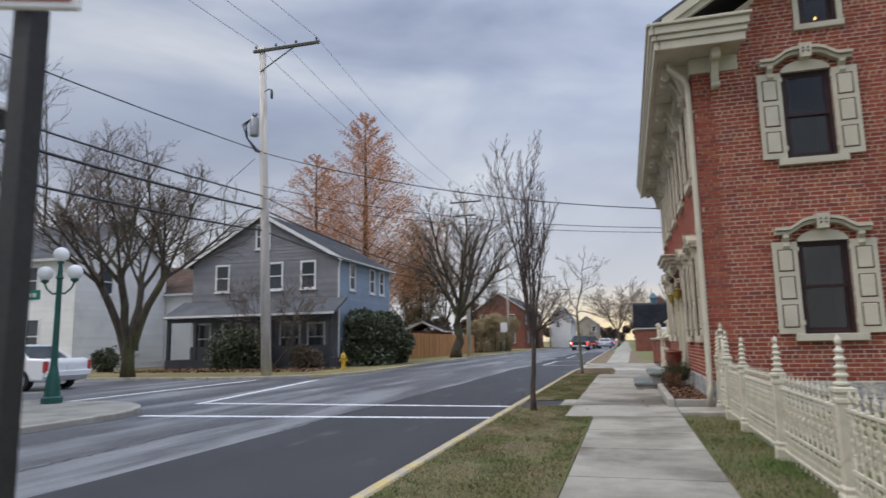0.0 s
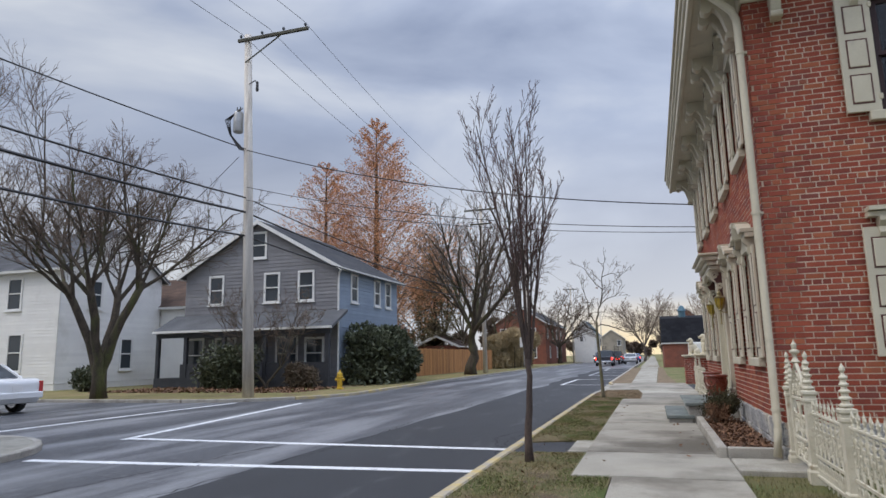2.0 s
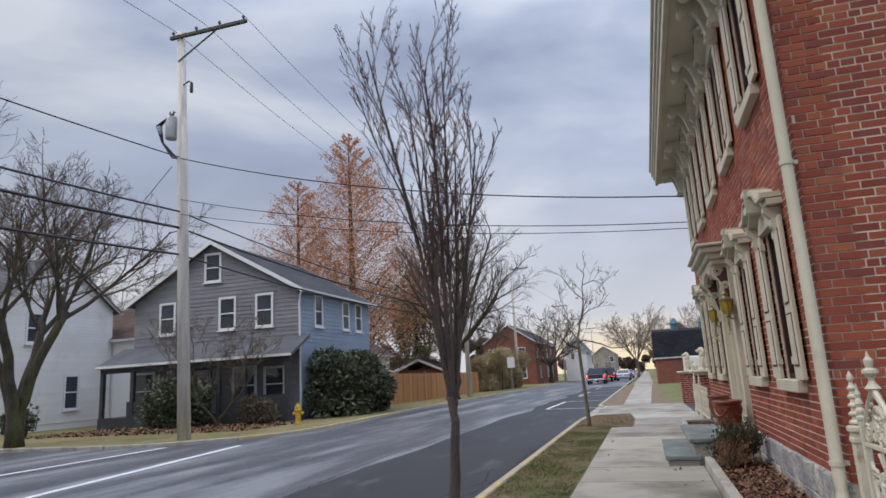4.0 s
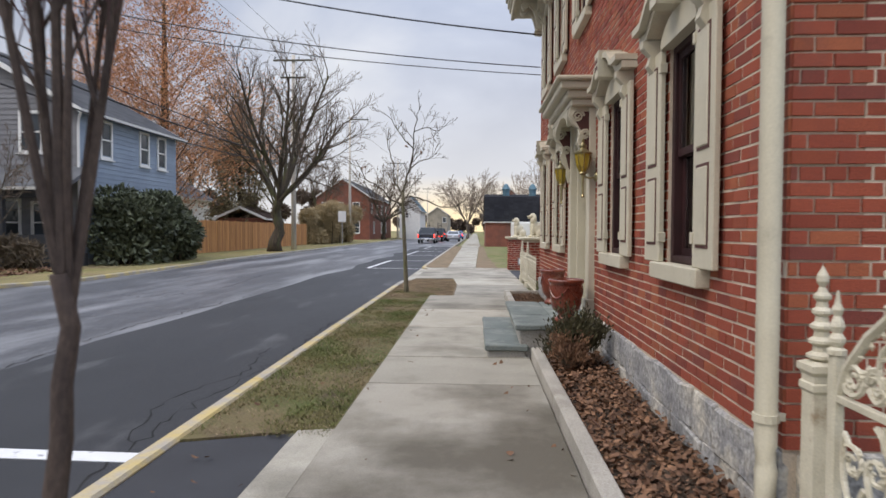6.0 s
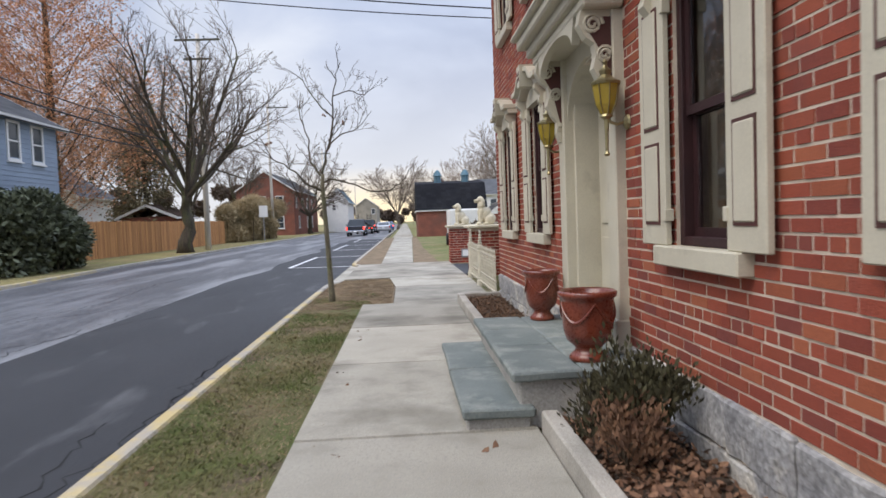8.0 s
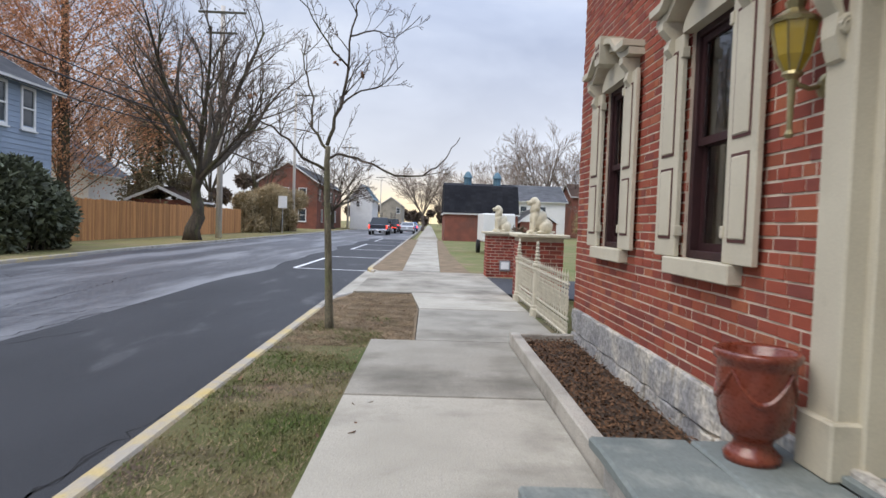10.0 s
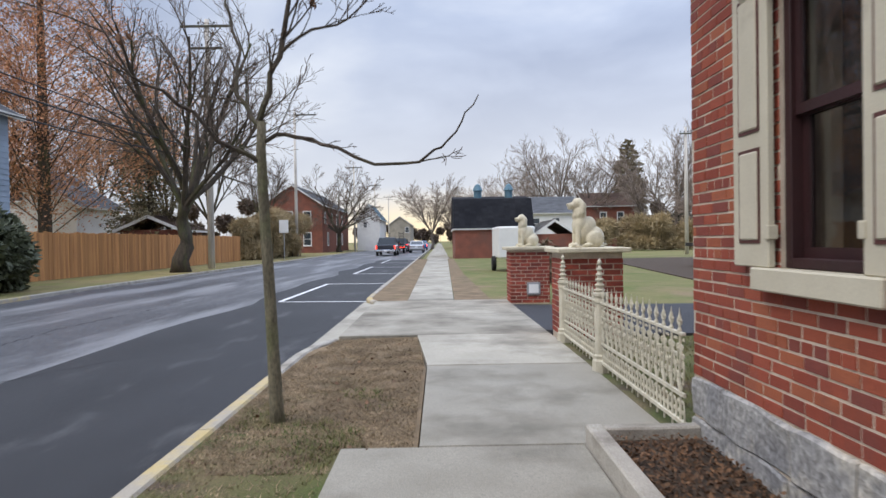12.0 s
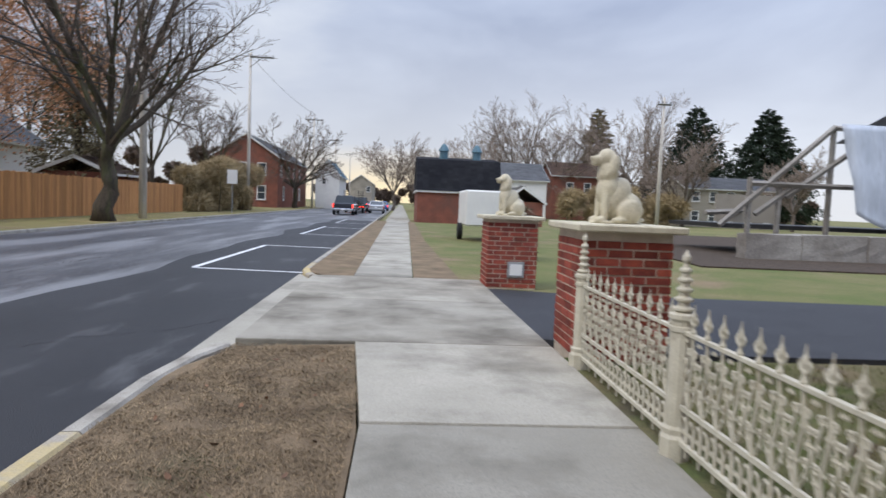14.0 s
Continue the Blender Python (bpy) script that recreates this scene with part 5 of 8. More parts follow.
gate = iron_gate(0.80)
gate.matrix_basis = Matrix.Translation((1.53, 10.865, 0.0)) @ Matrix.Rotation(radians(90), 4, "Z")

# ---- gate pillars with dogs ----


def brick_list(u0, u1, z0, z1, holes, course, length, header_every=6, seed=0, gap=0.011):
    """Brick spans (u0, u1, z0, z1) of a common-bond wall, cut at openings."""
    rnd = random.Random(seed)
    out = []
    n = int((z1 - z0 + 1e-6) / course)
    for r in range(n):
        a, b = z0 + r * course + gap / 2, z0 + (r + 1) * course - gap / 2
        head = header_every and r % header_every == header_every - 1
        ln = length / 2 if head else length
        u = u0 - (ln / 2 if (r % 2 and not head) else (ln / 2 if head else 0)) - rnd.uniform(0, 0.02)
        blocks = [(h[0], h[1]) for h in holes if h[2] < b - 0.01 and h[3] > a + 0.01]
        while u < u1 - 0.02:
            w = ln * rnd.uniform(0.93, 1.07)
            spans = [(max(u, u0) + gap / 2, min(u + w, u1) - gap / 2)]
            for lo, hi in blocks:
                spans = [q for s in spans for q in ((s[0], min(s[1], lo)), (max(s[0], hi), s[1])) if q[1] - q[0] > 0.025]
            out += [(s[0], s[1], a + rnd.uniform(-0.001, 0.001), b + rnd.uniform(-0.001, 0.001)) for s in spans if s[1] - s[0] > 0.03]
            u += w
    return out


def brick_mesh(spans, place, seed=0, proud=0.003):
    """Five-faced bricks; place(u, d, z) maps to the world, d outward."""
    rnd = random.Random(seed)
    vs, fs = [], []
    for u0, u1, z0, z1 in spans:
        d = 0.0 + rnd.uniform(-proud, proud)
        c = 0.003
        b = len(vs)
        for uu, zz in ((u0, z0), (u1, z0), (u1, z1), (u0, z1)):
            vs.append(place(uu, -0.02, zz))
        for uu, zz in ((u0 + c, z0 + c), (u1 - c, z0 + c), (u1 - c, z1 - c), (u0 + c, z1 - c)):
            vs.append(place(uu, d, zz))
        fs += [(b + 4, b + 5, b + 6, b + 7)] + [(b + i, b + (i + 1) % 4, b + 4 + (i + 1) % 4, b + 4 + i) for i in range(4)]
    return vs, fs


def pillar(x0, x1, y0, y1, h, label):
    t = thing("gate_pillar", label, "pillar", ((x0 + x1) / 2, (y0 + y1) / 2, 0), "brick gate pillars")
    part("core", bmbox(x0 + 0.008, x1 - 0.008, y0 + 0.008, y1 - 0.008, -0.15, h), "mortar", t)
    V, F = [], []
    for k, (a, b, fn) in enumerate(((y0, y1, lambda u, d, z: (x0 - d, u, z)), (x0, x1, lambda u, d, z: (u, y0 - d, z)), (x0, x1, lambda u, d, z: (u, y1 + d, z)), (y0, y1, lambda u, d, z: (x1 + d, u, z)))):
        v, f = brick_mesh(brick_list(a, b, 0.0, h, [], 0.0755, 0.225, 0, seed=k), fn, k)
        o = len(V)
        V += v
        F += [tuple(i + o for i in q) for q in f]
    o = pieces("brickwork", "pillar_brick", (V, F), t, "stuff")
    bm = rough_block(x0 - 0.09, x1 + 0.09, y0 - 0.09, y1 + 0.09, h, h + 0.065, x0 * 7 + y0, 0.004)
    part("capstone", bm, "statue", t, "pale concrete capstone")
    return t


pillar(1.44, 2.22, 27.08, 28.02, 1.13, "red brick gate pillar with pale capstone beside the drive")
p2 = pillar(1.27, 2.08, 31.95, 32.75, 1.10, "red brick gate pillar with pale capstone and small light")
fl = thing("pillar_light", "small square metal light set in the brick pillar", "light", (1.74, 31.94, 0.19))
part("rim", bmbox(1.60, 1.88, 31.925, 31.945, 0.17, 0.43, bevel=0.006), "galvanised", fl)
part("lens", bmbox(1.64, 1.84, 31.915, 31.924, 0.21, 0.39), "globe", fl, "frosted glass lens")


def dog_statue(at, turn, label):
    """Seated dog, facing local -x, built of rounded masses fused into one skin."""
    bm = bmesh.new()

    def blob(c, r, rot=(0, 0, 0)):
        bmesh.ops.create_icosphere(bm, subdivisions=3, radius=1.0, matrix=Matrix.Translation(c) @ Euler([radians(v) for v in rot]).to_matrix().to_4x4() @ Matrix.Diagonal((*r, 1)))

    blob((0.10, 0, 0.15), (0.17, 0.14, 0.15))
    blob((0.01, 0, 0.25), (0.13, 0.115, 0.19), (0, 28, 0))
    blob((-0.08, 0, 0.32), (0.10, 0.105, 0.14), (0, 15, 0))
    blob((-0.08, 0, 0.47), (0.095, 0.105, 0.12))
    blob((-0.10, 0, 0.60), (0.085, 0.085, 0.085))
    blob((-0.19, 0, 0.575), (0.06, 0.05, 0.048), (0, -6, 0))
    blob((-0.245, 0, 0.592), (0.022, 0.024, 0.02))
    blob((-0.205, 0, 0.542), (0.045, 0.04, 0.022))
    for s in (-1, 1):
        blob((-0.06, s * 0.092, 0.535), (0.05, 0.026, 0.095), (s * 8, 10, 0))
        blob((-0.125, s * 0.066, 0.16), (0.036, 0.036, 0.19))
        blob((-0.16, s * 0.066, 0.03), (0.06, 0.038, 0.032))
        blob((0.10, s * 0.12, 0.11), (0.13, 0.055, 0.11), (0, -15, 0))
        blob((0.0, s * 0.135, 0.03), (0.09, 0.035, 0.03))
    blob((0.27, 0.04, 0.035), (0.10, 0.03, 0.028), (0, 0, 25))
    blob((0.02, 0, 0.005), (0.27, 0.16, 0.018))
    for k in range(10):
        a = k * 0.9
        blob((-0.10 + 0.05 * math.cos(a), 0.075 * math.sin(a), 0.40 + 0.012 * k), (0.03, 0.03, 0.05), (0, 20, 0))
    ob = tagged(part("dog_statue", bm, "statue", smooth=True), label, "statue", "dog statues")
    rm = ob.modifiers.new("fuse", "REMESH")
    rm.mode, rm.voxel_size, rm.use_smooth_shade = "VOXEL", 0.011, True
    sm = ob.modifiers.new("ease", "SMOOTH")
    sm.factor, sm.iterations = 0.5, 3
    ob.matrix_basis = Matrix.Translation(at) @ Matrix.Rotation(turn, 4, "Z")
    return ob


dog_statue((1.83, 27.55, 1.197), 0.15, "pale stone statue of a seated dog on a brick pillar")
dog_statue((1.66, 32.35, 1.167), 0.25, "weathered pale stone seated dog on the far pillar")


# ---- trees ----


def grow(rnd, bm_l, bm_t, p, d, length, r, level, cfg):
    """One branch and, along it, its children."""
    n = 5 if level < 2 else 3
    pts, rad = [p.copy()], [r]
    q = p.copy()
    dd = d.copy()
    wob = cfg["wobble"] * (0.6 + 0.5 * level)
    for i in range(n):
        dd = (dd + Vector((rnd.gauss(0, wob), rnd.gauss(0, wob), rnd.gauss(0, wob * 0.7) + cfg["rise"]))).normalized()
        q = q + dd * (length / n)
        pts.append(q.copy())
        rad.append(max(r * (1 - 0.72 * (i + 1) / n), cfg["min_r"]))
    if level < 2:
        tube(bm_l, pts, rad, 6 if level == 0 else 5)
    else:
        tube(bm_t, pts, rad, 3)
    if level >= cfg["levels"]:
        return
    kids = cfg["kids"][level]
    for k in range(kids):
        f = 0.25 + 0.75 * (k + rnd.random()) / kids
        x = f * n
        i = min(int(x), n - 1)
        base = pts[i].lerp(pts[i + 1], x - i)
        axis = (pts[i + 1] - pts[i]).normalized()
        side = axis.cross(Vector((rnd.gauss(0, 1), rnd.gauss(0, 1), rnd.gauss(0, 1)))).normalized()
        ang = cfg["fork"] * rnd.uniform(0.6, 1.25)
        nd = (axis * math.cos(ang) + side * math.sin(ang)).normalized()
        grow(rnd, bm_l, bm_t, base, nd, length * cfg["shrink"] * rnd.uniform(0.7, 1.15) * (1.1 - 0.45 * f), max(rad[i] * 0.55, cfg["min_r"]), level + 1, cfg)


def bare_tree(at, h, r, seed, label, fork_h=0.25, limbs=6, fork=0.7, rise=0.05, wobble=0.10, kids=(7, 6, 5), levels=3, shrink=0.52, limb_ang=0.6, lean=(0, 0), bark="bark", twig="twigs", min_r=0.006, stems=1, limb_len=0.75, name="bare_tree", group=""):
    """Leafless tree: tapered trunk, limbs and a crown of many fine twigs."""
    rnd = random.Random(seed)
    t = thing(name, label, "tree", at, group)
    bt, bl, bw = bmesh.new(), bmesh.new(), bmesh.new()
    cfg = dict(wobble=wobble, rise=rise, min_r=min_r, levels=levels, kids=kids, fork=fork, shrink=shrink)
    for s in range(stems):
        a0 = 6.28 * s / stems + rnd.random()
        out = Vector((math.cos(a0), math.sin(a0), 0)) * (0.5 if stems > 1 else 0)
        pts = [Vector((out.x * r * 0.5, out.y * r * 0.5, -0.1))]
        n = 6
        for i in range(1, n + 1):
            f = i / n
            pts.append(Vector((lean[0] * f * h * fork_h + out.x * f ** 1.6 * h * 0.30 + rnd.gauss(0, r * 0.25), lean[1] * f * h * fork_h + out.y * f ** 1.6 * h * 0.30 + rnd.gauss(0, r * 0.25), h * fork_h * f)))
        rr = [r * (1.35 if i == 0 else 1 - 0.35 * i / n) / (1 if stems == 1 else 1.5) for i in range(n + 1)]
        tube(bt, pts, rr, 10)
        top = pts[-1]
        for k in range(limbs):
            a = 6.28 * k / limbs + rnd.uniform(-0.4, 0.4)
            ang = limb_ang * rnd.uniform(0.5, 1.25) * (0.25 if k == 0 else 1)
            d = Vector((math.cos(a) * math.sin(ang) + lean[0] + out.x * 0.5, math.sin(a) * math.sin(ang) + lean[1] + out.y * 0.5, math.cos(ang))).normalized()
            base = pts[-1].lerp(pts[-2], rnd.uniform(0, 1.0))
            grow(rnd, bl, bw, base, d, h * (1 - fork_h) * limb_len * rnd.uniform(0.8, 1.15), rr[-1] * rnd.uniform(0.5, 0.75), 0, cfg)
    local("trunk", bt, bark, t, smooth=True)
    local("branchwork", bl, bark, t)
    local("crown", bw, twig, t)
    return t


# slender vase-shaped street tree near the crossing
bare_tree((-1.43, 11.38, -0.03), 4.75, 0.05, 3, "slender leafless street tree with upright reddish branches", fork_h=0.26, limbs=7, fork=0.42, rise=0.085, wobble=0.06, kids=(11, 7, 4), shrink=0.38, limb_ang=0.13, lean=(0.03, 0.0), bark="bark_dark", twig="twigs_red", min_r=0.0026, limb_len=0.80, name="street_tree")


def young_tree():
    """Thin crooked street tree with one long limb reaching over the pavement."""
    rnd = random.Random(11)
    t = thing("street_tree", "young leafless street tree with a thin leaning trunk", "tree", (-1.41, 23.4, -0.03))
    bm, bl, bw = bmesh.new(), bmesh.new(), bmesh.new()
    trunk = [Vector(p) for p in ((0, 0, -0.1), (-0.01, 0, 0.12), (-0.03, 0, 0.6), (-0.05, 0, 1.1), (-0.075, 0, 1.6), (-0.09, 0.0, 2.05), (-0.08, 0, 2.25))]
    tube(bm, trunk, [0.07, 0.055, 0.046, 0.043, 0.04, 0.036, 0.032], 10)
    local("trunk", bm, "bark_pale", t, smooth=True)
    cfg = dict(wobble=0.13, rise=0.03, min_r=0.003, levels=3, kids=(5, 4, 3), fork=0.7, shrink=0.45)
    limbs = [
        ([(-0.08, 0, 2.25), (0.0, 0, 2.6), (0.12, 0.02, 3.0), (0.14, 0.05, 3.4), (0.18, 0.05, 3.85), (0.3, 0.1, 4.2)], 0.026, 3),
        ([(-0.09, 0, 2.1), (0.08, 0.05, 2.16), (0.35, 0.05, 2.08), (0.75, 0.0, 1.93), (1.1, -0.05, 1.94), (1.24, -0.08, 2.03), (1.4, -0.1, 2.2), (1.52, -0.12, 2.4)], 0.018, 1),
        ([(-0.085, 0, 1.95), (-0.35, -0.1, 2.1), (-0.6, -0.25, 2.35), (-0.85, -0.4, 2.5), (-1.05, -0.55, 2.9)], 0.02, 3),
        ([(-0.08, 0, 2.2), (-0.3, 0.15, 2.5), (-0.35, 0.35, 2.9), (-0.5, 0.5, 3.3), (-0.5, 0.7, 3.8)], 0.02, 3),
        ([(0.06, 0, 2.75), (0.3, 0.1, 2.95), (0.55, 0.15, 3.05), (0.8, 0.2, 3.35)], 0.014, 2),
        ([(0.13, 0.03, 3.2), (-0.1, -0.2, 3.45), (-0.3, -0.35, 3.8), (-0.6, -0.4, 4.0)], 0.013, 2),
        ([(0.15, 0.05, 3.6), (0.4, 0.1, 3.7), (0.7, 0.1, 3.62), (1.0, 0.1, 3.9)], 0.012, 2),
    ]
    for pts, r, k in limbs:
        pts = [Vector(p) for p in pts]
        fine = []
        for a, b in zip(pts, pts[1:]):
            for i in range(3):
                fine.append(a.lerp(b, i / 3) + Vector((rnd.gauss(0, 0.012), rnd.gauss(0, 0.012), rnd.gauss(0, 0.012))))
        fine.append(pts[-1])
        n = len(fine)
        tube(bl, fine, [max(r * (1 - 0.8 * i / n), 0.004) for i in range(n)], 6)
        for _ in range(k * 3):
            i = rnd.randrange(2, n - 1)
            ax = (fine[i + 1] - fine[i]).normalized()
            sd = ax.cross(Vector((rnd.gauss(0, 1), rnd.gauss(0, 1), rnd.gauss(0, 1)))).normalized()
            grow(rnd, bl, bw, fine[i], (ax * 0.7 + sd * 0.7 + Vector((0, 0, 0.25))).normalized(), rnd.uniform(0.25, 0.6), max(r * 0.35, 0.004), 1, cfg)
    local("branchwork", bl, "bark", t)
    local("crown", bw, "twigs", t)
    vs, fs = [], []
    for p in ((0.0, 0.1, 3.3), (-0.9, -0.4, 2.75), (0.3, 0.0, 3.1)):
        for _ in range(5):
            c = Vector(p) + Vector((rnd.gauss(0, 0.03), rnd.gauss(0, 0.03), rnd.gauss(0, 0.04)))
            m = Euler((rnd.uniform(0, 6), rnd.uniform(0, 6), rnd.uniform(0, 6))).to_matrix()
            b = len(vs)
            vs += [tuple(c + m @ Vector(q)) for q in ((-0.035, 0, 0), (0, 0.02, 0.01), (0.04, 0, 0), (0, -0.02, 0.01))]
            fs.append((b, b + 1, b + 2, b + 3))
    pieces("last_leaves", "dry_leaf", (vs, fs), t, "", own=True)
    return t


young_tree()
bare_tree((-19.9, 23.1, -0.03), 10.4, 0.30, 21, "old leafless tree with several arching mossy stems", fork_h=0.42, limbs=5, fork=0.66, rise=0.06, wobble=0.13, kids=(9, 7, 5), stems=4, limb_ang=0.8, min_r=0.007, limb_len=0.75, name="old_tree")
bare_tree((-12.95, 50.5, -0.03), 15.0, 0.42, 5, "large leafless tree with swept spreading branches by the fence", fork_h=0.25, limbs=9, fork=0.60, rise=0.05, wobble=0.12, kids=(9, 7, 5), limb_ang=0.85, lean=(0.13, 0.0), min_r=0.010, limb_len=0.72, name="roadside_tree")
bare_tree((-16.9, 29.6, -0.03), 5.2, 0.10, 8, "small leafless ornamental tree before the porch", fork_h=0.2, limbs=5, fork=0.75, rise=0.04, wobble=0.14, kids=(6, 5, 4), stems=2, limb_ang=0.7, min_r=0.007, name="ornamental_tree")
bare_tree((-31, 17.5, -0.03), 15, 0.3, 31, "tall leafless tree behind the corner building", fork_h=0.3, limbs=7, fork=0.6, rise=0.05, kids=(8, 6, 5), limb_ang=0.7, min_r=0.012, name="yard_tree")
for i, (x, y, h, r) in enumerate(((-42.6, 39, 23, 0.35), (-36, 47, 13, 0.25), (-29, 50, 12, 0.22), (-26.5, 57, 11, 0.22), (-24.5, 73, 14, 0.22), (-20, 66, 13, 0.25), (-22, 80, 15, 0.3), (-30, 75, 15, 0.3), (-19.5, 90, 12, 0.2))):
    bare_tree((x, y, -0.1), h, r, 40 + i, "leafless tree in the gardens behind the houses", fork_h=0.25, limbs=6, fork=0.6, rise=0.05, kids=(9, 7, 5), limb_ang=0.65, min_r=0.014, name="garden_tree", group="garden trees")
bare_tree((-14.0, 108, -0.1), 13.5, 0.36, 61, "dark spreading leafless street tree", fork_h=0.22, limbs=9, fork=0.7, rise=0.02, kids=(9, 7, 5), limb_ang=1.15, min_r=0.018, name="far_street_tree")
# trees beyond the lawn take the bark and twigs with haze in their colour
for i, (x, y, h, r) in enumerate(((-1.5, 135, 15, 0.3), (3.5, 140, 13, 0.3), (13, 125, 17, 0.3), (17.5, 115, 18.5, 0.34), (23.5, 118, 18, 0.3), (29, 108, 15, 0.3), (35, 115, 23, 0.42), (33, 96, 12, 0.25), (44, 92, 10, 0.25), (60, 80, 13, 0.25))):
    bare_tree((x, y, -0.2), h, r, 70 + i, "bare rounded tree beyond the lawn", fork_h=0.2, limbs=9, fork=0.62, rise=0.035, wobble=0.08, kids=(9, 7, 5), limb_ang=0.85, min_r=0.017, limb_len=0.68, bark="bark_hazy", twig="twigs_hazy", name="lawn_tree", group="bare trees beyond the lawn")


def spire_tree(at, h, w, seed, label, material, count, name, leaf=(0.14, 0.3), bark="bark", gap=0.2, droop=0.0):
    """Conical tree: straight trunk, whorls of level branches, leaf sprays along them."""
    rnd = random.Random(seed)
    t = thing(name, label, "tree", at)
    bt, bl = bmesh.new(), bmesh.new()
    tube(bt, [(0, 0, -0.2), (0, 0, h * 0.3), (0, 0, h * 0.7), (0, 0, h)], [h * 0.018, h * 0.014, h * 0.007, 0.02], 8)
    arms = []
    nb = 110
    for i in range(nb):
        f = gap * 0.4 + (1 - gap * 0.4) * i / nb
        a = i * 2.4 + rnd.uniform(-0.3, 0.3)
        ln = w * (1 - f) ** 0.75 * rnd.uniform(0.65, 1.15) + 0.15
        p0 = Vector((0, 0, h * f))
        p1 = p0 + Vector((math.cos(a) * ln, math.sin(a) * ln, ln * (0.75 - droop * 1.6)))
        tube(bl, [p0, p0.lerp(p1, 0.5) + Vector((0, 0, ln * 0.05)), p1], [0.012 + 0.035 * (1 - f), 0.02 + 0.01 * (1 - f), 0.01], 3)
        arms.append((p0, p1, ln))
    local("trunk", bt, bark, t)
    tagged(local("branchwork", bl, bark, t), kind="stuff")
    vs, fs = [], []
    tot = sum(a[2] for a in arms)
    for p0, p1, ln in arms:
        for _ in range(int(count * ln / tot)):
            c = p0.lerp(p1, rnd.random() ** 0.6) + Vector((rnd.gauss(0, 1), rnd.gauss(0, 1), rnd.gauss(0, 0.7))) * ln * 0.10
            d = ((p1 - p0).normalized() + Vector((rnd.gauss(0, 0.6), rnd.gauss(0, 0.6), rnd.gauss(0, 0.5) - droop))).normalized()
            wv = d.cross(Vector((rnd.random(), rnd.random(), 0.5))).normalized()
            s = rnd.uniform(*leaf)
            b = len(vs)
            vs += [tuple(c), tuple(c + d * s * 0.5 + wv * s * 0.2), tuple(c + d * s), tuple(c + d * s * 0.5 - wv * s * 0.2)]
            fs.append((b, b + 1, b + 2, b + 3))
    pieces("foliage", material, (vs, fs), t, "", own=True)
    return t


spire_tree((-22.9, 56, -0.1), 23.0, 8.6, 2, "tall rust-brown conifer thinning out in winter", "leaf_rust", 46000, "rust_conifer", (0.10, 0.27))
spire_tree((-28.0, 56, -0.1), 19.5, 7.2, 7, "smaller rust-brown conifer beside the tall one", "leaf_rust", 30000, "rust_conifer", (0.10, 0.27))
spire_tree((-19.5, 62, -0.1), 13, 3.4, 9, "shaggy brown-green conifer behind the wooden fence", "conifer_brown", 16000, "garden_conifer", (0.12, 0.28), droop=0.5)
spire_tree((53.5, 115, -0.2), 17.5, 8.0, 12, "dark green fir beyond the lawn", "needle", 22000, "fir_tree", (0.3, 0.7), droop=0.45)
spire_tree((43.5, 117, -0.2), 17.5, 8.0, 13, "tall dark pine beyond the lawn", "needle", 16000, "fir_tree", (0.3, 0.7), droop=0.35)
spire_tree((29.5, 120, -0.2), 17, 4.2, 14, "brownish spruce among the bare trees", "conifer_brown", 12000, "fir_tree", (0.3, 0.6), droop=0.4)


def leafy_hedge(name, x0, x1, y0, y1, h, count, material, label, seed, leaf=0.07, thin=0.45):
    """Unclipped evergreen mass of several bulging clumps."""
    rnd = random.Random(seed)
    t = thing(name, label, "hedge", ((x0 + x1) / 2, (y0 + y1) / 2, 0))
    bm = bmesh.new()
    clumps = []
    for i in range(34):
        c = Vector((rnd.uniform(x0 + 0.4, x1 - 0.4), y0 + 0.5 + (y1 - y0 - 1) * (i + rnd.random()) / 34, rnd.uniform(0.1, 0.8) * h))
        clumps.append((c, rnd.uniform(0.22, 0.34) * min(h, 3.2)))
        tube(bm, [(c.x, c.y, -0.05), (c.x + 0.1, c.y, c.z * 0.5), tuple(c)], [0.05, 0.035, 0.02], 5)
    tagged(part("stemwork", bm, "bark", t), kind="stuff")
    vs, fs = [], []
    for _ in range(count):
        c, r = rnd.choice(clumps)
        d = Vector((rnd.gauss(0, 1), rnd.gauss(0, 1), rnd.gauss(0, 1))).normalized()
        p = c + Vector((d.x * r * 1.1, d.y * r * 1.5, d.z * r)) * rnd.uniform(0.75, 1.08)
        if p.z < 0.03:
            continue
        u = (d + Vector((rnd.gauss(0, 0.6), rnd.gauss(0, 0.6), rnd.gauss(0, 0.6)))).normalized()
        w = u.cross(Vector((rnd.gauss(0, 1), rnd.gauss(0, 1), rnd.gauss(0, 1)))).normalized()
        s = leaf * rnd.uniform(0.7, 1.5)
        b = len(vs)
        vs += [tuple(p - u * s), tuple(p + w * s * thin), tuple(p + u * s), tuple(p - w * s * thin)]
        fs.append((b, b + 1, b + 2, b + 3))
    o = pieces("foliage", material, (vs, fs), t, "")
    o.matrix_parent_inverse = t.matrix_basis.inverted()
    return t


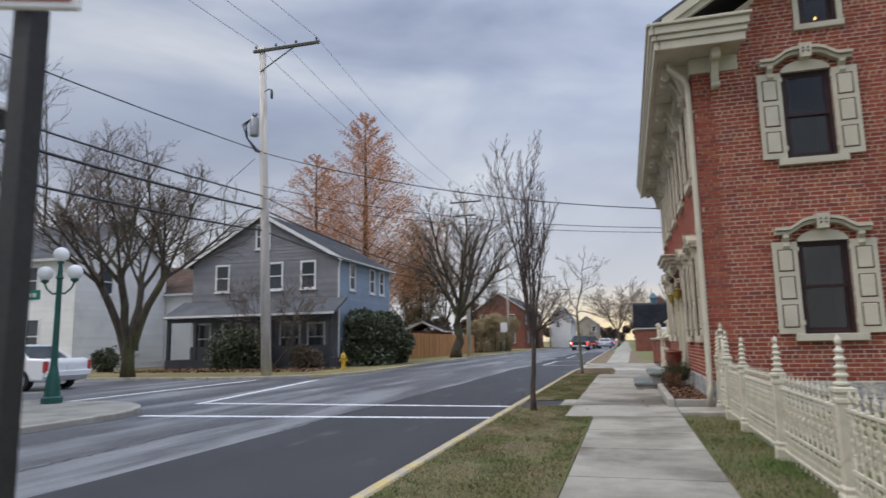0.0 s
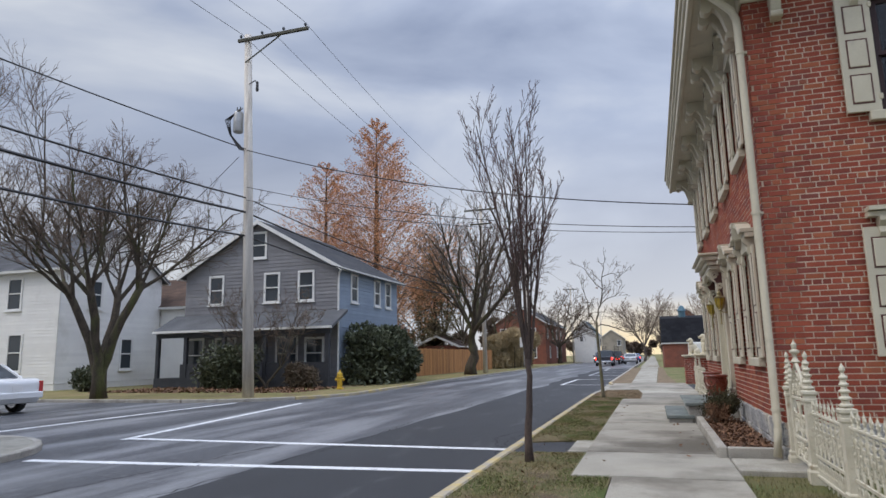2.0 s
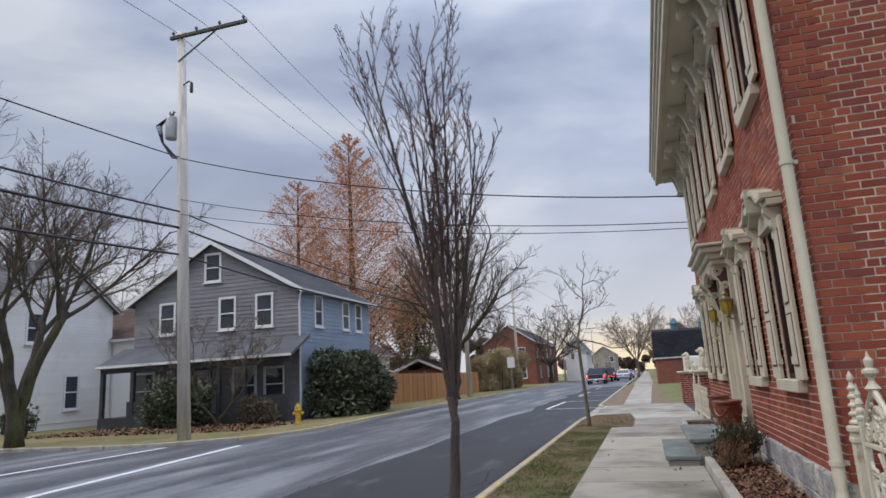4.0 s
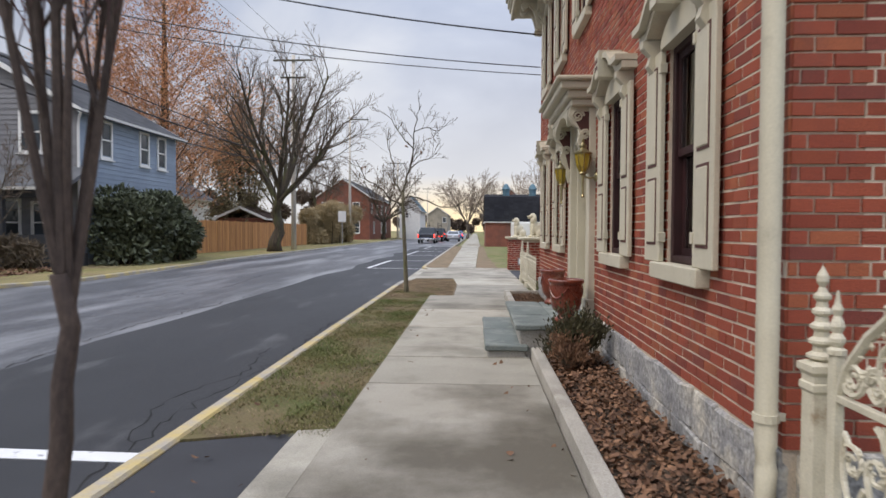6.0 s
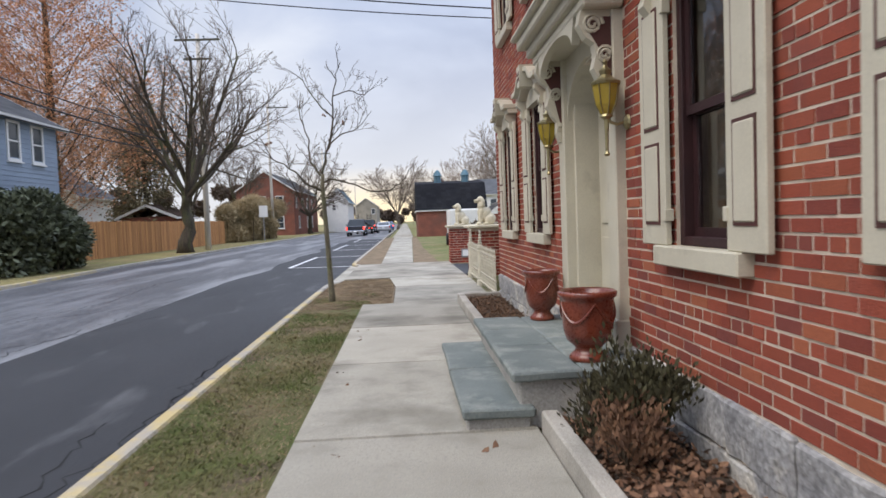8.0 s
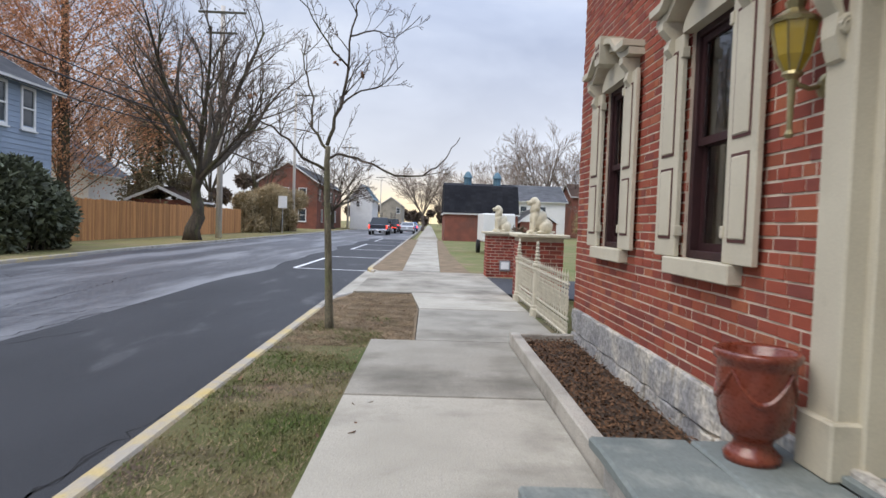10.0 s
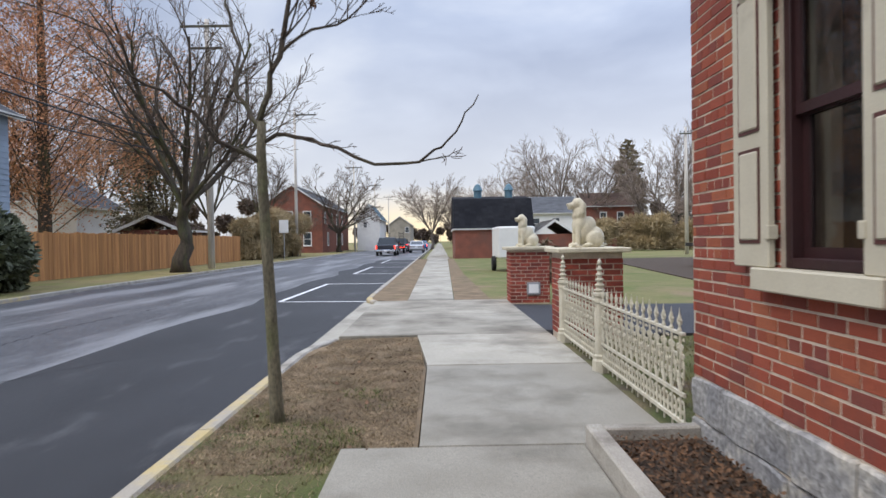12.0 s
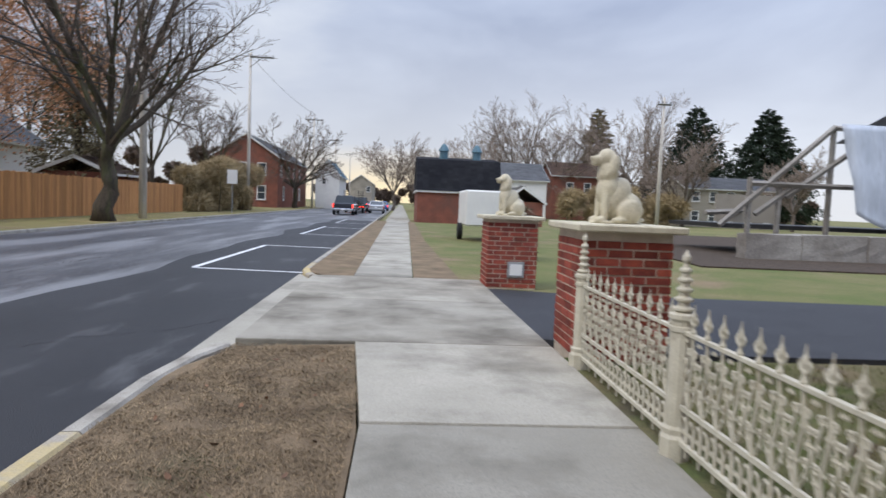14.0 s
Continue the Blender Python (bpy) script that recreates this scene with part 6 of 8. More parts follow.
leafy_hedge("evergreen_hedge", -14.9, -12.7, 33.4, 38.9, 2.9, 30000, "leaf_dark", "large unclipped dark evergreen hedge beside the blue house", 3, 0.11)
leafy_hedge("porch_shrub", -20.6, -18.0, 29.3, 30.9, 2.0, 8000, "leaf_dark", "dark evergreen shrub before the porch", 5, 0.09)
leafy_hedge("corner_shrub", -26.5, -24.8, 27.5, 28.6, 1.2, 1500, "leaf_dark", "low dark shrub by the white house", 6, 0.08)
leafy_hedge("bare_thicket", 18.0, 33.0, 94.0, 98.5, 4.0, 24000, "thicket", "brown leafless brush beyond the lawn", 17, 0.5, 0.07)
leafy_hedge("bare_thicket", -17.4, -13.9, 70.5, 88.0, 4.6, 60000, "thicket", "tall brown leafless thicket beyond the wooden fence", 7, 0.34, 0.06)
leafy_hedge("bare_shrub", 2.2, 3.4, 37.4, 38.6, 1.2, 1800, "shrub_twig", "low brown leafless shrub on the lawn", 8, 0.16, 0.12)
leafy_hedge("dry_shrub", -16.6, -14.6, 30.2, 31.2, 1.1, 2200, "shrub_twig", "brown winter shrubs below the porch", 9, 0.16, 0.12)

# distant woods
leafy_hedge("distant_woods", 6, 95, 150, 164, 9.5, 14000, "twigs", "grey-brown winter woods along the horizon", 21, 0.8)
leafy_hedge("distant_woods", -75, -24, 118, 128, 9.0, 11000, "twigs", "grey-brown winter woods behind the houses", 22, 0.7)
leafy_hedge("distant_woods", -30, 14, 240, 252, 8.0, 7000, "twigs", "grey-brown winter woods at the street's end", 23, 0.8)

# ---- utility poles and wires ----


def utility_pole(at, h, r, lean, arms, label):
    t = thing("utility_pole", label, "utility pole", at, "street utility poles")
    bm = bmesh.new()
    tube(bm, [(0, 0, -0.3), (lean * 0.5, 0, h * 0.5), (lean, 0, h)], [r, r * 0.85, r * 0.66], 12)
    local("pole", bm, "pole_wood", t, smooth=True)
    for x0, x1, z, brace in arms:
        bm = bmesh.new()
        box(bm, x0 + lean, x1 + lean, -0.19, -0.08, z - 0.06, z + 0.06, bevel=0.008)
        arm = local("crossarm", bm, "arm_wood", t)
        for k in range(4):
            x = x0 + lean + 0.12 + (x1 - x0 - 0.24) * k / 3
            bm = bmesh.new()
            lathe(bm, [(0.012, z + 0.06), (0.012, z + 0.12), (0.05, z + 0.13), (0.045, z + 0.17), (0.06, z + 0.18), (0.04, z + 0.23), (0.02, z + 0.25)], 8, x, -0.135)
            local("insulator", bm, "glass_house", arm)
        if brace:
            bm = bmesh.new()
            tube(bm, [(lean, -0.14, z - 0.95), (lean + brace, -0.14, z - 0.07)], 0.03, 5)
            local("brace", bm, "arm_wood", t)
    return t


P1, P2, P3 = (-13.85, 23.8), (-12.8, 54.4), (-14.6, 84.0)
pole = utility_pole((*P1, -0.03), 14.0, 0.21, -0.5, [(-0.35, 2.75, 13.75, 1.55)], "weathered grey wooden utility pole with one long crossarm")
bm = bmesh.new()
lathe(bm, [(0.17, 10.0), (0.19, 10.04), (0.19, 10.75), (0.16, 10.82), (0.05, 10.86)], 14, -0.78, -0.05)
tr = local("transformer", bm, "galvanised", pole, "grey can transformer with black leads", True)
for s in (-0.07, 0.07):
    bm = bmesh.new()
    lathe(bm, [(0.025, 10.84), (0.035, 10.92), (0.022, 10.96), (0.03, 11.0), (0.012, 11.04)], 8, -0.78 + s, -0.05)
    local("bushing", bm, "glass_house", tr)
for k in range(4):
    bm = bmesh.new()
    y = -0.1 - 0.03 * k
    tube(bm, [(-0.8 + 0.1 * k, y, 10.9), (-1.1 - 0.05 * k, y - 0.05, 10.5), (-1.05, y, 9.9), (-0.6, y, 9.4 - 0.05 * k), (-0.4, y, 9.2)], 0.02, 5)
    local("lead", bm, "wire", pole)
bm = bmesh.new()
tube(bm, [(-0.30, -0.1, 11.9), (-0.05, -0.1, 12.0), (0.05, -0.1, 11.85)], 0.025, 5)
lathe(bm, [(0.05, 11.55), (0.06, 11.6), (0.05, 11.9), (0.02, 11.95)], 8, 0.05, -0.1)
local("cutout_switch", bm, "black_metal", pole)
utility_pole((*P2, -0.03), 13.7, 0.19, 0.0, [(-1.4, 1.4, 13.3, 0.8), (-0.9, 0.9, 12.1, 0.5)], "pale wooden utility pole with two crossarms")
utility_pole((*P3, -0.03), 14.6, 0.17, 0.0, [(0.0, 2.2, 14.2, 1.0)], "wooden utility pole with a street light")
for y in (112, 142, 175):
    utility_pole((-12.4, y, -0.1), 12.5, 0.16, 0.0, [(-1.2, 1.2, 12.1, 0.6)], "distant wooden utility pole")
utility_pole((21.4, 75, -0.1), 11, 0.17, 0.0, [(-0.6, 0.6, 10.4, 0)], "pale wooden utility pole beyond the lawn")
utility_pole((-13.3, -14, -0.1), 13.8, 0.2, 0.0, [(-0.3, 2.4, 13.4, 1.2)], "weathered wooden utility pole back along the street")


def cable(name, a, b, sag, r, label, group="overhead cables"):
    bm = bmesh.new()
    a, b = Vector(a), Vector(b)
    pts = [a.lerp(b, i / 16) - Vector((0, 0, sag * 4 * (i / 16) * (1 - i / 16))) for i in range(17)]
    tube(bm, pts, r, 4)
    return tagged(part(name, bm, "wire"), label, "cable", group)


L1 = P1[0] - 0.45
for dx, z in ((-0.25, 14.0), (1.0, 14.0), (2.55, 14.0)):
    cable("power_line", (L1 + dx, P1[1] - 0.13, z), (P2[0] - 1.2 + (dx + 0.25) * 0.85, P2[1] - 0.13, 13.5), 0.8, 0.011, "thin power line strung between the poles")
    cable("power_line", (-13.3 + dx * 0.85, -14.1, 13.7), (L1 + dx, P1[1] - 0.13, z), 0.9, 0.011, "thin power line strung between the poles")
for z, z2, r in ((7.3, 7.0, 0.030), (6.75, 6.5, 0.042), (5.85, 6.0, 0.036)):
    cable("telephone_cable", (L1 + 0.2, P1[1] - 0.2, z), (P2[0], P2[1] - 0.2, z2), 0.5, r * 0.8, "heavy black telephone cable between poles")
    cable("telephone_cable", (-13.3, -14.2, z - 0.1), (L1 + 0.2, P1[1] - 0.2, z), 0.75, r, "heavy black telephone cable between poles")
cable("power_line", (-13.3, -14.2, 7.4), (L1 + 0.15, P1[1] - 0.2, 9.2), 0.55, 0.02, "black supply cable between poles")
cable("service_drop", (L1 + 0.2, P1[1] - 0.2, 9.15), (HX - 0.03, 22.4, 5.35), 0.45, 0.018, "black service cable crossing the street to the house")
cable("service_drop", (L1 + 0.25, P1[1] - 0.2, 7.7), (HX - 0.03, 22.6, 4.75), 0.4, 0.012, "thin service cable reaching the brick house")
cable("service_drop", (L1 + 0.25, P1[1] - 0.2, 7.2), (HX - 0.03, 22.62, 4.6), 0.35, 0.010, "thin service cable reaching the brick house")
cable("service_drop", (L1 - 0.3, P1[1], 9.0), (-26, 29.5, 6.2), 0.3, 0.012, "thin service cable to the white house")
for z, z2 in ((13.4, 14.3), (7.0, 7.2), (6.4, 6.6)):
    cable("telephone_cable", (P2[0], P2[1] - 0.1, z), (P3[0], P3[1], z2), 0.5, 0.018, "cable running on along the street")
    cable("telephone_cable", (P3[0], P3[1], z2), (-12.4, 112, z2 - 1.5 if z > 10 else z2), 0.5, 0.018, "cable running on along the street")
cable("service_drop", (-12.4, 112, 8.0), (14, 100, 7.0), 0.9, 0.015, "thin cable crossing the far street")

# ---- hydrant, lamp, signs ----
hy = thing("fire_hydrant", "bright yellow cast-iron fire hydrant on the verge", "hydrant", (-13.0, 29.3, -0.03))
bm = bmesh.new()
lathe(bm, [(0.16, 0), (0.16, 0.05), (0.12, 0.06), (0.11, 0.10), (0.11, 0.50), (0.15, 0.52), (0.15, 0.56), (0.12, 0.58)], 14)
local("barrel", bm, "hydrant_yellow", hy, smooth=False)
bm = bmesh.new()
lathe(bm, [(0.12, 0.58), (0.125, 0.64), (0.09, 0.72), (0.04, 0.76), (0.035, 0.82), (0.02, 0.83)], 14)
local("bonnet", bm, "hydrant_yellow", hy)
for a in (0, 90, 180):
    bm = bmesh.new()
    lathe(bm, [(0.055, 0.09), (0.06, 0.14), (0.07, 0.15), (0.07, 0.19), (0.025, 0.20), (0.025, 0.225)], 10, m=Matrix.Translation((0, 0, 0.42)) @ Matrix.Rotation(radians(a + 20), 4, "Z") @ Matrix.Rotation(radians(90), 4, "Y"))
    local("nozzle", bm, "hydrant_yellow", hy)

sl = thing("street_lamp", "dark green cast street lamp with three white globes", "street lamp", (-12.2, 12.1, -0.03))
bm = bmesh.new()
lathe(bm, [(0.22, 0), (0.22, 0.12), (0.17, 0.16), (0.14, 0.5), (0.10, 0.7), (0.075, 0.8), (0.065, 1.6), (0.06, 2.75), (0.09, 2.78), (0.06, 2.84), (0.04, 3.1), (0.07, 3.12), (0.06, 3.16)], 12)
local("post", bm, "lamp_green", sl)
for a, z in ((0, 3.16), (-0.42, 2.74), (0.42, 2.74)):
    bm = bmesh.new()
    bmesh.ops.create_uvsphere(bm, u_segments=18, v_segments=12, radius=0.165, matrix=Matrix.Translation((a, 0, z + 0.16)))
    local("globe", bm, "globe", sl, "white glass globe", True)
    if a:
        bm = bmesh.new()
        tube(bm, [(0, 0, 2.45), (a * 0.4, 0, 2.42), (a * 0.85, 0, 2.55), (a, 0, 2.68)], 0.022, 6)
        lathe(bm, [(0.03, 2.66), (0.09, 2.72), (0.08, 2.75)], 10, a, 0)
        local("arm", bm, "lamp_green", sl)
sn = thing("street_name_sign", "green street name sign on a thin post", "street sign", (-13.0, 12.0, -0.03))
bm = bmesh.new()
tube(bm, [(0, 0, 0), (0, 0, 2.5)], 0.03, 6)
local("post", bm, "galvanised", sn)
pl = local("plate", bmbox(-0.38, 0.38, -0.012, 0.012, 2.3, 2.52, bevel=0.003), "sign_green", sn)
for x0, x1 in ((-0.28, -0.16), (-0.12, 0.02), (0.06, 0.14), (0.18, 0.28)):
    local("lettering", bmbox(x0, x1, -0.017, -0.0121, 2.36, 2.45), "sign_white", pl)

sp = thing("parking_sign", "dark steel sign post carrying a red and white sign", "road sign", (-0.90, 1.24, -0.02))
bm = bmesh.new()
box(bm, -0.02, 0.02, -0.02, 0.02, 0, 2.2)
local("post", bm, "black_metal", sp)
plate = local("plate", bmbox(-0.10, 0.10, -0.035, -0.022, 1.76, 2.06, bevel=0.004), "sign_white", sp)
plate.rotation_euler = (0, 0, 0.35)
local("border", bmbox(-0.085, 0.085, -0.0385, -0.0352, 1.775, 1.785), "sign_red", plate)
local("arrow_shaft", bmbox(-0.075, 0.03, -0.0385, -0.0352, 1.81, 1.83), "sign_red", plate)
bm = bmesh.new()
prism(bm, [(0.03, 1.795), (0.075, 1.82), (0.03, 1.845)], "y", -0.0385, -0.0352)
local("arrow_head", bm, "sign_red", plate)
for z in (1.88, 1.93, 1.98):
    local("lettering", bmbox(-0.07, 0.07, -0.0385, -0.0352, z, z + 0.03), "sign_red", plate)
ss = thing("roadside_sign", "small white sign on a post across the street", "road sign", (-13.0, 72, -0.03))
bm = bmesh.new()
tube(bm, [(0, 0, 0), (0, 0, 3.2)], 0.035, 6)
local("post", bm, "galvanised", ss)
local("plate", bmbox(-0.38, 0.38, -0.06, -0.04, 2.2, 3.25, bevel=0.005), "sign_white", ss)

# ---- houses across the street ----


def lap_siding(parent, material, face, u0, u1, z0, z1, at, holes=(), lap=0.14, top=None):
    """Overlapping boards on one wall. face: s (looks to -y) or e (looks to +x). top(z): the span under a gable."""
    vs, fs = [], []
    z = z0
    while z < z1 - 0.02:
        zz = min(z + lap, z1)
        a, b = (u0, u1) if top is None else top(z + lap * 0.5)
        blocks = sorted((h[0], h[1]) for h in holes if h[2] < z + lap * 0.5 < h[3])
        spans, u = [], a
        for lo, hi in blocks:
            if lo > u:
                spans.append((u, min(lo, b)))
            u = max(u, hi)
        if u < b:
            spans.append((u, b))
        for s0, s1 in spans:
            i = len(vs)
            for uu, d, h in ((s0, 0.028, z), (s1, 0.028, z), (s1, 0.008, zz), (s0, 0.008, zz), (s0, 0.0, z), (s1, 0.0, z)):
                vs.append((uu, at - d, h) if face == "s" else (at + d, uu, h))
            fs += [(i, i + 1, i + 2, i + 3), (i, i + 4, i + 5, i + 1)]
        z += lap
    return pieces("siding", material, (vs, fs), parent, "")


def house_window(parent, face, at, u, z0, z1, w, frame_mat="white_paint"):
    """A framed sash window standing on a wall plane."""
    def put(bm, a, b, d0, d1, lo, hi):
        if face == "s":
            box(bm, a, b, at - d1, at - d0, lo, hi)
        else:
            box(bm, at + d0, at + d1, a, b, lo, hi)
    bm = bmesh.new()
    t = 0.11
    for a, b, lo, hi in ((u - w / 2 - t, u - w / 2, z0 - t, z1 + t), (u + w / 2, u + w / 2 + t, z0 - t, z1 + t), (u - w / 2, u + w / 2, z1, z1 + t), (u - w / 2, u + w / 2, z0 - t, z0), (u - w / 2, u + w / 2, (z0 + z1) / 2 - 0.03, (z0 + z1) / 2 + 0.03)):
        put(bm, a, b, -0.02, 0.06, lo, hi)
    win = part("window", bm, frame_mat, parent)
    bm = bmesh.new()
    put(bm, u - w / 2, u + w / 2, -0.02, 0.012, z0, z1)
    part("pane", bm, "glass_house", win, "dark reflecting window pane")
    bm = bmesh.new()
    put(bm, u - w / 2 - t - 0.05, u + w / 2 + t + 0.05, 0.0, 0.12, z0 - t - 0.05, z0 - t)
    part("sill", bm, frame_mat, win)
    return win


def gable_roof(parent, name, u0, u1, v0, v1, eave, apex, axis, over, material, trim_mat="white_paint"):
    """Pitched roof with its ridge along y or x; (u across, v along). Shingle courses are separate strips."""
    uc = (u0 + u1) / 2
    bm = bmesh.new()
    slope = (apex - eave) / (uc - u0)
    lo = eave - slope * over
    prism(bm, [(u0 - over, lo), (uc, apex), (u1 + over, lo), (u1 + over, lo + 0.12), (uc, apex + 0.14), (u0 - over, lo + 0.12)], axis, v0 - over, v1 + over)
    roof = part(name, bm, material, parent)
    vs, fs = [], []
    rows = 22
    for side in (-1, 1):
        for i in range(rows):
            f0, f1 = i / rows, (i + 1) / rows
            ua, ub = [uc + side * (uc - u0 + over) * (1 - f) for f in (f0, f1)]
            za, zb = [lo + 0.12 + (apex + 0.02 - lo) * f for f in (f0, f1)]
            v = v0 - over
            k = 0
            while v < v1 + over:
                w = min(0.9, v1 + over - v)
                j = len(vs)
                for uu, vv, zz in ((ua, v, za + 0.03), (ua, v + w, za + 0.03), (ub, v + w, zb + 0.008), (ub, v, zb + 0.008)):
                    vs.append((uu, vv, zz) if axis == "y" else (vv, uu, zz))
                fs.append((j, j + 1, j + 2, j + 3))
                v += 0.9
    pieces("shingles", material, (vs, fs), roof, "")
    for side in (-1, 1):
        for end in (v0 - over, v1 + over - 0.04):
            bm = bmesh.new()
            ue = uc + side * (uc - u0 + over)
            prism(bm, [(ue, lo - 0.06), (uc, apex - 0.06), (uc, apex + 0.15), (ue, lo + 0.14)], axis, end - 0.02, end + 0.02)
            part("rake_board", bm, trim_mat, roof)
        bm = bmesh.new()
        ue = uc + side * (uc - u0 + over)
        prism(bm, [(ue - 0.05, lo - 0.02), (ue + 0.05, lo - 0.02), (ue + 0.07, lo + 0.11), (ue - 0.07, lo + 0.11)], axis, v0 - over, v1 + over)
        part("gutter", bm, trim_mat, roof)
    return roof


# blue house
bh = thing("blue_house", "two-storey house with slate-blue siding and a deep porch", "house", (-19.85, 37, -0.03))
BX0, BX1, BY0, BY1, BE, BA = -24.3, -15.0, 33.0, 41.0, 5.95, 8.55
bm = bmesh.new()
box(bm, BX0, BX1, BY0, BY1, -0.1, BE)
prism(bm, [(BX0, BE), (BX1, BE), ((BX0 + BX1) / 2, BA)], "y", BY0, BY1)
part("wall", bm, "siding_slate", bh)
wins_s = [(-21.6, 0.8, 2.4, 1.1), (-23.6, 0.8, 2.4, 1.1), (-17.9, 0.8, 2.4, 1.1), (-16.82, 4.35, 5.75, 0.75), (-18.85, 4.35, 5.75, 0.75), (-22.3, 4.35, 5.75, 0.75), (-19.7, 6.75, 8.0, 0.75), (-16.3, 0.9, 2.3, 0.9)]
wins_e = [(34.85, 4.3, 5.65, 0.65), (37.88, 4.3, 5.65, 0.65), (39.5, 4.3, 5.65, 0.65), (34.85, 1.1, 2.6, 0.7), (37.9, 1.1, 2.6, 0.7)]
hs = [(u - w / 2, u + w / 2, a, b) for u, a, b, w in wins_s]
he = [(u - w / 2, u + w / 2, a, b) for u, a, b, w in wins_e]
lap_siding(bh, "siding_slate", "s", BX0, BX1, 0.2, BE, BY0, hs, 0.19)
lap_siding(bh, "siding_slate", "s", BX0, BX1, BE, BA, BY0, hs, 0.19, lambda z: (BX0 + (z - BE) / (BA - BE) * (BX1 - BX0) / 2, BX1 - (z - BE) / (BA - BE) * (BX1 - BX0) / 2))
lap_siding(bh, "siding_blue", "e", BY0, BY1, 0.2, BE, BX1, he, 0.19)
for ob in bh.children:
    if ob.name.startswith("siding"):
        ob.matrix_parent_inverse = bh.matrix_basis.inverted()
for u, a, b, w in wins_s:
    house_window(bh, "s", BY0, u, a, b, w)
for u, a, b, w in wins_e:
    house_window(bh, "e", BX1, u, a, b, w)
gable_roof(bh, "roof", BX0, BX1, BY0, BY1, BE, BA, "y", 0.35, "shingle")
bm = bmesh.new()
tube(bm, [(BX1 + 0.35, BY0 - 0.3, 5.8), (BX1 + 0.12, BY0 - 0.1, 5.6), (BX1 + 0.06, BY0 - 0.06, 5.3), (BX1 + 0.06, BY0 - 0.06, 0.1)], 0.05, 6)
part("downspout", bm, "white_paint", bh, "white metal downspout")
# porch
PY0, PX0, PX1 = 31.3, -24.9, -14.45
bm = bmesh.new()
prism(bm, [(PY0, 2.72), (PY0, 2.86), (BY0, 3.75), (BY0, 3.6)], "x", PX0, PX1)
pr = part("porch_roof", bm, "shingle", bh)
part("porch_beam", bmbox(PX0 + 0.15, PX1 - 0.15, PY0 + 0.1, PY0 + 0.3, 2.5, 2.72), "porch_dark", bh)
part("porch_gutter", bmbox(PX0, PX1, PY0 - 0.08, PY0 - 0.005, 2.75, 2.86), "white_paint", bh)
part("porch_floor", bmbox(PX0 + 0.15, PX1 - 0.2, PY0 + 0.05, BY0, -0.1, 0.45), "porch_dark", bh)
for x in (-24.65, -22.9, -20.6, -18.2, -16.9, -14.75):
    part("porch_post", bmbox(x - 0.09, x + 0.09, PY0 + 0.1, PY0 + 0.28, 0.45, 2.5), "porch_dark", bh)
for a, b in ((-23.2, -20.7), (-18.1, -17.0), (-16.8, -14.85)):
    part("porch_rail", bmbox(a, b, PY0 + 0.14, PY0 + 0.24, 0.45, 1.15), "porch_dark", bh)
part("porch_door", bmbox(-20.6, -19.7, BY0 - 0.06, BY0 - 0.03, 0.45, 2.5), "glass_house", bh, "dark front door under the porch")

# white house with its lower wing
wh = thing("white_house", "two-storey house in weathered white clapboard", "house", (-36, 32.6, -0.03))
WX1, WY0, WY1, WE, WA, WX0 = -28.8, 29.0, 36.2, 6.3, 8.75, -46.0
bm = bmesh.new()
box(bm, WX0, WX1, WY0, WY1, -0.1, WE)
prism(bm, [(WY0, WE), (WY1, WE), ((WY0 + WY1) / 2, WA)], "x", WX0, WX1)
part("wall", bm, "siding_white", wh)
w_s = [(-31.9, 4.2, 5.8, 0.85), (-35.2, 4.2, 5.8, 0.85), (-38.6, 4.2, 5.8, 0.85), (-31.6, 1.0, 2.8, 0.85), (-38.0, 1.0, 2.8, 0.85)]
w_e = [(31.2, 4.3, 5.7, 0.75), (33.6, 1.0, 2.6, 0.75)]
lap_siding(wh, "siding_white", "s", WX0, WX1, 0.3, WE, WY0, [(u - w / 2, u + w / 2, a, b) for u, a, b, w in w_s], 0.17)
lap_siding(wh, "siding_white", "e", WY0, WY1, 0.3, WE, WX1, [(u - w / 2, u + w / 2, a, b) for u, a, b, w in w_e], 0.17)
lap_siding(wh, "siding_white", "e", WY0, WY1, WE, WA, WX1, [], 0.17, lambda z: (WY0 + (z - WE) / (WA - WE) * 3.6, WY1 - (z - WE) / (WA - WE) * 3.6))
for ob in wh.children:
    if ob.name.startswith("siding"):
        ob.matrix_parent_inverse = wh.matrix_basis.inverted()
for u, a, b, w in w_s:
    house_window(wh, "s", WY0, u, a, b, w)
for u, a, b, w in w_e:
    house_window(wh, "e", WX1, u, a, b, w)
gable_roof(wh, "roof", WY0, WY1, WX0, WX1, WE, WA, "x", 0.35, "shingle")
bm = bmesh.new()
prism(bm, [(WY0 - 1.1, 2.9), (WY0, 3.5), (WY0, 3.35), (WY0 - 1.1, 2.75)], "x", -36.0, -34.0)
part("door_hood", bm, "shingle", wh)
part("door", bmbox(-35.5, -34.5, WY0 - 0.06, WY0 - 0.03, 0.3, 2.5), "glass_house", wh)
wing = thing("white_wing", "low white clapboard wing under a brown shingle roof", "house", (-31, 39, -0.03))
part("wall", bmbox(-36, -26.8, 36.3, 42, -0.1, 4.7), "siding_white", wing)
lap_siding(wing, "siding_white", "e", 36.3, 42, 0.3, 4.7, -26.8, [(37.6, 38.4, 1.3, 2.7)], 0.17)
for ob in wing.children:
    if ob.name.startswith("siding"):
        ob.matrix_parent_inverse = wing.matrix_basis.inverted()
house_window(wing, "e", -26.8, 38.0, 1.3, 2.7, 0.8)
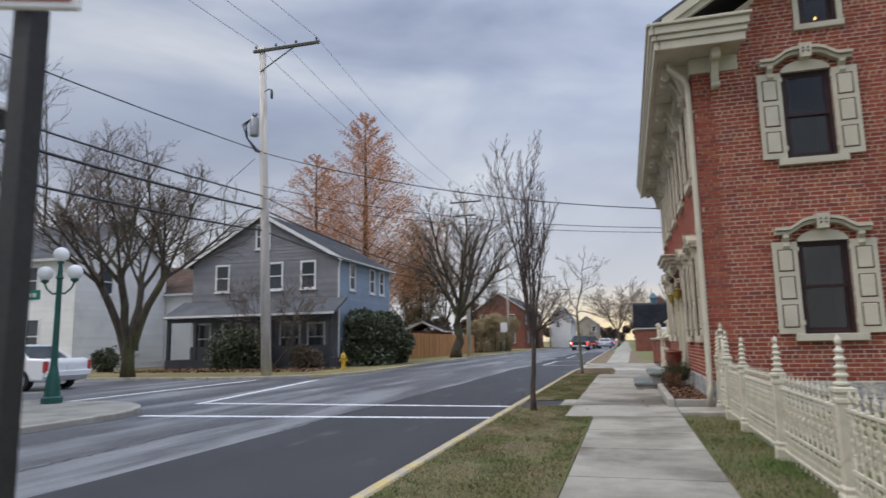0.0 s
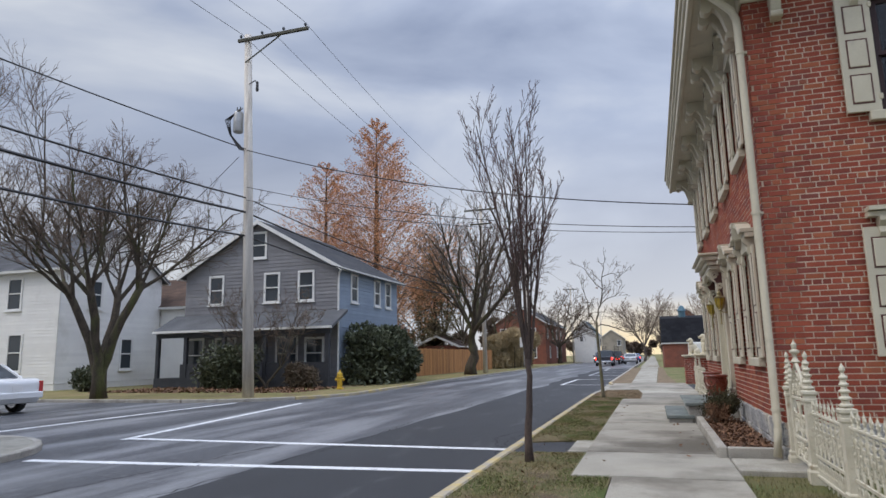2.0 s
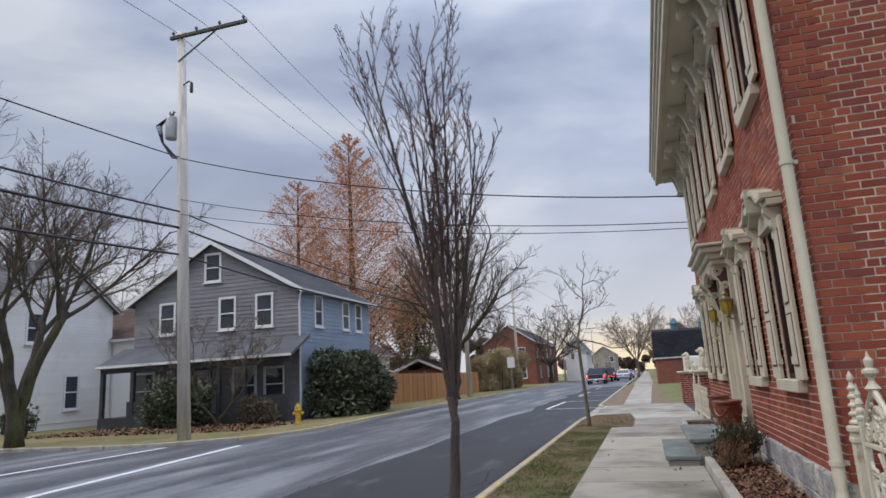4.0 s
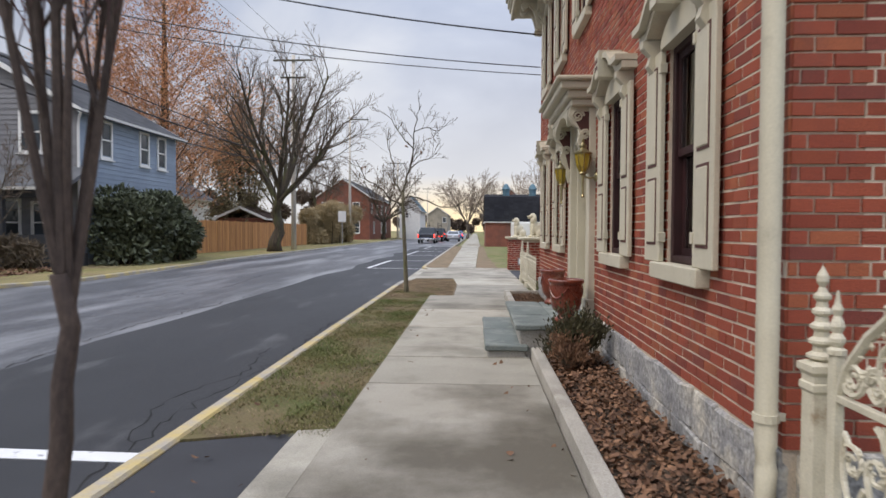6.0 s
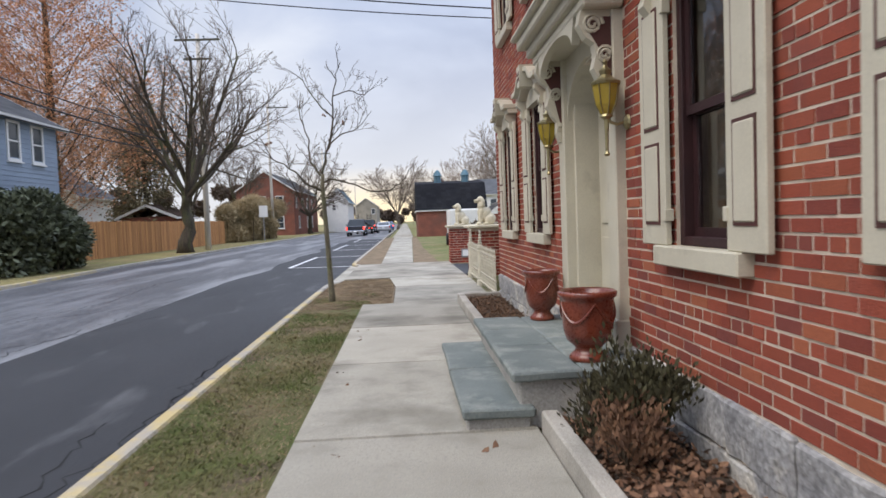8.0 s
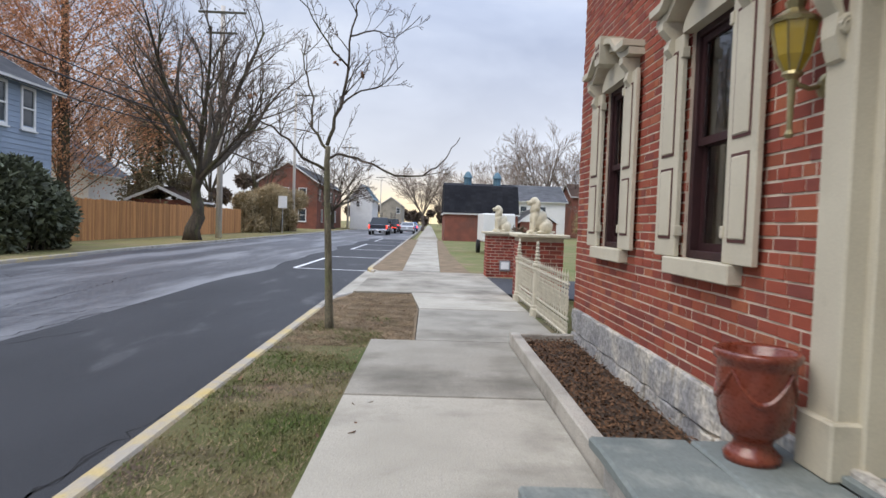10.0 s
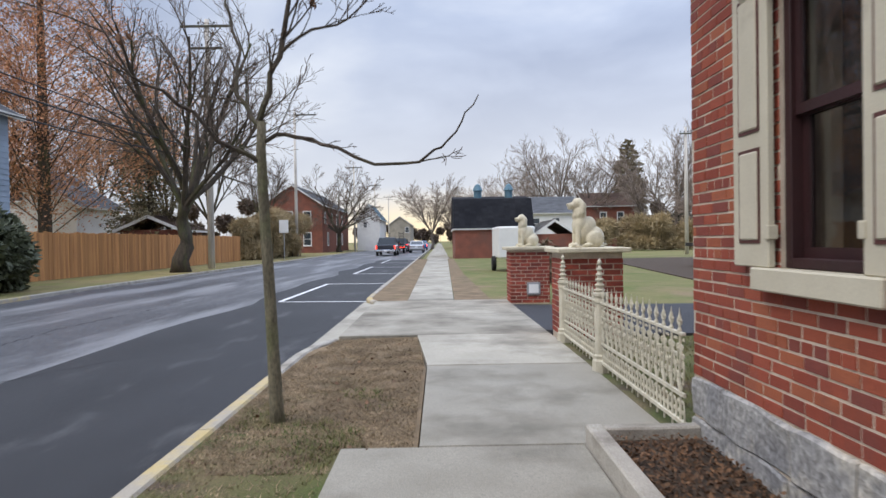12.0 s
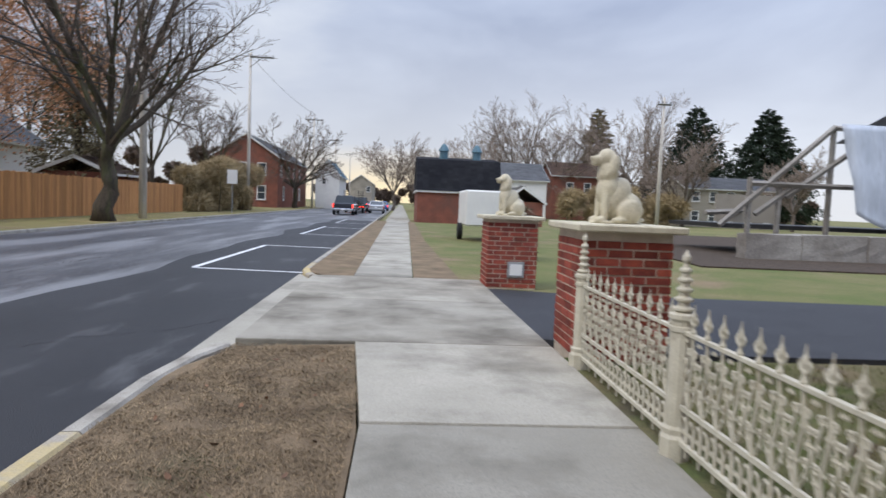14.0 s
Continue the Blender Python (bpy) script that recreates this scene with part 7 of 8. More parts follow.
gable_roof(wing, "roof", 36.3, 42, -36, -26.8, 4.7, 6.6, "x", 0.3, "shingle_brown")

# tall corner building with bracketed eaves
cb = thing("corner_building", "white clapboard corner building with bracketed eaves", "building", (-17, 6, -0.03))
CX1, CY1 = -13.2, 10.9
part("wall", bmbox(-21, CX1, 1.5, CY1, -0.1, 6.2), "siding_white", cb)
lap_siding(cb, "siding_white", "e", 1.5, CY1, 0.2, 6.0, CX1, [], 0.12)
for ob in cb.children:
    if ob.name.startswith("siding"):
        ob.matrix_parent_inverse = cb.matrix_basis.inverted()
part("corner_board", bmbox(CX1 - 0.02, CX1 + 0.05, CY1 - 0.14, CY1 + 0.03, 0, 6.0), "white_paint", cb)
part("corner_pipe", bmbox(CX1 - 0.12, CX1 + 0.0, CY1 + 0.032, CY1 + 0.16, 0, 5.9), "teal_trim", cb, "dark teal painted pipe box")
part("eaves", bmbox(-21.5, CX1 + 0.6, 1.0, CY1 + 0.6, 6.2, 6.3), "black_metal", cb)
part("gutter", bmbox(-21.55, CX1 + 0.66, 0.95, CY1 + 0.66, 6.3, 6.5, bevel=0.03), "white_paint", cb)
for y in (9.4, 10.1, 10.75):
    bm = bmesh.new()
    prism(bm, [(CX1, 6.19), (CX1 + 0.5, 6.19), (CX1 + 0.42, 6.02), (CX1 + 0.12, 5.85), (CX1 + 0.08, 5.6), (CX1, 5.55)], "y", y - 0.06, y + 0.06)
    part("eave_bracket", bm, "porch_dark", cb)
bm = bmesh.new()
r4 = [bm.verts.new(v) for v in ((-21.5, 1.0, 6.5), (CX1 + 0.6, 1.0, 6.5), (CX1 + 0.6, CY1 + 0.6, 6.5), (-21.5, CY1 + 0.6, 6.5), (-17, 6, 10.2))]
for i in range(4):
    bm.faces.new((r4[i], r4[(i + 1) % 4], r4[4]))
bm.faces.new(r4[3::-1])
part("roof", bm, "galvanised", cb, "pale standing metal roof")

# ---- wooden fence ----
wf = thing("board_fence", "tall brown vertical-board wooden fence behind the verge", "fence", (-16, 58, -0.03))
rnd = random.Random(77)
pm = bpy.data.meshes.new("board")
bm = bmesh.new()
prism(bm, [(-0.07, 0), (0.07, 0), (0.07, 1.92), (0.045, 1.96), (-0.045, 1.96), (-0.07, 1.92)], "x", -0.012, 0.012)
bm.to_mesh(pm)
bm.free()
pm.materials.append(M["wood_fence"])
yy = 40.0
while yy < 70:
    o = new("board", pm)
    o.parent = wf
    o.matrix_parent_inverse = wf.matrix_basis.inverted()
    o.matrix_basis = Matrix.Translation((-16 + rnd.uniform(-0.008, 0.008), yy, -0.05 + rnd.uniform(-0.025, 0.025)))
    yy += 0.148
for z in (0.35, 1.6):
    part("rail", bmbox(-16.08, -16.015, 40, 70, z, z + 0.09), "wood_fence", wf)
yy = 40.0
while yy <= 70:
    part("fence_post", bmbox(-16.16, -16.082, yy - 0.05, yy + 0.05, -0.05, 1.95), "wood_fence", wf)
    yy += 2.4

# garden shed behind the fence, small white house behind
sh = thing("garden_shed", "small red shed with pale roof edge behind the fence", "shed", (-18.5, 62, 0))
part("wall", bmbox(-20.5, -16.8, 60, 64, -0.1, 2.3), "far_brick", sh)
gable_roof(sh, "roof", -20.5, -16.8, 60, 64, 2.3, 3.1, "y", 0.35, "shingle_brown")
gh = thing("garden_house", "small white house among the trees", "house", (-29, 66, 0))
part("wall", bmbox(-33, -25, 63, 69, -0.1, 4.2), "siding_white", gh)
gable_roof(gh, "roof", -33, -25, 63, 69, 4.2, 6.8, "y", 0.4, "shingle")
bm = bmesh.new()
prism(bm, [(-33, 4.2), (-25, 4.2), (-29, 6.75)], "y", 63.0, 69.0)
part("gable", bm, "siding_white", gh)
house_window(gh, "s", 63.0, -29.0, 4.5, 5.7, 0.8)

# ---- far street: brick row, white building, barn, houses ----


def far_house(name, x0, x1, y0, y1, eave, apex, axis, wall, roof, label, wins=(), face="s"):
    t = thing(name, label, "house", ((x0 + x1) / 2, (y0 + y1) / 2, -0.1))
    bm = bmesh.new()
    box(bm, x0, x1, y0, y1, -0.2, eave)
    if axis == "y":
        prism(bm, [(x0, eave), (x1, eave), ((x0 + x1) / 2, apex)], "y", y0, y1)
    else:
        prism(bm, [(y0, eave), (y1, eave), ((y0 + y1) / 2, apex)], "x", x0, x1)
    part("wall", bm, wall, t)
    a = (x0, x1, y0, y1) if axis == "y" else (y0, y1, x0, x1)
    gable_roof(t, "roof", *a, eave, apex, axis, 0.3, roof)
    for f, u, z0, z1, w in wins:
        house_window(t, f, y0 if f == "s" else x1, u, z0, z1, w)
    return t


far_house("brick_rowhouse", -23.5, -15.6, 104, 128, 6.3, 8.9, "y", "far_brick", "shingle", "old red brick house with white windows", [("s", -17.6, 4.0, 5.4, 0.9), ("s", -20, 4.0, 5.4, 0.9), ("s", -22.2, 4.0, 5.4, 0.9), ("s", -17.6, 1.0, 2.6, 0.9), ("s", -20, 1.0, 2.6, 0.9), ("e", 106, 4.0, 5.4, 0.9), ("e", 111.5, 4.0, 5.4, 0.9), ("e", 116, 4.0, 5.4, 0.9), ("e", 121, 4.0, 5.4, 0.9), ("e", 108, 1.0, 2.6, 0.9), ("e", 116, 1.0, 2.6, 0.9), ("e", 121, 1.0, 2.6, 0.9)])
far_house("white_shop", -13.2, -9.6, 121, 133, 5.0, 7.2, "y", "white_paint", "verdigris", "narrow white building with a blue-grey roof", [("s", -11.9, 3.6, 4.4, 0.5)])
far_house("far_rowhouse", -15.5, -9.0, 215, 240, 6.5, 8.8, "y", "siding_beige", "shingle", "distant row house along the street", [("s", -10, 4, 5.5, 1.0)])
far_house("far_rowhouse", 3.5, 11, 150, 170, 7.5, 10.5, "y", "far_brick", "shingle", "distant brick house along the street", [("s", 5, 4, 5.5, 1.0)])
far_house("lawn_house", 10.5, 17.5, 100, 110, 4.6, 6.8, "x", "siding_white", "shingle", "white house beyond the lawn", [("s", 12, 2.6, 3.9, 0.8), ("s", 14.5, 2.6, 3.9, 0.8)])
far_house("brown_house", 21, 28, 112, 120, 6.0, 8.0, "x", "far_brick", "shingle_brown", "dark brick house among bare trees", [("s", 23.5, 3.6, 5.0, 0.8), ("s", 26, 3.6, 5.0, 0.8), ("s", 23.5, 0.9, 2.2, 0.8)])
far_house("beige_house", 34.6, 46.4, 99, 107, 4.5, 6.0, "x", "siding_beige", "shingle", "long beige two-storey house with a grey roof", [("s", xx, zz, zz + 1.1, 0.8) for xx in (35.8, 38.0, 40.2, 42.6, 45.0) for zz in (0.6, 3.0)])

barn = thing("brick_barn", "low brick building with a steep black roof and blue cupolas", "barn", (4, 73, -0.1))
part("wall", bmbox(1.0, 6.95, 68, 78, -0.2, 2.1), "far_brick", barn)
part("eave_board", bmbox(0.85, 7.1, 67.85, 78.15, 2.1, 2.22), "white_paint", barn)
bm = bmesh.new()
prism(bm, [(67.85, 2.22), (78.15, 2.22), (76.2, 4.55), (73, 4.95), (69.4, 4.55)], "x", 0.9, 7.05)
rf = part("roof", bm, "roof_black", barn)
vs, fs = [], []
for i in range(12):
    for k in range(14):
        f0, f1 = i / 12, (i + 1) / 12
        x0, x1 = 0.9 + 6.15 * k / 14, 0.9 + 6.15 * (k + 1) / 14 - 0.01
        j = len(vs)
        ya, yb, za, zb = 67.85 + 1.55 * f0 - 0.03, 67.85 + 1.55 * f1 - 0.012, 2.22 + 2.33 * f0, 2.22 + 2.33 * f1
        vs += [(x0, ya, za), (x1, ya, za), (x1, yb, zb), (x0, yb, zb)]
        fs.append((j, j + 1, j + 2, j + 3))
o = pieces("shingles", "roof_black", (vs, fs), rf, "")
for x in (2.95, 5.45):
    bm = bmesh.new()
    lathe(bm, [(0.32, 4.6), (0.32, 5.25), (0.42, 5.3), (0.38, 5.4), (0.2, 5.75), (0.05, 5.85)], 8, x, 71)
    part("cupola", bm, "verdigris", barn, "blue-green metal cupola")
aw = thing("barn_wing", "low red wing with white gable boards", "barn", (8.6, 71, -0.1))
part("wall", bmbox(7.2, 10.2, 68.5, 75, -0.2, 1.7), "far_brick", aw)
gable_roof(aw, "roof", 7.2, 10.2, 68.5, 75, 1.7, 2.7, "y", 0.2, "weathered")
ct = thing("cargo_trailer", "small white enclosed trailer parked on the lawn", "trailer", (2.95, 46.5, -0.02))
bm = bmesh.new()
box(bm, 2.2, 3.7, 45, 48, 0.55, 1.86, bevel=0.05)
part("body", bm, "white_paint", ct)
part("drawbar", bmbox(2.9, 3.0, 44.1, 45, 0.5, 0.58), "black_metal", ct)
for x in (2.15, 3.75):
    bm = bmesh.new()
    lathe(bm, [(0.30, -0.09), (0.32, -0.06), (0.32, 0.06), (0.30, 0.09)], 16, m=Matrix.Translation((x, 46.6, 0.30)) @ Matrix.Rotation(radians(90), 4, "Y"))
    part("wheel", bm, "rubber", ct)

# ---- ruined building with sheeting ----
ruin = thing("ruined_wall", "broken pale concrete foundation wall along the lawn", "wall", (16, 41.6, 0), kind="structure")
rnd = random.Random(5)
x = 10.5
while x < 30:
    w = rnd.uniform(1.2, 2.2)
    part("wall_block", rough_block(x, x + w - 0.02, 40.9 + rnd.uniform(-0.05, 0.05), 41.5, -0.05, rnd.uniform(0.62, 0.85), x, 0.03), "weathered", ruin)
    x += w
tw = thing("timber_frame", "grey weathered timbers of a half-fallen barn frame", "ruin", (14, 42.5, 0))
for a, b in (((11.2, 42.2, 0), (11.2, 42.2, 2.6)), ((13.9, 42.2, 0), (13.9, 42.2, 4.3)), ((17, 42.2, 0), (17, 42.2, 4.2)), ((20.5, 42.2, 0), (20.5, 42.2, 4.2)), ((10.2, 42.1, 1.0), (13.9, 42.1, 4.35)), ((11.2, 42.1, 2.4), (20.5, 42.1, 2.4)), ((12.2, 42.2, 0), (12.2, 42.2, 2.5)), ((10.4, 43.5, 1.4), (13.7, 45.5, 1.6)), ((13.9, 42.1, 4.3), (21, 42.1, 4.3)), ((12.4, 42.15, 2.0), (14.6, 42.15, 3.6)), ((11.4, 42.15, 1.4), (12.6, 42.15, 2.3))):
    bm = bmesh.new()
    tube(bm, [a, b], 0.09, 4)
    part("beam", bm, "weathered", tw)
part("boarded_floor", bmbox(11, 22, 43.5, 48, 0.9, 1.05), "black_metal", tw)
part("siding_panel", bmbox(11.3, 13.6, 44.6, 44.7, 1.1, 2.1), "siding_beige", tw)
tp = thing("plastic_sheeting", "large pale blue-white plastic sheet draped over the timber frame", "tarpaulin", (17, 42, 0))
bm = bmesh.new()
grid = []
NX, NZ = 28, 16
for i in range(NX + 1):
    row = []
    for j in range(NZ + 1):
        u, v = i / NX, j / NZ
        x = 13.95 + 11.25 * u + 0.35 * v * (1 - u) ** 2
        z = 4.42 - (2.9 + 0.9 * min(1.0, u * 2.5) + 0.5 * math.sin(u * 13) * 0.4) * v
        y = 41.9 - 0.5 * v - 0.12 * math.sin(u * 22 + 2 * v) * v - 0.1 * noise.noise((x, z, 3))
        row.append(bm.verts.new((x, y, z)))
    grid.append(row)
for i in range(NX):
    for j in range(NZ):
        bm.faces.new((grid[i][j], grid[i + 1][j], grid[i + 1][j + 1], grid[i][j + 1]))
ob = part("front_sheet", bm, "tent", tp, smooth=True)
ob.modifiers.new("thickness", "SOLIDIFY").thickness = 0.006
bm = bmesh.new()
prism(bm, [(41.85, 4.40), (43.2, 5.1), (46, 4.3), (46, 4.28), (43.2, 5.08), (41.85, 4.385)], "x", 16.6, 25.3)
part("top_sheet", bm, "tent", tp)

# ---- vehicles ----


def vehicle(name, label, at, turn, paint, profile, cabin, width, wheels, wheel_r, tail=True, glow=True):
    """Car along local +y. profile: side outline (y, z); cabin: window outline (y, z)."""
    t = thing(name, label, "car" if "pickup" not in name else "pickup truck", at)
    t.rotation_euler = (0, 0, turn)
    w = width / 2
    bm = bmesh.new()
    prism(bm, profile, "x", -w, w)
    bmesh.ops.bevel(bm, geom=list(bm.edges), offset=0.085, segments=3, affect="EDGES", profile=0.55)
    local("body", bm, paint, t, smooth=False)
    bm = bmesh.new()
    lo, hi = w - 0.06, w - 0.20
    n = len(cabin)
    zmin, zmax = min(z for _, z in cabin), max(z for _, z in cabin)

    def cx(z):
        return lo + (hi - lo) * (z - zmin) / (zmax - zmin)
    L = [bm.verts.new((-cx(z), y, z)) for y, z in cabin]
    R = [bm.verts.new((cx(z), y, z)) for y, z in cabin]
    fs = [bm.faces.new(L), bm.faces.new(R[::-1])] + [bm.faces.new((L[i], R[i], R[(i + 1) % n], L[(i + 1) % n])) for i in range(n)]
    bmesh.ops.recalc_face_normals(bm, faces=fs)
    cab = local("cabin_glass", bm, "glass_house", t)
    bm = bmesh.new()
    prism(bm, [(cabin[1][0] + 0.12, zmax - 0.02), (cabin[2][0] - 0.12, zmax - 0.02), (cabin[2][0] - 0.16, zmax + 0.045), (cabin[1][0] + 0.16, zmax + 0.045)], "x", -hi - 0.02, hi + 0.02)
    local("roof", bm, paint, t)
    for i in range(n):
        (y0, z0), (y1, z1) = cabin[i], cabin[(i + 1) % n]
        if abs(z1 - z0) > 0.15:
            for s in (-1, 1):
                bm = bmesh.new()
                tube(bm, [(s * cx(z0), y0, z0), (s * cx(z1), y1, z1)], 0.05, 5)
                local("pillar", bm, paint, t)
    ym = (cabin[1][0] + cabin[2][0]) / 2
    for s in (-1, 1):
        bm = bmesh.new()
        tube(bm, [(s * lo, ym, zmin), (s * hi, ym, zmax)], 0.045, 5)
        local("pillar", bm, paint, t)
        bm = bmesh.new()
        box(bm, s * (w + 0.02), s * (w + 0.2), cabin[-1][0] - 0.35, cabin[-1][0] - 0.2, zmin + 0.02, zmin + 0.2, bevel=0.02)
        local("mirror", bm, paint, t)
    for y in wheels:
        for s in (-1, 1):
            bm = bmesh.new()
            lathe(bm, [(wheel_r * 0.62, -0.12), (wheel_r * 0.95, -0.12), (wheel_r, -0.09), (wheel_r, 0.09), (wheel_r * 0.95, 0.12), (wheel_r * 0.62, 0.12)], 20, m=Matrix.Translation((s * (w - 0.08), y, wheel_r)) @ Matrix.Rotation(radians(90), 4, "Y"))
            wl = local("wheel", bm, "rubber", t)
            bm = bmesh.new()
            lathe(bm, [(wheel_r * 0.6, -0.128), (wheel_r * 0.55, 0.128)], 14, m=Matrix.Translation((s * (w - 0.08), y, wheel_r)) @ Matrix.Rotation(radians(90), 4, "Y"))
            for k in range(5):
                box(bm, -0.02, 0.02, 0.0, wheel_r * 0.55, -0.135, 0.135, m=Matrix.Translation((s * (w - 0.08), y, wheel_r)) @ Matrix.Rotation(radians(90), 4, "Y") @ Matrix.Rotation(k * 1.2566, 4, "Z"))
            local("rim", bm, "chrome", wl)
    y0, y1 = min(p[0] for p in profile), max(p[0] for p in profile)
    zt = max(z for y, z in profile if y < y0 + 0.25)
    zf = max(z for y, z in profile if y > y1 - 0.3)
    for s in (-1, 1):
        local("tail_light", bmbox(s * w - s * 0.02 - 0.09 if s > 0 else -w - 0.005, s * w + 0.005 if s > 0 else -w + 0.11, y0 - 0.012, y0 + 0.1, zt - 0.42, zt - 0.08), "tail_red" if tail else "sign_red", t)
        local("headlight", bmbox(s * w - 0.36 if s > 0 else -w + 0.06, s * w - 0.06 if s > 0 else -w + 0.36, y1 - 0.06, y1 + 0.012, zf - 0.26, zf - 0.10), "head_lamp" if glow else "chrome", t)
    local("rear_bumper", bmbox(-w + 0.03, w - 0.03, y0 - 0.10, y0 + 0.05, 0.42, 0.62, bevel=0.03), "chrome" if "pickup" in name else paint, t)
    local("number_plate", bmbox(-0.16, 0.16, y0 - 0.115, y0 - 0.101, 0.64 if "pickup" not in name else 0.46, 0.80 if "pickup" not in name else 0.59), "sign_white", t)
    local("grille", bmbox(-w * 0.55, w * 0.55, y1 - 0.05, y1 + 0.015, 0.5, zf - 0.1), "black_metal", t)
    local("front_bumper", bmbox(-w + 0.03, w - 0.03, y1 - 0.05, y1 + 0.09, 0.32, 0.5, bevel=0.03), paint, t)
    return t


truck_prof = [(-2.9, 0.5), (-2.9, 1.12), (-0.75, 1.12), (-0.7, 1.2), (1.25, 1.2), (1.5, 1.18), (2.75, 1.05), (2.95, 0.9), (2.95, 0.42), (2.6, 0.36), (-2.6, 0.42)]
truck_cab = [(-0.95, 1.12), (-0.7, 1.80), (0.75, 1.82), (1.5, 1.18)]
sedan_prof = [(-2.3, 0.42), (-2.32, 0.9), (-2.15, 1.0), (-1.5, 1.02), (1.1, 0.95), (2.1, 0.78), (2.32, 0.6), (2.32, 0.34), (-2.2, 0.28)]
sedan_cab = [(-1.55, 0.98), (-0.85, 1.40), (0.25, 1.42), (1.2, 0.93)]
suv_prof = [(-2.3, 0.45), (-2.35, 1.0), (-2.2, 1.06), (1.1, 1.06), (2.1, 0.95), (2.33, 0.75), (2.33, 0.36), (-2.2, 0.32)]
suv_cab = [(-2.2, 1.05), (-1.95, 1.62), (0.4, 1.66), (1.25, 1.05)]
vehicle("pickup_truck", "dark navy pickup truck waiting with brake lights lit", (-5.6, 86, ROAD_Z), 0, "car_navy", truck_prof, truck_cab, 1.95, (-1.85, 1.9), 0.4)
vehicle("pickup_truck", "black crew-cab pickup truck towing a flatbed trailer", (-5.5, 107.5, ROAD_Z), 0, "car_black", truck_prof, truck_cab, 1.98, (-1.85, 1.9), 0.42)
ft = thing("flatbed_trailer", "long black flatbed trailer with raised ramps and red lights", "trailer", (-5.5, 98.5, ROAD_Z))
local("deck", bmbox(-1.25, 1.25, -3.6, 4.2, 0.82, 0.94, bevel=0.01), "weathered", ft, "pale planked deck")
for s in (-1.22, 1.22):
    local("side_rail", bmbox(s - 0.05, s + 0.05, -3.6, 4.2, 0.70, 0.96), "black_metal", ft)
for y in (-1.6, -0.7):
    for s in (-1, 1):
        bm = bmesh.new()
        lathe(bm, [(0.2, -0.11), (0.38, -0.11), (0.4, -0.08), (0.4, 0.08), (0.38, 0.11), (0.2, 0.11)], 18, m=Matrix.Translation((s * 0.95, y, 0.4)) @ Matrix.Rotation(radians(90), 4, "Y"))
        local("wheel", bm, "rubber", ft)
for s in (-0.8, 0.8):
    bm = bmesh.new()
    for e in (-0.26, 0.26):
        box(bm, s + e - 0.03, s + e + 0.03, -3.66, -3.60, 0.85, 2.55)
    for k in range(8):
        box(bm, s - 0.26, s + 0.26, -3.66, -3.60, 0.95 + 0.2 * k, 1.01 + 0.2 * k)
    local("ramp", bm, "black_metal", ft)
local("rear_beam", bmbox(-1.25, 1.25, -3.75, -3.605, 0.62, 0.84), "black_metal", ft)
for x in (-1.1, -0.75, 0.0, 0.75, 1.1):
    local("tail_light", bmbox(x - 0.09, x + 0.09, -3.765, -3.752, 0.70, 0.78), "tail_red", ft)
bm = bmesh.new()
box(bm, -0.12, 0.12, 4.1, 6.2, 1.2, 1.42)
box(bm, -0.12, 0.12, 4.1, 4.3, 0.9, 1.42)
local("gooseneck", bm, "black_metal", ft)
vehicle("family_car", "dark grey compact SUV with headlights on", (-8.6, 118, ROAD_Z), math.pi, "car_grey", suv_prof, suv_cab, 1.84, (-1.4, 1.45), 0.35, tail=False)
vehicle("parked_car", "white saloon car standing in the side street", (-19.7, 17.6, ROAD_Z), math.pi / 2, "car_white", sedan_prof, sedan_cab, 1.78, (-1.4, 1.4), 0.32, tail=False, glow=False)
vehicle("parked_car", "silver car parked in a kerbside bay", (-3.05, 100, ROAD_Z), 0, "car_silver", sedan_prof, sedan_cab, 1.78, (-1.4, 1.4), 0.32, tail=False, glow=False)
vehicle("parked_car", "blue car parked in a kerbside bay", (-3.05, 122, ROAD_Z), 0, "car_blue", sedan_prof, sedan_cab, 1.78, (-1.4, 1.4), 0.32, tail=True, glow=False)
vehicle("parked_car", "dark red car in the waiting line", (-5.6, 118, ROAD_Z), 0, "car_red", sedan_prof, sedan_cab, 1.78, (-1.4, 1.4), 0.32, tail=True, glow=False)

# ---- grass blades ----


def blades(name, x0, x1, y0, y1, count, material, label, seed, h=(0.02, 0.06), z=-0.015, keep=None, flat=(0.2, 1.1)):
    rnd = random.Random(seed)
    vs, fs = [], []
    for _ in range(count):
        x, y = rnd.uniform(x0, x1), rnd.uniform(y0, y1)
        if keep and not keep(x, y):
            continue
        if noise.noise((x * 1.1, y * 1.1, seed)) + rnd.uniform(-0.25, 0.25) < -0.2 and rnd.random() < 0.7:
            continue
        a = rnd.uniform(0, 6.28)
        ln = rnd.uniform(*h)
        dx, dy = math.cos(a) * ln * rnd.uniform(*flat), math.sin(a) * ln * rnd.uniform(*flat)
        w = rnd.uniform(0.002, 0.004)
        b = len(vs)
        vs += [(x - w * math.sin(a), y + w * math.cos(a), z), (x + w * math.sin(a), y - w * math.cos(a), z), (x + dx, y + dy, z + ln)]
        fs.append((b, b + 1, b + 2))
    return pieces(name, material, (vs, fs), None, "stuff", label, "grass")


mat("blade_green", (0.075, 0.115, 0.022), (0.19, 0.15, 0.07), 1.1, 0.9, 0, 20, vary=0.45, island=True)
mat("blade_straw", (0.31, 0.23, 0.14), (0.175, 0.125, 0.075), 2.4, 0.9, 0, 20, vary=0.5, island=True)


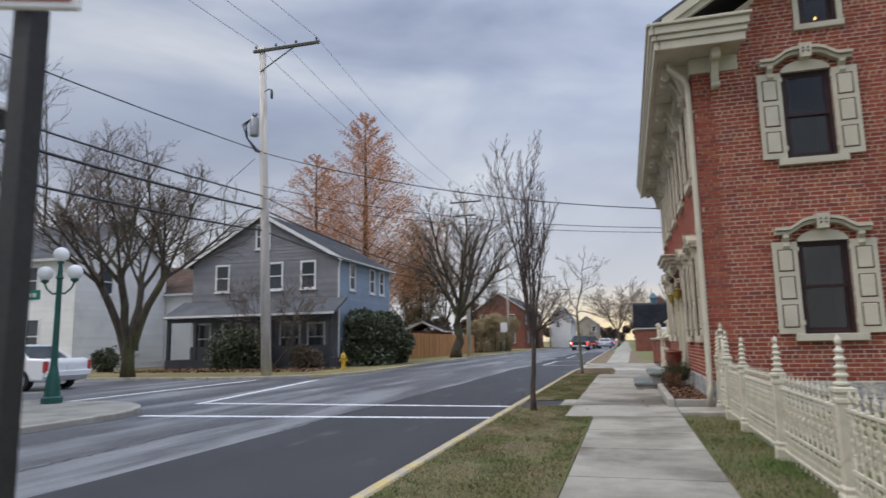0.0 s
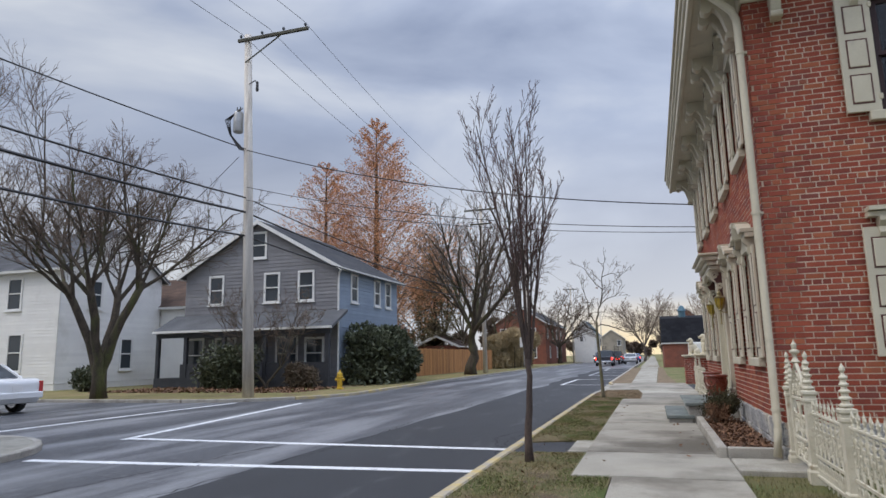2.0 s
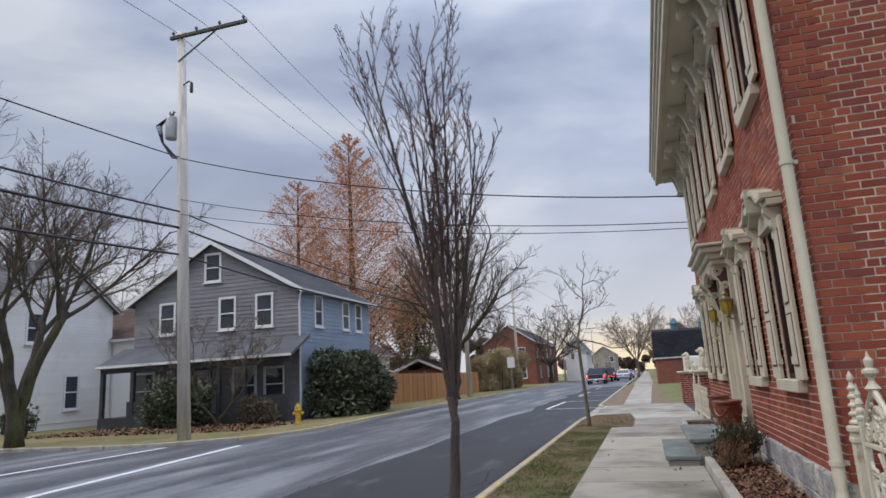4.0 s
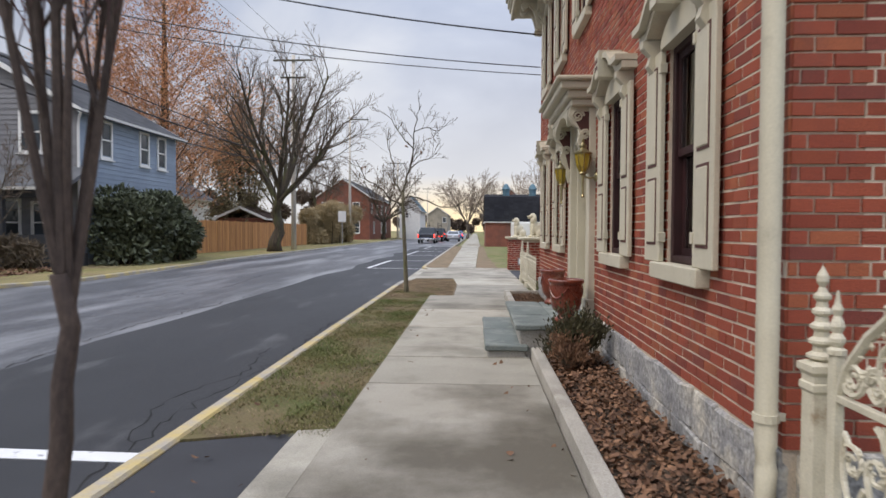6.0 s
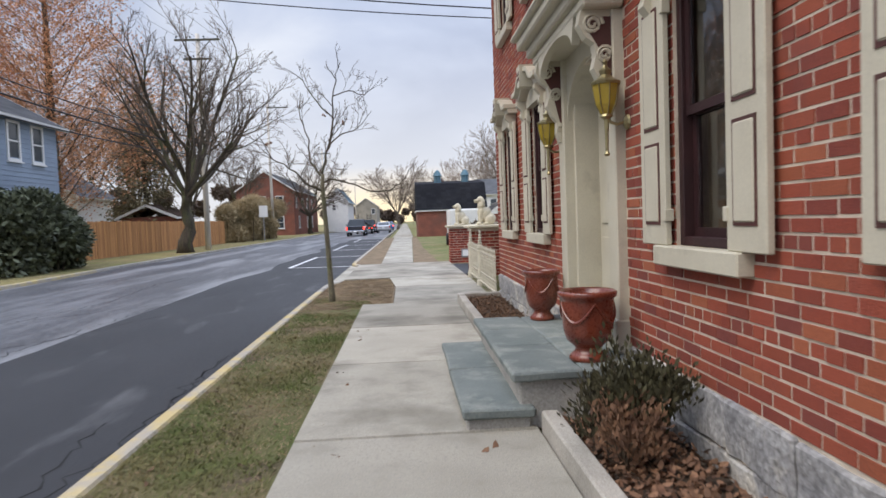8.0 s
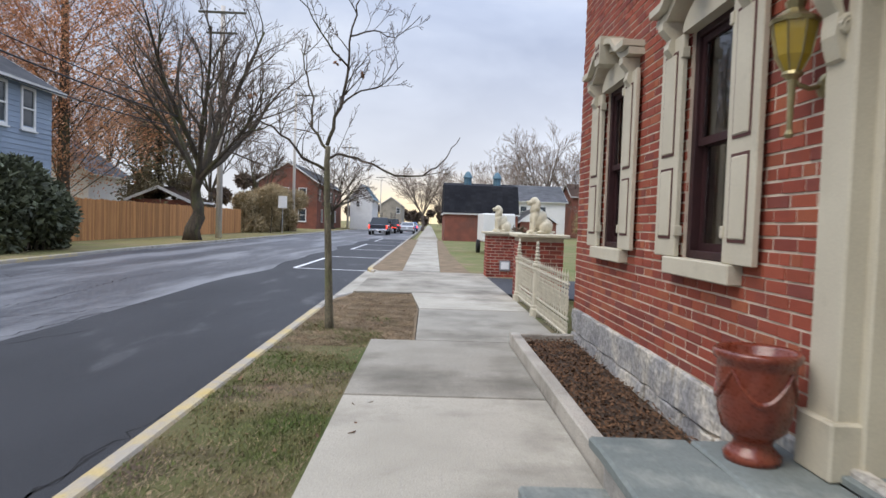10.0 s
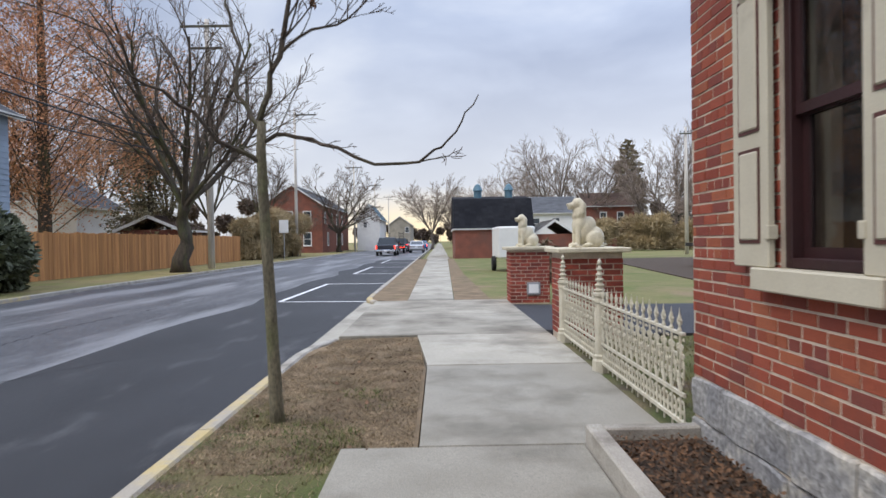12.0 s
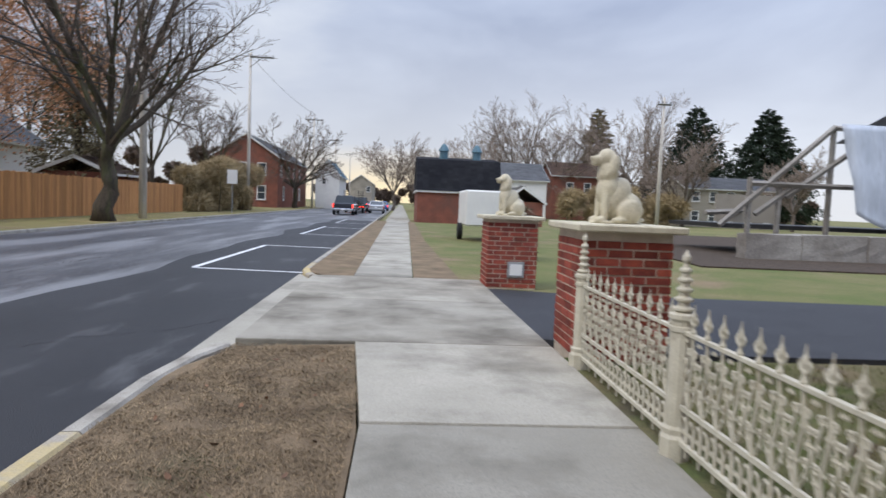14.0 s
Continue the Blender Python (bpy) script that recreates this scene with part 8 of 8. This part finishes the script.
def strip_keep(x, y):
    if y < 10.53:
        return x < -0.45
    if y < 12.15:
        return x < -0.86
    if y < 13.3:
        return False
    if y < 22.72:
        return x < -0.86
    return x < -0.38 and x > -1.8 + max(0, y - 25.6) * 0.12


soft = random.Random(31)
blades("grass_blades", -1.81, -0.36, 2.5, 25.2, 230000, "blade_green", "short winter grass blades on the street strip", 1, (0.012, 0.036), keep=lambda x, y: strip_keep(x, y) and noise.noise((x * 1.6, y * 1.1, 3)) + 0.4 * noise.noise((x * 7, y * 5, 8)) + soft.uniform(-0.35, 0.35) > -0.04 + max(0.0, y - 21.5) * 0.22, flat=(0.5, 1.8))
blades("straw_blades", -1.81, -0.36, 2.5, 27.4, 80000, "blade_straw", "straw-brown dead grass blades on the street strip", 2, (0.008, 0.022), keep=strip_keep, flat=(1.2, 3.0))
blades("straw_blades", -1.81, -0.36, 22.3, 27.5, 110000, "blade_straw", "matted dead grass on the strip round the street tree", 12, (0.006, 0.018), keep=lambda x, y: strip_keep(x, y) and noise.noise((x * 5, y * 4, 5)) + soft.uniform(-0.4, 0.4) > -0.2, flat=(1.0, 3.0))
blades("grass_blades", 0.88, 1.56, 4.0, 11.0, 9000, "blade_green", "grass blades beside the iron fence", 3, z=-0.05)
blades("grass_blades", 1.45, 5.0, 22.9, 27.2, 22000, "blade_green", "grass blades behind the iron fence", 4, (0.02, 0.06), z=-0.02)
leaf_litter("fallen_leaves", -1.75, -0.5, 8.5, 27.0, -0.005, 130, "dry_leaf", 0.022, 18, "few dead leaves scattered over the grass strip", 0.01)
leaf_litter("fallen_leaves", -24, -13.5, 26.5, 31, -0.02, 1800, "dry_leaf", 0.09, 19, "brown leaves lying before the porch", 0.03)

# ---- foundation stones ----


def stone_course(face, at, u0, u1, seed, parent):
    rnd = random.Random(seed)
    for z0, z1 in ((-0.10, 0.15), (0.155, 0.415)):
        u = u0
        while u < u1 - 0.05:
            w = min(rnd.uniform(0.35, 0.8), u1 - u)
            if u1 - u - w < 0.15:
                w = u1 - u
            a = (at - 0.022, at + 0.05, u + 0.006, u + w - 0.006, z0, z1) if face == "w" else (u + 0.006, u + w - 0.006, at - 0.022, at + 0.05, z0, z1)
            part("stone", rough_block(*a, rnd.random() * 50, 0.024), "stone", parent)
            u += w


stone_course("w", HX, HY0 + 0.002, HY1, 3, wall_west)
stone_course("s", HY0, HX + 0.06, 5.2, 4, wall_south)

# ---- brickwork ----
front_spans = brick_list(HY0 + 0.002, HY1, STONE_Z, 5.95, OPEN_FRONT + [(DC - 0.83, DC + 0.83, 0.0, 2.79)], COURSE, 0.203, 6, seed=1, gap=0.0078)


def near_part(s):
    return 18.5 < s[0] < 21.2 and 0.80 < s[2] < 1.70


single = [s for s in front_spans if near_part(s)][:300]
chosen = set(single)
vf = brick_mesh([s for s in front_spans if s not in chosen], lambda u, d, z: (HX - d, u, z), 1)
pieces("bricks", "brick", vf, wall_west)
shared = {}
rnd = random.Random(9)
for u0, u1, z0, z1 in single:
    key = round((u1 - u0) * 100)
    if key not in shared:
        w = (u1 - u0) / 2
        v, f = brick_mesh([(-w, w, -(z1 - z0) / 2, (z1 - z0) / 2)], lambda u, d, z: (-d, u, z), 0, 0.0)
        me = bpy.data.meshes.new("brick")
        me.from_pydata(v, [], f)
        me.materials.append(M["brick_piece"])
        shared[key] = me
    o = new("brick", shared[key])
    o.parent = wall_west
    o.location = (HX + rnd.uniform(-0.003, 0.003), (u0 + u1) / 2, (z0 + z1) / 2)


gable_spans = brick_list(HX + 0.004, 6.2, STONE_Z, 8.4, OPEN_GABLE, COURSE, 0.205, 6, seed=2, gap=0.0078)
gable_spans = [s for s in gable_spans if s[3] < gable_top + SLOPE * (HDEPTH / 2 - abs(s[0] - RIDGE_X)) - 0.05 and s[3] < gable_top + SLOPE * (HDEPTH / 2 - abs(s[1] - RIDGE_X)) - 0.05]
vf = brick_mesh(gable_spans, lambda u, d, z: (u, HY0 - d, z), 2)
pieces("bricks", "brick", vf, wall_south)
